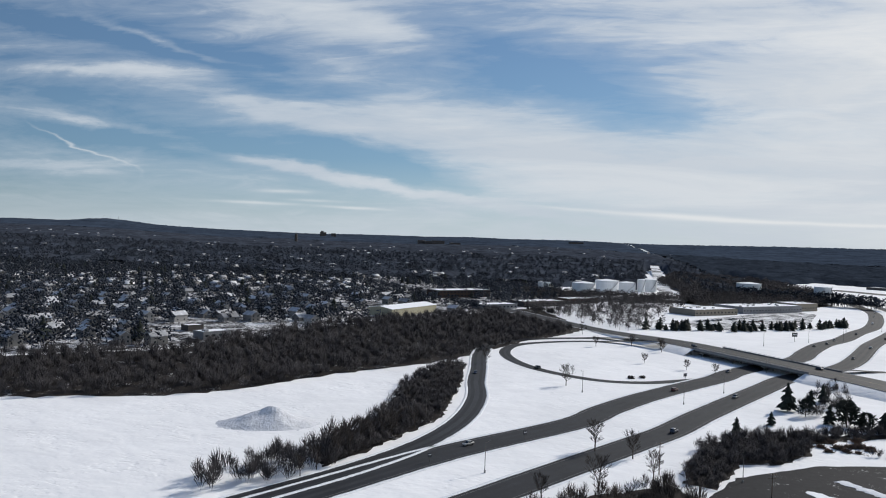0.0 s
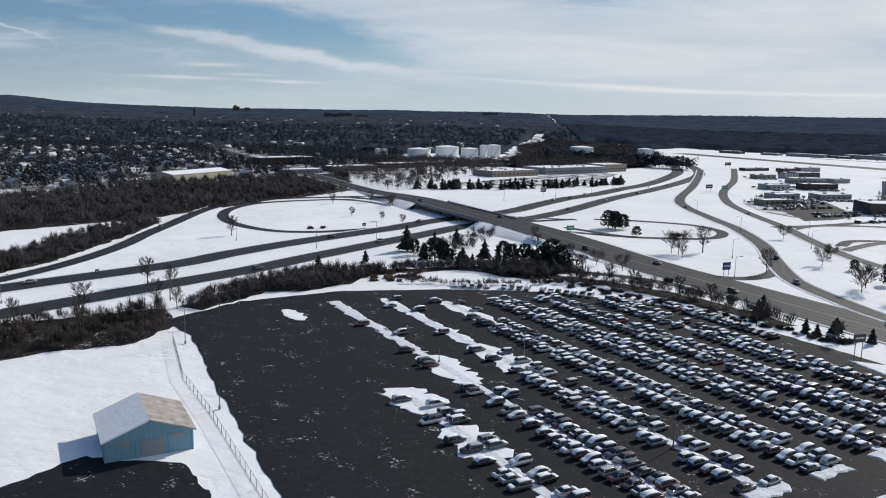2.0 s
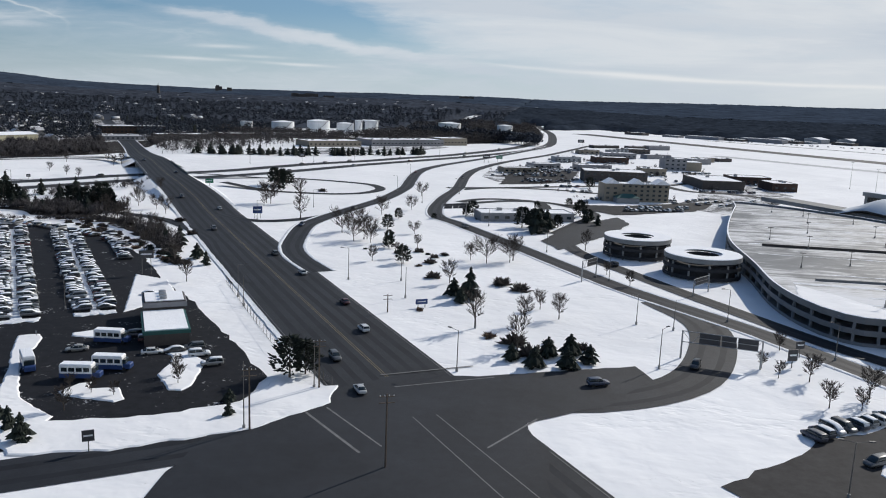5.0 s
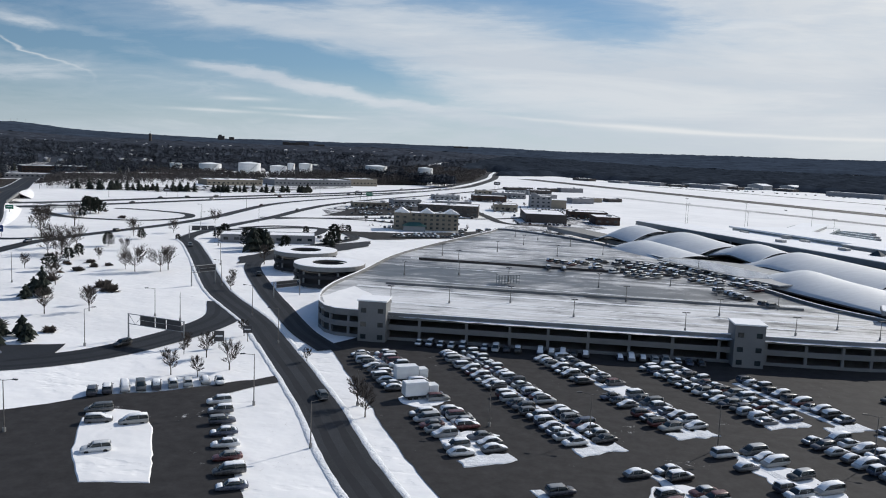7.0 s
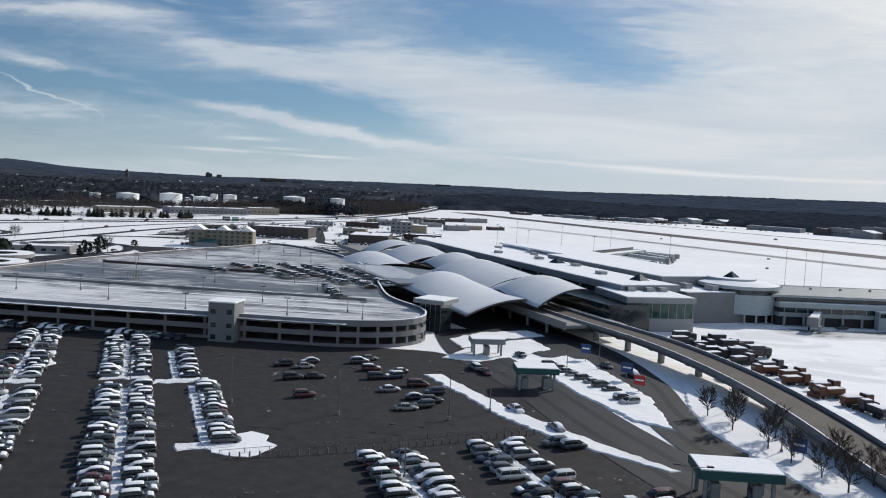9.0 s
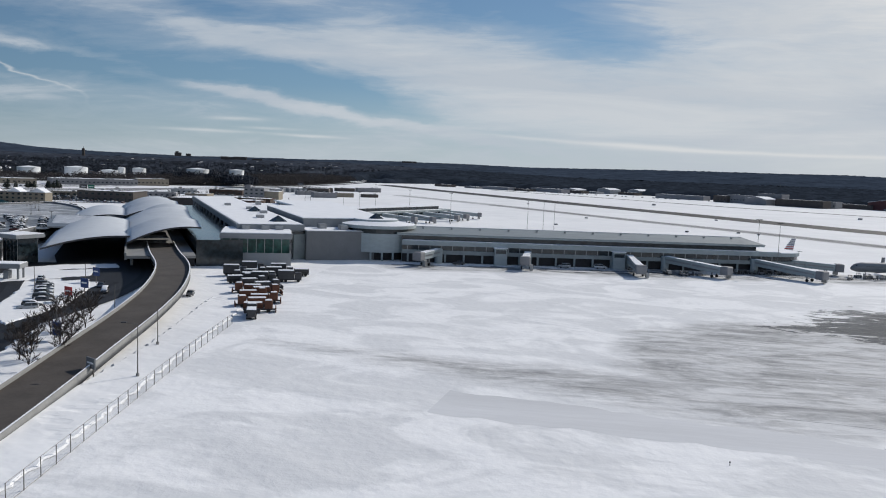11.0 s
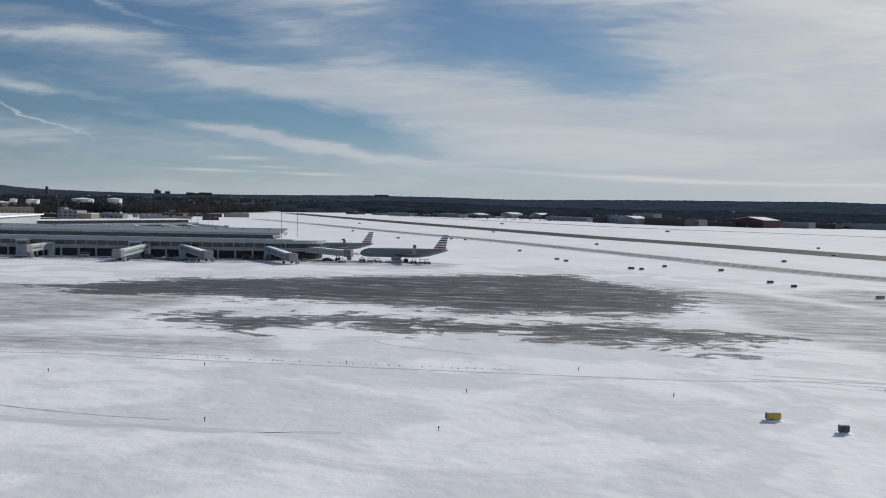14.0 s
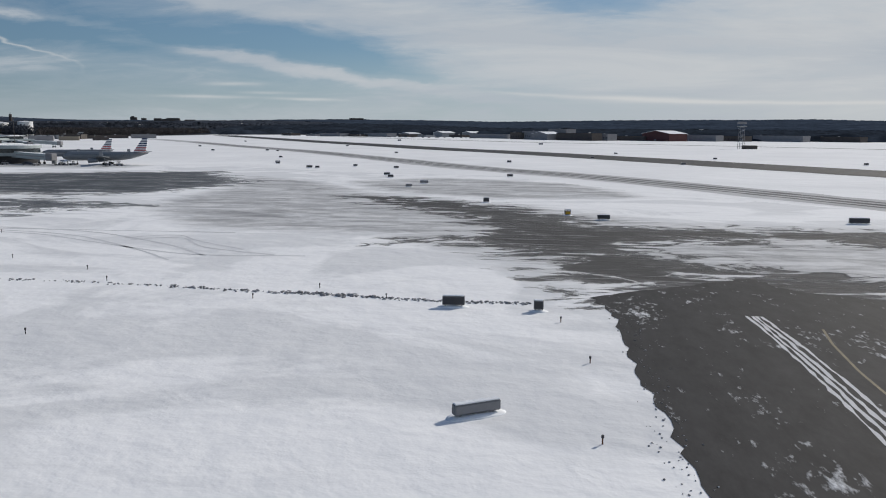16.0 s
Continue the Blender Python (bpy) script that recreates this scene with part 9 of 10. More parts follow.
term_box("window_band", -150, 74.6, 695.9, 719.4, 6.2, 10.4, "glass")
for i in range(14):
    p = term(-140 + i * 17, 694.9)
    part("column", tubed((p.x, p.y, -0.2), (p.x, p.y, 11), 0.45, 0.45, 8), M["white_panel"], terminal)
term_box("rear_block", -120, 78, 719.6, 752, -0.3, 11.0, "pale_concrete")
term_box("rear_roof", -119.6, 77.6, 720, 751.6, 11.0, 11.25, "snow_roof", label="flat roof under patchy snow")
term_box("upper_block", -30, 60, 722, 746, 11.2, 14.6, "white_panel")
term_box("upper_roof", -30.3, 60.3, 721.7, 746.3, 14.6, 14.9, "snow_roof")
for u, n in ((-100, 728), (-80, 738), (-60, 730), (66, 728), (70, 742), (-20, 712), (40, 708), (10, 714), (-50, 705), (72, 735)):
    term_box("roof_unit", u - 2, u + 2.5, n - 1.4, n + 1.4, 11.2 if n > 719 else 13.2, 13.0 if n > 719 else 14.4, "steel")
for u in (-2.6, 60):
    p = term(u, 712)
    hat = bmesh.new()
    bmesh.ops.create_cone(hat, cap_ends=True, segments=4, radius1=4, radius2=0.2, depth=2.4)
    for v in hat.verts:
        v.co = v.co + Vector((p.x, p.y, 14.4))
    part("skylight", hat, M["glass"], terminal)
# entrance canopy between garage and terminal, with bars of snow
can = [term(-34, 624), term(30, 628), term(30, 676), term(14, 676), term(-26, 650), term(-40, 636)]
part("entrance_canopy", prismed([(p.x, p.y) for p in can], 7.6, 8.1), M["steel"], terminal, "metal entrance canopy")
for i in range(16):
    a, b = term(-34 + i * 3.1, 626 + i * 0.2), term(-27 + i * 3.1, 644)
    part("canopy_bar", boxed(-9, -0.45, 8.1, 9, 0.45, 8.3, m=turn((a.x + b.x) / 2, (a.y + b.y) / 2, math.degrees(math.atan2(b.y - a.y, b.x - a.x)))), M["snow_roof"], terminal)
tagged(terminal, "airport terminal with wave-shaped white roofs and glazed front", "terminal")

# glazed block, link and round hall at the end of the terminal
glassbox = empty("glazed_block", turn(650, 275, 20))
part("base", boxed(-12, -13, -0.3, 12, 13, 4.4), M["white_panel"], glassbox)
part("glazing", boxed(-11.7, -12.7, 4.4, 11.7, 12.7, 9.4), M["green_glass"], glassbox, "green-tinted window band")
for i in range(9):
    part("mullion", boxed(-11.7 + i * 2.9, -12.85, 4.4, -11.5 + i * 2.9, -12.68, 9.4), M["steel"], glassbox)
part("cornice", boxed(-12.4, -13.4, 9.4, 12.4, 13.4, 11.2), M["white_panel"], glassbox)
part("roof", boxed(-12, -13, 11.2, 12, 13, 11.45), M["snow_roof"], glassbox)
for x in (-4, 3, 8):
    part("roof_unit", boxed(x - 1.4, 1, 11.4, x + 1.4, 4, 12.8), M["steel"], glassbox)
tagged(glassbox, "white terminal block with a green glass band", "building")
flat_building(664, 300, 38, 24, 20, 9.5, "pier_concrete", "grey link block between terminal and round hall", windows=False)
rot = empty("round_hall", turn(688, 309, 0))
R = 14.5
part("drum", tubed((0, 0, 3.2), (0, 0, 10.4), R, R, 48), M["pier_panel"], rot, "pale grey ribbed drum wall")
# Shade behind the columns is painted into the core's near-black colour.
part("core", tubed((0, 0, -0.3), (0, 0, 3.3), R - 3, R - 3, 40), M["painted_shade"], rot)
part("window_band", tubed((0, 0, 10.4), (0, 0, 12.2), R - 0.5, R - 0.5, 48), M["glass"], rot)
part("cornice", tubed((0, 0, 12.2), (0, 0, 13.4), R + 0.4, R + 0.4, 48), M["pier_panel"], rot)
part("upper_drum", tubed((-2, 3, 13.4), (-2, 3, 15.0), R * 0.62, R * 0.62, 40), M["pier_panel"], rot)
part("roof", tubed((0, 0, 13.4), (0, 0, 14.4), R, R * 0.6, 48), M["snow_roof"], rot, "sloping snow-covered roof")
slope = bmesh.new()
prism(slope, [(-13, 6), (5, 12), (-70, 178), (-104, 166)], 12.2, 13.0)
for v in slope.verts:
    if v.co.y < 20:
        v.co.z += 0.9
part("passage_roof", slope, M["snow_roof"], rot, "broad snow-covered roof of the passage behind")
part("passage", prismed([(-12, 7), (4, 12.5), (-71, 176), (-102, 165)], -0.3, 12.2), M["pier_panel"], rot)
part("upper_roof", tubed((-2, 3, 15.0), (-2, 3, 15.15), R * 0.6, R * 0.6, 40), M["snow_roof"], rot)
hat = bmesh.new()
bmesh.ops.create_cone(hat, cap_ends=True, segments=4, radius1=3.2, radius2=0.2, depth=2.2)
for v in hat.verts:
    v.co = v.co + Vector((-2, 3, 16.2))
part("skylight", hat, M["glass"], rot, "dark pyramid skylight")
for i in range(20):
    a = 2 * math.pi * i / 20
    part("column", tubed(((R - 0.6) * math.cos(a), (R - 0.6) * math.sin(a), -0.2), ((R - 0.6) * math.cos(a), (R - 0.6) * math.sin(a), 3.3), 0.4, 0.4, 8), M["pier_panel"], rot)
tagged(rot, "round pale grey hall on columns with a dark window band", "building")

# ---- concourse pier
PIER = turn(700, 296, 10.7)
pier = empty("concourse")


def pier_box(name, x0, x1, y0, y1, z0, z1, mat, label="", parent=None):
    return part(name, boxed(x0, y0, z0, x1, y1, z1, m=PIER), M[mat], parent or pier, label)


# The recessed floor's shade is part of its near-black base colour.
pier_box("ground_floor", 0, 148, 1.5, 25, -0.3, 3.4, "painted_shade", "ground floor with shade painted into its near-black colour")
pier_box("spandrel", 0, 149, 0, 26, 3.4, 4.9, "pier_concrete", "stained grey concrete spandrel")
pier_box("window_band", 0, 148.6, 0.5, 25.5, 4.9, 6.7, "glass", "dark strip of windows")
pier_box("upper_band", 0, 149, 0, 26, 6.7, 8.4, "pier_panel", "grey-green wall band")
pier_box("low_roof", 0.3, 148.7, 0.3, 25.7, 8.4, 8.6, "snow_roof")
pier_box("clerestory", 0, 140, 2.6, 23.4, 8.5, 10.2, "glass", "dark clerestory glazing")
pier_box("fascia", -2, 143, 1.6, 24.4, 10.2, 10.9, "pier_panel", "grey roof edge")
shed = bmesh.new()
prism(shed, [(-2, 1.4), (143.2, 1.4), (143.2, 24.6), (-2, 24.6)], 10.9, 11.05)
for v in shed.verts:
    if v.co.y > 20:
        v.co.z += 1.1
shed.transform(PIER)
part("high_roof", shed, M["pier_roof"], pier, "long shallow sloping metal roof")
pier_box("roof_ridge", -2, 143.2, 24.0, 24.62, 12.16, 12.34, "snow_roof", "line of snow along the ridge")
for i in range(12):
    pier_box("roof_vent", 8 + i * 11.6, 8.7 + i * 11.6, 17, 17.7, 11.7, 12.5, "steel")
for i in range(21):
    pier_box("column", 2 + i * 7.2, 2.7 + i * 7.2, 0.1, 0.8, -0.2, 3.5, "pier_concrete")
for i in range(34):
    pier_box("mullion", 2 + i * 4.35, 2.25 + i * 4.35, 0.35, 0.55, 4.9, 6.7, "steel")
for x in (38, 84):
    pier_box("bay", x - 2.4, x + 2.4, -2.6, 0.1, -0.2, 6.6, "pier_panel", "projecting stair bay")
    pier_box("bay_glass", x - 2.0, x + 2.0, -2.66, -2.5, 4.6, 6.0, "glass")
    pier_box("bay_roof", x - 2.7, x + 2.7, -2.9, 0.1, 6.6, 6.8, "snow_roof")
end = [(148.5 + 13 * math.sin(a), 13 - 13 * math.cos(a)) for a in [math.pi * k / 14 for k in range(15)]]
# The lowest band of the rounded end carries the same painted shade.
for z0, z1, mt, r in ((-0.3, 3.4, "painted_shade", 0.88), (3.4, 4.9, "pier_concrete", 1.0), (4.9, 6.7, "glass", 0.95), (6.7, 8.0, "pier_panel", 1.0), (8.0, 8.2, "snow_roof", 0.97)):
    bm = prismed([((x - 148.5) * r + 148.5, (y - 13) * r + 13) for x, y in end], z0, z1)
    bm.transform(PIER)
    part("rounded_end", bm, M[mt], pier)
tagged(pier, "long low concourse pier with dark window strips and a snowy roof", "concourse")
pier_b = flat_building(641, 533, 65, 128, 30, 6.6, "pier_panel", "second concourse pier behind, low with a snowy roof", name="concourse", windows=False, roof_gear=6)
part("upper_glazing", boxed(-62, -7, 6.3, 60, 7, 8.6), M["glass"], pier_b, "dark strip of windows")
part("upper_roof", boxed(-63, -8.2, 8.6, 61, 8.2, 9.2), M["snow_roof"], pier_b)
part("window_strip", boxed(-60, -15.08, 3.8, 62, -14.9, 5.2), M["glass"], pier_b)
for k in range(16):
    part("column", boxed(-61 + k * 8.2, -15.3, -0.2, -60.4 + k * 8.2, -15.0, 6.2), M["pier_concrete"], pier_b)


def jet_bridge(x, y, deg, length, label="pale passenger boarding bridge on wheels"):
    """Boarding bridge from its root on the building, sloping gently to its head."""
    ob = empty("jet_bridge", turn(x, y, deg))
    part("root", tubed((0, 0, -0.1), (0, 0, 5.6), 1.5, 1.5, 12), M["pier_panel"], ob)
    for k, (a, b, w) in enumerate(((0.5, length * 0.55, 1.25), (length * 0.5, length, 1.5))):
        bm = bmesh.new()
        box(bm, a, -w, -1.25, b, w, 1.25, m=pose(0, 0, 4.4, 0, 3.2, 0))
        part("tunnel", bm, M["pier_panel"], ob)
        part("tunnel_snow", boxed(a, -w * 0.9, 1.25, b, w * 0.9, 1.36, m=pose(0, 0, 4.4, 0, 3.2, 0)), M["snow_roof"], ob)
        part("window_strip", boxed(a + 0.6, -w - 0.03, -0.2, b - 0.6, w + 0.03, 0.4, m=pose(0, 0, 4.4, 0, 3.2, 0)), M["steel"], ob)
    z = 4.4 - length * math.sin(radians(3.2))
    part("head", boxed(length, -1.9, z - 1.5, length + 3.2, 1.9, z + 1.6, bevel=0.25), M["grey_wall"], ob, "grey docking head")
    for s in (-1.6, 1.6):
        part("leg", boxed(length - 3.4, s - 0.2, 0.6, length - 3.0, s + 0.2, z - 1.0), M["steel"], ob)
        part("wheel", tubed((length - 3.2, s - 0.25, 0.55), (length - 3.2, s + 0.25, 0.55), 0.55, 0.55, 12), M["rubber"], ob)
    part("stairs", boxed(length + 0.2, 1.9, 0.2, length + 2.0, 2.9, z - 1.2), M["steel"], ob)
    return tagged(ob, label, "jet bridge", "jet bridges")


for x, y, deg, ln in ((714, 298.5, -112, 13), (748, 305, -92, 14), (787, 312, -86, 24), (801, 315, -43, 25), (836, 321, -50, 27), (846, 329, -4, 22)):
    jet_bridge(x, y, deg, ln)
for u, d, ln in ((-20, -22, 22), (4, -38, 26), (28, -20, 24), (50, -34, 22), (62, 6, 20)):
    c, q = math.cos(radians(65)), math.sin(radians(65))
    jet_bridge(641 + u * c + 16.5 * q, 533 + u * q - 16.5 * c, d, ln, "grey boarding bridge of the rear concourse")


def airliner(x, y, deg, scale, label):
    """Parked twin-jet: lofted fuselage, wings, engines, tail with striped fin, gear."""
    ob = empty("airliner", turn(x, y, deg))
    ob.scale = (scale,) * 3
    fus = bmesh.new()
    stations = [(18.6, 0.15, 3.3), (18.0, 0.9, 3.4), (16.6, 1.55, 3.6), (14.5, 1.95, 3.75), (-6, 1.98, 3.8), (-11, 1.6, 4.15), (-15.5, 0.85, 4.75), (-18.8, 0.25, 5.2)]
    rings = []
    for sx, r, z in stations:
        rings.append([fus.verts.new((sx, r * math.cos(2 * math.pi * i / 20), z + r * math.sin(2 * math.pi * i / 20))) for i in range(20)])
    for p, q in zip(rings, rings[1:]):
        for i in range(20):
            fus.faces.new((p[i], p[(i + 1) % 20], q[(i + 1) % 20], q[i]))
    fus.faces.new(rings[0]), fus.faces.new(list(reversed(rings[-1])))
    bmesh.ops.recalc_face_normals(fus, faces=fus.faces[:])
    part("fuselage", fus, M["silver"], ob, "silver-grey fuselage", smooth=True)
    for s in (-1, 1):
        wing = bmesh.new()
        out = [(4.2, s * 1.6, 2.9), (-2.8, s * 1.6, 2.9), (-5.0, s * 16.5, 4.3), (-3.4, s * 16.5, 4.4)]
        lo = [wing.verts.new(p) for p in out]
        hi = [wing.verts.new((p[0], p[1], p[2] + (0.5 if abs(p[1]) < 5 else 0.12))) for p in out]
        for i in range(4):
            wing.faces.new((lo[i], lo[(i + 1) % 4], hi[(i + 1) % 4], hi[i]))
        wing.faces.new(hi), wing.faces.new(lo)
        bmesh.ops.recalc_face_normals(wing, faces=wing.faces[:])
        part("wing", wing, M["silver"], ob)
        part("winglet", boxed(-5.2, s * 16.5 - 0.08, 4.3, -3.8, s * 16.5 + 0.08, 6.4), M["silver"], ob)
        eng = bmesh.new()
        tube(eng, (5.0, s * 5.7, 1.9), (1.2, s * 5.7, 2.0), 1.05, 0.75, 18)
        part("engine", eng, M["silver"], ob)
        part("intake", tubed((5.02, s * 5.7, 1.9), (5.1, s * 5.7, 1.9), 0.85, 0.85, 16), M["dark_steel"], ob)
        st = bmesh.new()
        out = [(-14.0, s * 0.5, 5.0), (-17.6, s * 0.4, 5.1), (-18.4, s * 6.2, 5.6), (-17.0, s * 6.2, 5.6)]
        lo = [st.verts.new(p) for p in out]
        hi = [st.verts.new((p[0], p[1], p[2] + 0.2)) for p in out]
        for i in range(4):
            st.faces.new((lo[i], lo[(i + 1) % 4], hi[(i + 1) % 4], hi[i]))
        st.faces.new(hi), st.faces.new(lo)
        part("tailplane", st, M["silver"], ob)
        for i in range(2):
            part("main_wheel", tubed((-1.4 + i * 0.9, s * 3.6 - 0.3, 0.55), (-1.4 + i * 0.9, s * 3.6 + 0.3, 0.55), 0.55, 0.55, 12), M["rubber"], ob)
        part("main_leg", boxed(-1.1, s * 3.6 - 0.12, 0.5, -0.85, s * 3.6 + 0.12, 3.0), M["steel"], ob)
        row = bmesh.new()
        for i in range(28):
            box(row, 13.0 - i * 0.9 - 0.13, s * 1.93, 4.15, 13.0 - i * 0.9 + 0.13, s * 1.985, 4.5)
        part("window_row", row, M["glass"], ob)
    part("nose_wheel", tubed((12.2, -0.3, 0.4), (12.2, 0.3, 0.4), 0.4, 0.4, 12), M["rubber"], ob)
    part("nose_leg", boxed(12.1, -0.1, 0.4, 12.3, 0.1, 2.2), M["steel"], ob)
    part("cockpit_glass", boxed(15.9, -1.2, 4.35, 17.0, 1.2, 4.85, bevel=0.1), M["glass"], ob)
    # fin in bands of dark blue, white and red
    def edge(z):
        k = (z - 5.2) / 6.4
        return -12.0 - 4.6 * k, -17.6 - 1.2 * k
    bands = 13
    for i in range(bands):
        z0, z1 = 5.2 + 6.4 * i / bands, 5.2 + 6.4 * (i + 1) / bands
        (a0, b0), (a1, b1) = edge(z0), edge(z1)
        fin = bmesh.new()
        vs = [(a0, z0), (b0, z0), (b1, z1), (a1, z1)]
        l = [fin.verts.new((p[0], -0.18, p[1])) for p in vs]
        r = [fin.verts.new((p[0], 0.18, p[1])) for p in vs]
        for j in range(4):
            fin.faces.new((l[j], l[(j + 1) % 4], r[(j + 1) % 4], r[j]))
        fin.faces.new(l), fin.faces.new(r)
        bmesh.ops.recalc_face_normals(fin, faces=fin.faces[:])
        part("fin_band", fin, M["white_paint"] if i % 2 else M["tail_red"] if i < 5 else M["tail_blue"], ob, "striped tail fin band")
    return tagged(ob, label, "airplane", "parked airliners")


airliner(892.5, 331.6, -170, 1.0, "silver airliner with a striped tail parked at a boarding bridge")
airliner(852, 374, 200, 0.9, "airliner with a striped tail parked beyond the pier")


def truck(x, y, deg, mat, kind, label, box_mat="white_paint"):
    ob = empty("truck", turn(x, y, deg))
    part("chassis", boxed(-3.6, -1.0, 0.6, 3.4, 1.0, 0.95), M["dark_steel"], ob)
    part("cab", boxed(1.4, -1.2, 0.9, 3.4, 1.2, 2.9, bevel=0.12), M[mat], ob)
    part("windscreen", boxed(3.36, -1.0, 1.9, 3.45, 1.0, 2.6), M["glass"], ob)
    if kind == "box":
        part("cargo_box", boxed(-3.7, -1.25, 0.95, 1.2, 1.25, 3.5, bevel=0.05), M[box_mat], ob)
        part("roof_snow", boxed(-3.6, -1.15, 3.5, 1.1, 1.15, 3.65, bevel=0.05), M["snow_car"], ob)
    else:
        hop = bmesh.new()
        prism(hop, [(-3.6, -0.7), (1.1, -0.7), (1.1, 0.7), (-3.6, 0.7)], 0.95, 2.3)
        for v in hop.verts:
            v.co.y *= 1.7 if v.co.z > 2 else 1.0
        part("hopper", hop, M[mat], ob, "hopper with flared sides")
        part("load_snow", boxed(-3.4, -1.05, 2.28, 0.9, 1.05, 2.42, bevel=0.06), M["snow_car"], ob, "patch of snow on the load")
        part("cab_snow", boxed(1.6, -1.0, 2.9, 3.1, 0.9, 3.0, bevel=0.04), M["snow_car"], ob, "thin snow on the cab roof")
        part("plough_blade", boxed(4.0, -1.9, 0.15, 4.25, 1.9, 1.3, bevel=0.06), M[mat], ob, "wide plough blade")
        part("plough_arm", boxed(3.4, -0.4, 0.5, 4.05, 0.4, 0.8), M["dark_steel"], ob)
    for wx in (-2.6, -1.4, 2.4):
        for s in (-1, 1):
            part("wheel", tubed((wx, s * 1.0 - 0.16, 0.5), (wx, s * 1.0 + 0.16, 0.5), 0.5, 0.5, 12), M["rubber"], ob)
    return tagged(ob, label, "truck", "service trucks")


for k, (x, y, deg) in enumerate(((665, 222, 30), (671, 218, 35), (677, 213, 30), (674, 206, 200), (680, 204, 30), (679, 197, 25), (684, 192, 20), (683, 186, 205), (687, 180, 20), (688, 173, 110))):
    truck(x, y, deg, "orange" if 2 < k < 9 else "dark_steel", "plough", "rust-brown snow plough truck parked beside the apron" if 2 < k < 9 else "dark snow plough truck parked beside the apron")
for x, y, deg in ((660, 246, 20), (668, 244, 200), (664, 237, 20), (672, 236, 20), (676, 243, 200), (670, 229, 20), (664, 229, 200), (678, 230, 20), (672, 224, 15), (658, 236, 20)):
    truck(x, y, deg, "dark_steel", "plough" if int(y) % 2 else "box", "dark service truck parked near the terminal", "dark_steel")
for x, y, deg in ((460, 149, 30), (456, 160, 28)):
    truck(x, y, deg, "white_paint", "box", "white box truck parked in the lot")
def baggage_tug(x, y, deg, carts, label="low dark baggage tug with carts on the apron"):
    ob = empty("baggage_tug", turn(x, y, deg, 0.03))
    part("body", boxed(-1.4, -0.7, 0.3, 1.3, 0.7, 0.95, bevel=0.1), M["grey_wall"], ob)
    part("canopy", boxed(-0.9, -0.65, 1.75, 0.4, 0.65, 1.85, bevel=0.03), M["dark_steel"], ob)
    for sx in (-0.8, 0.3):
        for sy in (-0.6, 0.6):
            part("post", boxed(sx - 0.04, sy - 0.04, 0.9, sx + 0.04, sy + 0.04, 1.78), M["dark_steel"], ob)
    for sx in (-0.9, 0.9):
        for sy in (-0.65, 0.65):
            part("wheel", tubed((sx, sy - 0.1, 0.3), (sx, sy + 0.1, 0.3), 0.3, 0.3, 10), M["rubber"], ob)
    for i in range(carts):
        cx = -3.6 - i * 3.0
        cart = part("cart", boxed(cx - 1.2, -0.75, 0.4, cx + 1.2, 0.75, 0.6), M["dark_steel"], ob)
        part("cart_hood", boxed(cx - 1.15, -0.72, 1.5, cx + 1.15, 0.72, 1.6, bevel=0.03), M["grey_wall"], cart)
        for sx in (-1.1, 1.1):
            part("cart_end", boxed(cx + sx - 0.04, -0.72, 0.6, cx + sx + 0.04, 0.72, 1.5), M["steel"], cart)
        for sx in (-0.8, 0.8):
            for sy in (-0.7, 0.7):
                part("wheel", tubed((cx + sx, sy - 0.08, 0.2), (cx + sx, sy + 0.08, 0.2), 0.2, 0.2, 8), M["rubber"], cart)
    return tagged(ob, label, "tug", "apron tugs")


for x, y, deg, carts in ((812, 303, 20, 2), (806, 299, 160, 0), (838, 318, 12, 3), (845, 321, 12, 2), (852, 321, 15, 2), (876, 325, 190, 1), (884, 321, 10, 2), (898, 324, 195, 1), (904, 323, 10, 0), (870, 316, 60, 0), (800, 304, 100, 1)):
    baggage_tug(x, y, deg, carts)
for x, y, deg, mat in ((762, 305.5, 10, "grey_wall"), (776, 309, 10, "dark_wall"), (788, 310, 12, "white_paint"), (722, 297, 10, "white_paint"), (862, 322, 10, "dark_wall")):
    place_car(x, y, deg, True, False, group="apron vans")

# ---- elevated ramp from the terminal
ELEV = [(614, 272, 5.0), (630, 244, 5.0), (649, 212, 5.0), (662, 182, 4.4), (670, 155, 3.4), (676, 126, 1.9), (682, 98, 0.7), (690, 62, 0.15)]
M["ramp_road"] = material("brown_gritty_ramp", (0.075, 0.064, 0.056), 0.85, scale=0.2, vary=0.3, bump=0.01, bump_scale=8)
elev = empty("elevated_ramp")
vs, fs = ribbon(ELEV, 8.8, 0.06, step=3)
part("roadway", arrays_mesh("roadway", vs, fs, M["ramp_road"]), None, elev, "gritty brown roadway")
line = spline(ELEV, 3)
n = len(line)
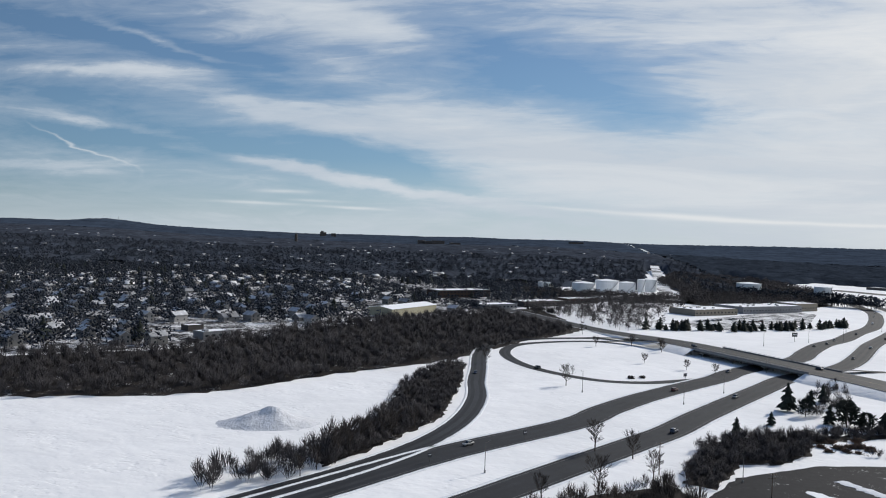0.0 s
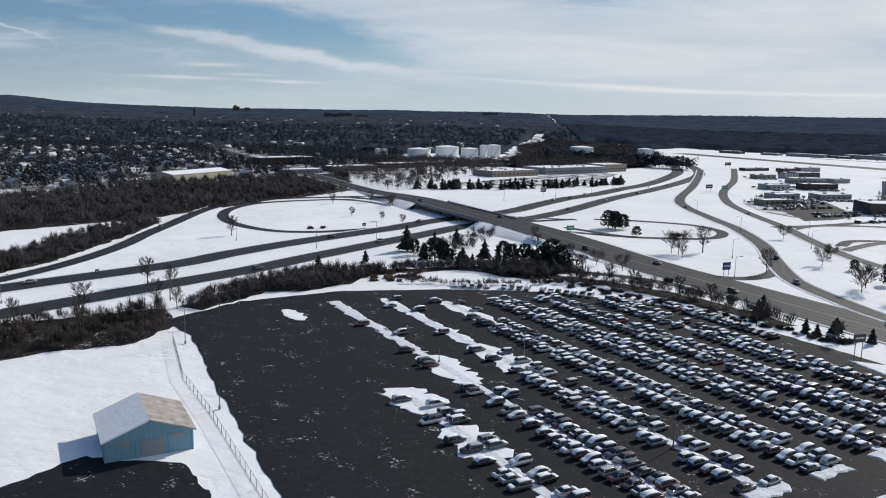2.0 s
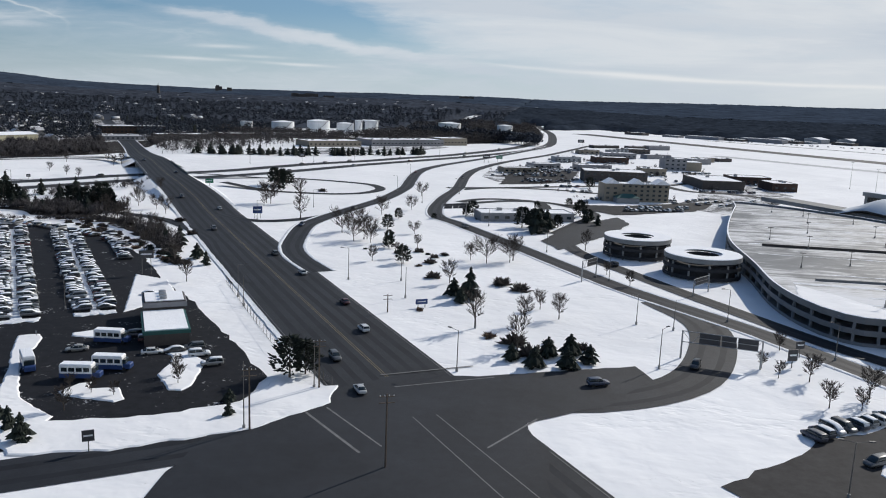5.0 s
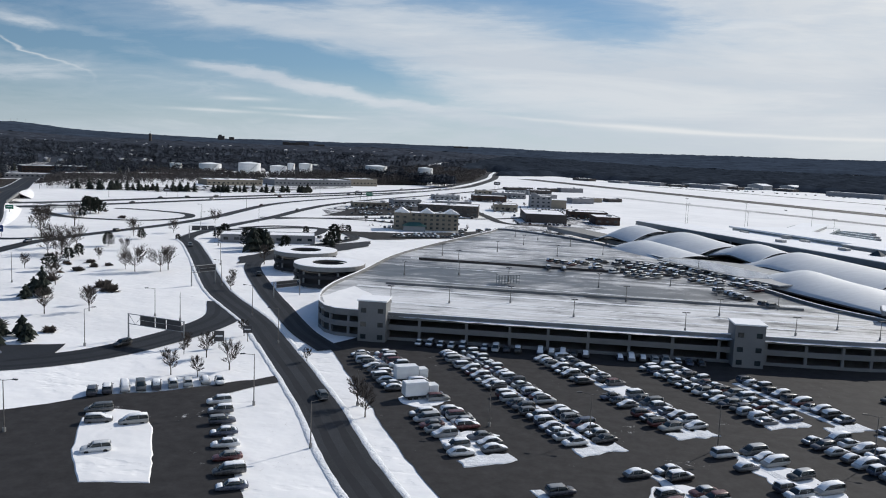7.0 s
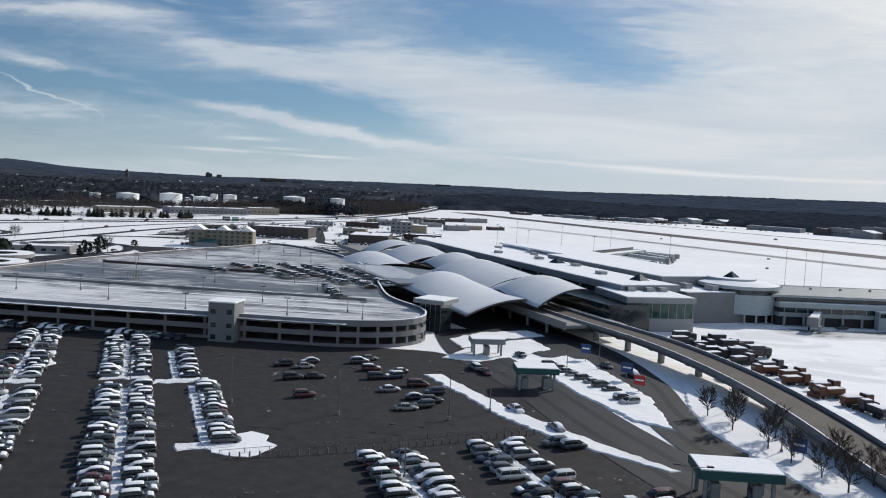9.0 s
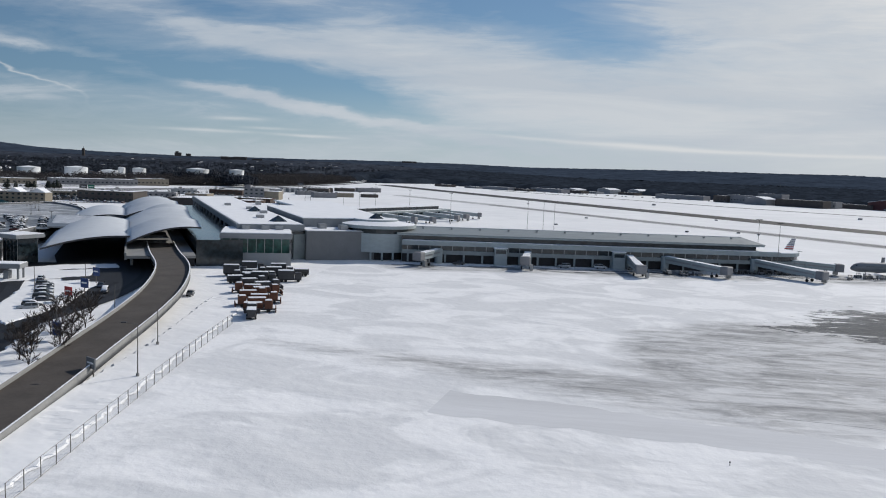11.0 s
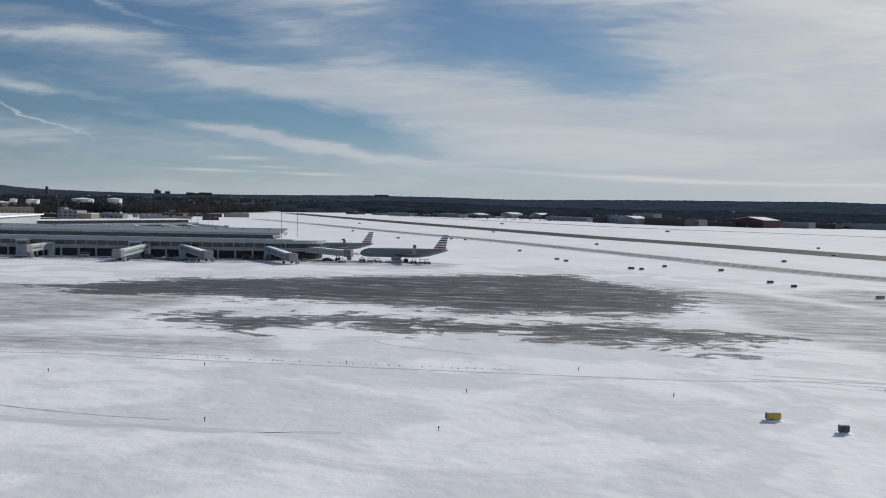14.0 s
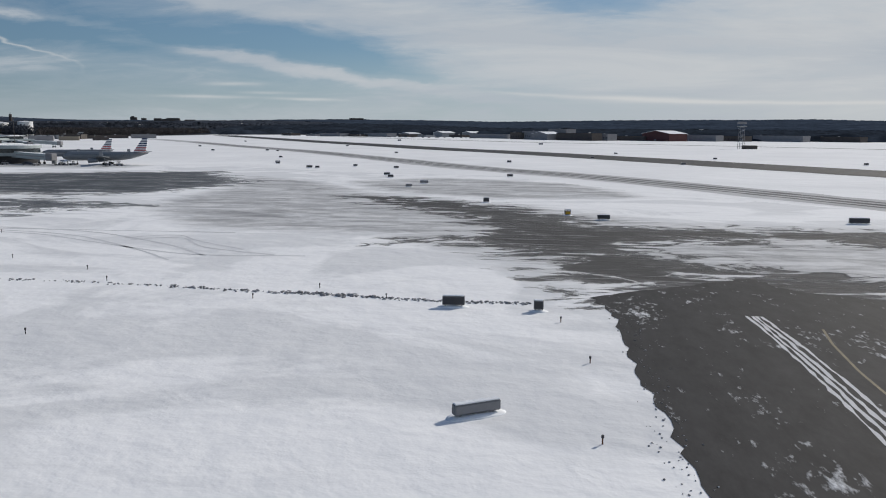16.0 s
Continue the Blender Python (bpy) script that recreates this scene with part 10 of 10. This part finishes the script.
for s in (1, -1):
    vs, fs = [], []
    for i, c in enumerate(line):
        t = line[min(i + 1, n - 1)] - line[max(i - 1, 0)]
        t = Vector((t.x, t.y, 0)).normalized()
        side = Vector((-t.y, t.x, 0)) * s
        for w, z in ((4.75, -1.0), (4.75, 0.8), (4.4, 0.8), (4.4, -0.2)):
            p = c + side * w
            vs.append((p.x, p.y, max(c.z + z, -0.1)))
    for i in range(n - 1):
        for j in range(4):
            q = i * 4
            fs.append((q + j, q + (j + 1) % 4, q + 4 + (j + 1) % 4, q + 4 + j))
    part("side_wall", arrays_mesh("side_wall", vs, fs, M["concrete"]), None, elev)
    cap = [(c + Vector((-(line[min(i + 1, n - 1)] - line[max(i - 1, 0)]).y, (line[min(i + 1, n - 1)] - line[max(i - 1, 0)]).x, 0)).normalized() * s * 4.58) for i, c in enumerate(line)]
    vs, fs = ribbon([(p.x, p.y, p.z) for p in cap[::2]], 0.3, 0.85, step=3)
    part("rail_snow", arrays_mesh("rail_snow", vs, fs, M["snow_roof"]), None, elev)
slab_v, slab_f = ribbon(ELEV[:6], 9.4, -0.9, step=3)
part("soffit", arrays_mesh("soffit", slab_v, slab_f, M["concrete"]), None, elev)
for c in line[2:-14:5]:
    part("pier", tubed((c.x, c.y, -0.2), (c.x, c.y, c.z - 0.8), 0.9, 0.9, 10), M["concrete"], elev)
    part("pier_cap", boxed(-3.8, -0.7, c.z - 1.6, 3.8, 0.7, c.z - 0.85, m=turn(c.x, c.y, 30)), M["concrete"], elev)
tagged(elev, "elevated concrete ramp curving down from the terminal", "ramp", kind="structure")
for k, (pts, h) in enumerate((([(591, 176), (602, 161), (610, 148.5), (620, 138), (632, 129), (640, 124), (642, 125), (634, 132), (623, 142.5), (613, 153), (605, 164), (595, 178)], 0.2), ([(615, 199), (624, 211), (634, 194), (642, 172), (644, 148), (637, 152), (627, 168), (618, 188)], 0.3), ([(592, 196), (600, 219), (614, 232), (620, 218), (610, 204), (602, 194)], 0.2),
                              ([(649, 168), (652, 196), (657, 204), (663, 178), (670, 150), (675, 118), (676, 98), (668, 102), (656, 134), (650, 150)], 0.3), ([(688, 66), (684, 110), (680, 140), (674, 168), (668, 196), (676, 206), (684, 172), (690, 132), (696, 98), (700, 70)], 0.2), ([(596, 210), (606, 228), (618, 238), (612, 246), (598, 236), (590, 222)], 0.2))):
    sheet_thing("snow_island", pts, 0.12, M["snow"], "snow-covered island between terminal roads", "island", rough=0.4, step=1.3, height=h, seed=400 + k)


def canopy(x, y, deg, w, d, h, label, lanes=2, mat="teal"):
    ob = empty("toll_canopy", turn(x, y, deg, 0.15))
    part("fascia", boxed(-w / 2, -d / 2, h - 1.3, w / 2, d / 2, h, bevel=0.06), M[mat], ob, "teal-grey fascia")
    part("roof", boxed(-w / 2 + 0.15, -d / 2 + 0.15, h, w / 2 - 0.15, d / 2 - 0.15, h + 0.16), M["snow_roof"], ob, "roof under thawing snow")
    for sx in (-0.4, 0.4):
        for sy in (-0.32, 0.32):
            part("column", boxed(sx * w - 0.25, sy * d - 0.25, -0.2, sx * w + 0.25, sy * d + 0.25, h - 1.2), M["white_panel"], ob)
    for i in range(lanes):
        cx = -w / 2 + w * (i + 0.5) / lanes
        bth = part("cabin", boxed(cx - 0.7, -1.3, 0, cx + 0.7, 1.3, 2.5, bevel=0.05), M["white_panel"], ob)
        part("cabin_window", boxed(cx - 0.73, -1.0, 1.1, cx + 0.73, 1.0, 2.0), M["glass"], bth)
    return tagged(ob, label, "canopy", "toll canopies")


canopy(648, 115.5, 5, 12, 7, 5.0, "toll plaza canopy with teal fascia and patchy snow")
canopy(617, 172, 12, 9.5, 6, 5.0, "smaller pay booth canopy with snow on its roof")
canopy(603, 204, 15, 9, 6, 4.6, "white bus shelter canopy under snow", 1, "white_panel")
sp = empty("stair_pavilion", turn(584, 236, -18))
part("glass_stair", boxed(-3.6, -3.6, -0.2, 3.6, 3.6, 8.6), M["glass"], sp)
part("cornice", boxed(-5.2, -5.2, 8.6, 5.2, 5.2, 9.8), M["white_panel"], sp)
part("roof", boxed(-5.0, -5.0, 9.8, 5.0, 5.0, 10.0), M["snow_roof"], sp)
for i in range(5):
    for yy in (-3.66, 3.66):
        part("mullion", boxed(-3.6 + i * 1.76, yy - 0.06, 0, -3.46 + i * 1.76, yy + 0.06, 8.6), M["steel"], sp)
tagged(sp, "glazed stair pavilion with a white flat roof", "pavilion")
for k, (x, y) in enumerate(((620, 196), (622, 193), (624, 190), (626, 187), (628, 184), (630, 181), (632, 178), (634, 175), (636, 168), (637, 165), (614, 152), (622, 142), (605, 182), (602, 186), (612, 206), (634, 200), (640, 192))):
    place_car(x, y, 30 if k < 10 else 118, True, k % 3 > 0)

# ---------------------------------------------------------------- airfield things
def field_sign(x, y, deg, w, h, mat, label):
    ob = empty("taxiway_sign", turn(x, y, deg))
    part("housing", boxed(-w / 2, -0.25, 0.25, w / 2, 0.25, 0.25 + h, bevel=0.05), M["pale_concrete"], ob)
    part("face", boxed(-w / 2 + 0.08, -0.27, 0.33, w / 2 - 0.08, -0.255, 0.17 + h), M[mat], ob)
    for k in (-0.36, 0.36):
        part("leg", boxed(k * w - 0.06, -0.1, -0.1, k * w + 0.06, 0.1, 0.26), M["steel"], ob)
    part("snow_cap", boxed(-w / 2 + 0.05, -0.22, 0.25 + h, w / 2 - 0.05, 0.22, 0.33 + h, bevel=0.03), M["snow_car"], ob)
    hump = bmesh.new()
    skin(hump, [(-w / 2 - 0.5, 0.2, -0.03, 0.05), (-w / 2, 0.6, -0.03, 0.16), (0, 0.75, -0.03, 0.22), (w / 2, 0.6, -0.03, 0.16), (w / 2 + 0.5, 0.2, -0.03, 0.05)], sheet_ring)
    part("drift", hump, M["snow_roof"], ob, "snow drifted against the foot", smooth=True)
    return tagged(ob, label, "sign", "taxiway signs")


for x, y, deg, w, h, mat in ((982, 98.5, 8, 1.75, 0.72, "sign_yellow"), (988.5, 94.5, 8, 1.15, 0.75, "sign_dark"), (1079, 77.5, 4, 2.1, 0.85, "sign_dark"), (1083.9, 49.3, 32, 3.0, 0.62, "grey_wall"), (1087, 77, 0, 0.9, 0.8, "sign_dark"), (1091, 160.5, 10, 1.1, 0.7, "sign_yellow"), (1097.5, 154, 5, 2.3, 0.75, "sign_dark"), (1073, 185, 5, 1.8, 1.2, "sign_dark"), (1143, 156, 0, 3.5, 0.9, "sign_dark"), (1033, 271, 10, 2.6, 1.0, "sign_dark"), (1047, 229, 10, 2.4, 0.8, "grey_wall"), (1073, 284, 10, 2.8, 1.0, "sign_dark"),
                          (986.6, 327.5, 10, 3.4, 1.1, "sign_dark"), (990.5, 326, 10, 2.4, 1.0, "sign_dark"), (1022.6, 333, 10, 2.8, 1.0, "sign_dark"), (1029, 284, 10, 3.0, 1.0, "sign_dark"), (961, 361, 10, 2.6, 1.0, "sign_dark"), (1091, 161, 10, 1.2, 0.9, "sign_dark"), (1066, 404, 10, 3.0, 1.1, "sign_dark"), (937, 433, 10, 2.5, 1.0, "sign_dark"), (883, 558, 10, 3, 1.1, "sign_dark"), (847, 546, 10, 3, 1.1, "sign_dark"), (894, 549, 10, 2.5, 1, "sign_dark"), (983, 532, 10, 3, 1.1, "sign_dark"), (900, 719, 10, 3.5, 1.2, "sign_dark"), (785, 659, 10, 3.2, 1.1, "sign_dark"), (730, 900, 10, 3.6, 1.2, "sign_dark"), (1074, 870, 10, 6, 2.0, "grey_wall"), (886, 1040, 10, 6, 2.4, "grey_wall"), (1002, 345, 10, 2.4, 1.0, "sign_dark"), (957, 372, 10, 3.0, 1.0, "grey_wall"), (1049, 244, 10, 3.4, 1.0, "grey_wall"), (820, 500, 10, 3, 1, "sign_dark"), (760, 560, 10, 3, 1, "sign_dark"), (1110, 470, 10, 3, 1, "sign_dark"), (1150, 400, 10, 3, 1, "sign_dark"), (1180, 480, 10, 3, 1, "sign_dark"), (1130, 560, 10, 3, 1.2, "sign_dark"), (1240, 420, 10, 3, 1.2, "sign_dark")):
    far = 0.74 if y > 180 else 1.0
    field_sign(x, y, deg, w * far, h * far, mat, {"sign_dark": "low dark taxiway sign in the snow", "sign_yellow": "low yellow taxiway sign in the snow", "grey_wall": "low grey taxiway sign in the snow"}[mat])


def marker(x, y, h=0.55):
    ob = empty("edge_marker", turn(x, y, 0))
    part("stake", tubed((0, 0, -0.1), (0, 0, h), 0.045, 0.04, 6), M["orange" if int(x) % 2 else "dark_steel"], ob)
    part("reflector", tubed((0, 0, h * 0.7), (0, 0, h), 0.08, 0.08, 8), M["dark_steel"], ob)
    return tagged(ob, "thin edge marker stake in the snow", "marker", "edge markers")


for x, y in ((847, 96), (872, 92), (829, 76), (868, 78), (886, 103), (905, 112), (925, 118), (945, 104), (960, 122), (972, 108), (1002, 118), (1012, 104), (1089, 73), (1091, 61), (1091, 46), (1059, 78), (1034, 90), (1020, 96), (1006, 80), (1046, 62), (1072, 80), (800, 86), (780, 100), (918, 84), (944, 86), (1026, 70), (1064, 84), (1000, 92), (1040, 84)):
    marker(x, y)
crumb_rnd = random.Random(31)
lump = bmesh.new()
bmesh.ops.create_icosphere(lump, subdivisions=1, radius=0.5)
for v in lump.verts:
    v.co *= crumb_rnd.uniform(0.6, 1.2)
lump_me = mesh_of(lump, "lump", M["snow_bank"])
lv, lf = mesh_arrays(lump_me)
crumbs = []
EDGE = [(1000, 86), (1015, 84), (1026, 82.5), (1038, 83), (1050, 82), (1060, 81), (1065, 81), (1073, 80), (1080, 79.5), (1086, 80)]
for i in range(900):
    t = crumb_rnd.random()
    if i < 620:
        t = t ** 0.7 * (len(EDGE) - 1.001)
        k = int(t)
        a = Vector(EDGE[k]).lerp(Vector(EDGE[k + 1]), t - k)
        size = crumb_rnd.uniform(0.05, 0.42) * (1.7 if 1061 < a.x < 1072 and crumb_rnd.random() < 0.4 else 1.0)
    elif i < 800:
        a = Vector((1094.9, 34 + 42 * t))
        size = crumb_rnd.uniform(0.04, 0.2)
    else:
        a = Vector((846, 115)).lerp(Vector((950, 120)), t)
        size = crumb_rnd.uniform(0.05, 0.3)
    crumbs.append((0, a.x + crumb_rnd.gauss(0, 0.6), a.y + crumb_rnd.gauss(0, 0.28), 0.05, crumb_rnd.uniform(0, 6.28), size))
scatter("snow_lumps", [[(lv, lf, 0)]], crumbs, [M["crumb"]], "line of broken snow lumps left by a plough, shade painted into their grey", "snow")
radar = empty("radar_tower", turn(1255, 755, 10))
for sx in (-2.2, 2.2):
    for sy in (-2.2, 2.2):
        part("leg", tubed((sx, sy, -0.1), (sx * 0.8, sy * 0.8, 20), 0.2, 0.16, 6), M["grey_wall"], radar)
for i in range(5):
    z = 2 + i * 4
    for sy in (-2, 2):
        part("brace", tubed((-2.1, sy, z), (2.1, sy, z + 3.6), 0.09, 0.09, 5), M["white_paint"], radar)
part("platform", boxed(-3.2, -3.2, 20, 3.2, 3.2, 20.5), M["steel"], radar)
part("antenna", boxed(-4.2, -0.5, 22.2, 4.2, 0.5, 24.4, bevel=0.2), M["grey_wall"], radar, "broad flat radar antenna")
part("shed", boxed(2, -3, -0.2, 14, 3, 3.2), M["dark_wall"], radar)
tagged(radar, "grey steel lattice radar tower on the airfield", "tower")
# heap of snowed-over earth beside the creek wood
heap = bmesh.new()
bmesh.ops.create_grid(heap, x_segments=28, y_segments=20, size=1.0)
for v in heap.verts:
    x, y = v.co.x, v.co.y
    r = math.hypot(x, y * 1.1)
    v.co = Vector((x * 19, y * 13, max(0.0, 1 - r) ** 1.2 * 7.5 * (0.85 + 0.35 * noise.noise(Vector((x * 2.2, y * 2.2, 3)))) - 0.1 + 0.25 * noise.noise(Vector((x * 6, y * 6, 1)))))
ob = part("heap", heap, M["hillock"])
ob.matrix_world = turn(-114, 268, 20)
tagged(ob, "conical heap of earth under blown snow", "heap")

# ---------------------------------------------------------------- to model size
for ob in list(scene.objects):
    if ob.parent is None and ob.type in {"MESH", "EMPTY", "CURVE", "FONT"}:
        ob.matrix_world = Matrix.Scale(SIZE, 4) @ ob.matrix_basis
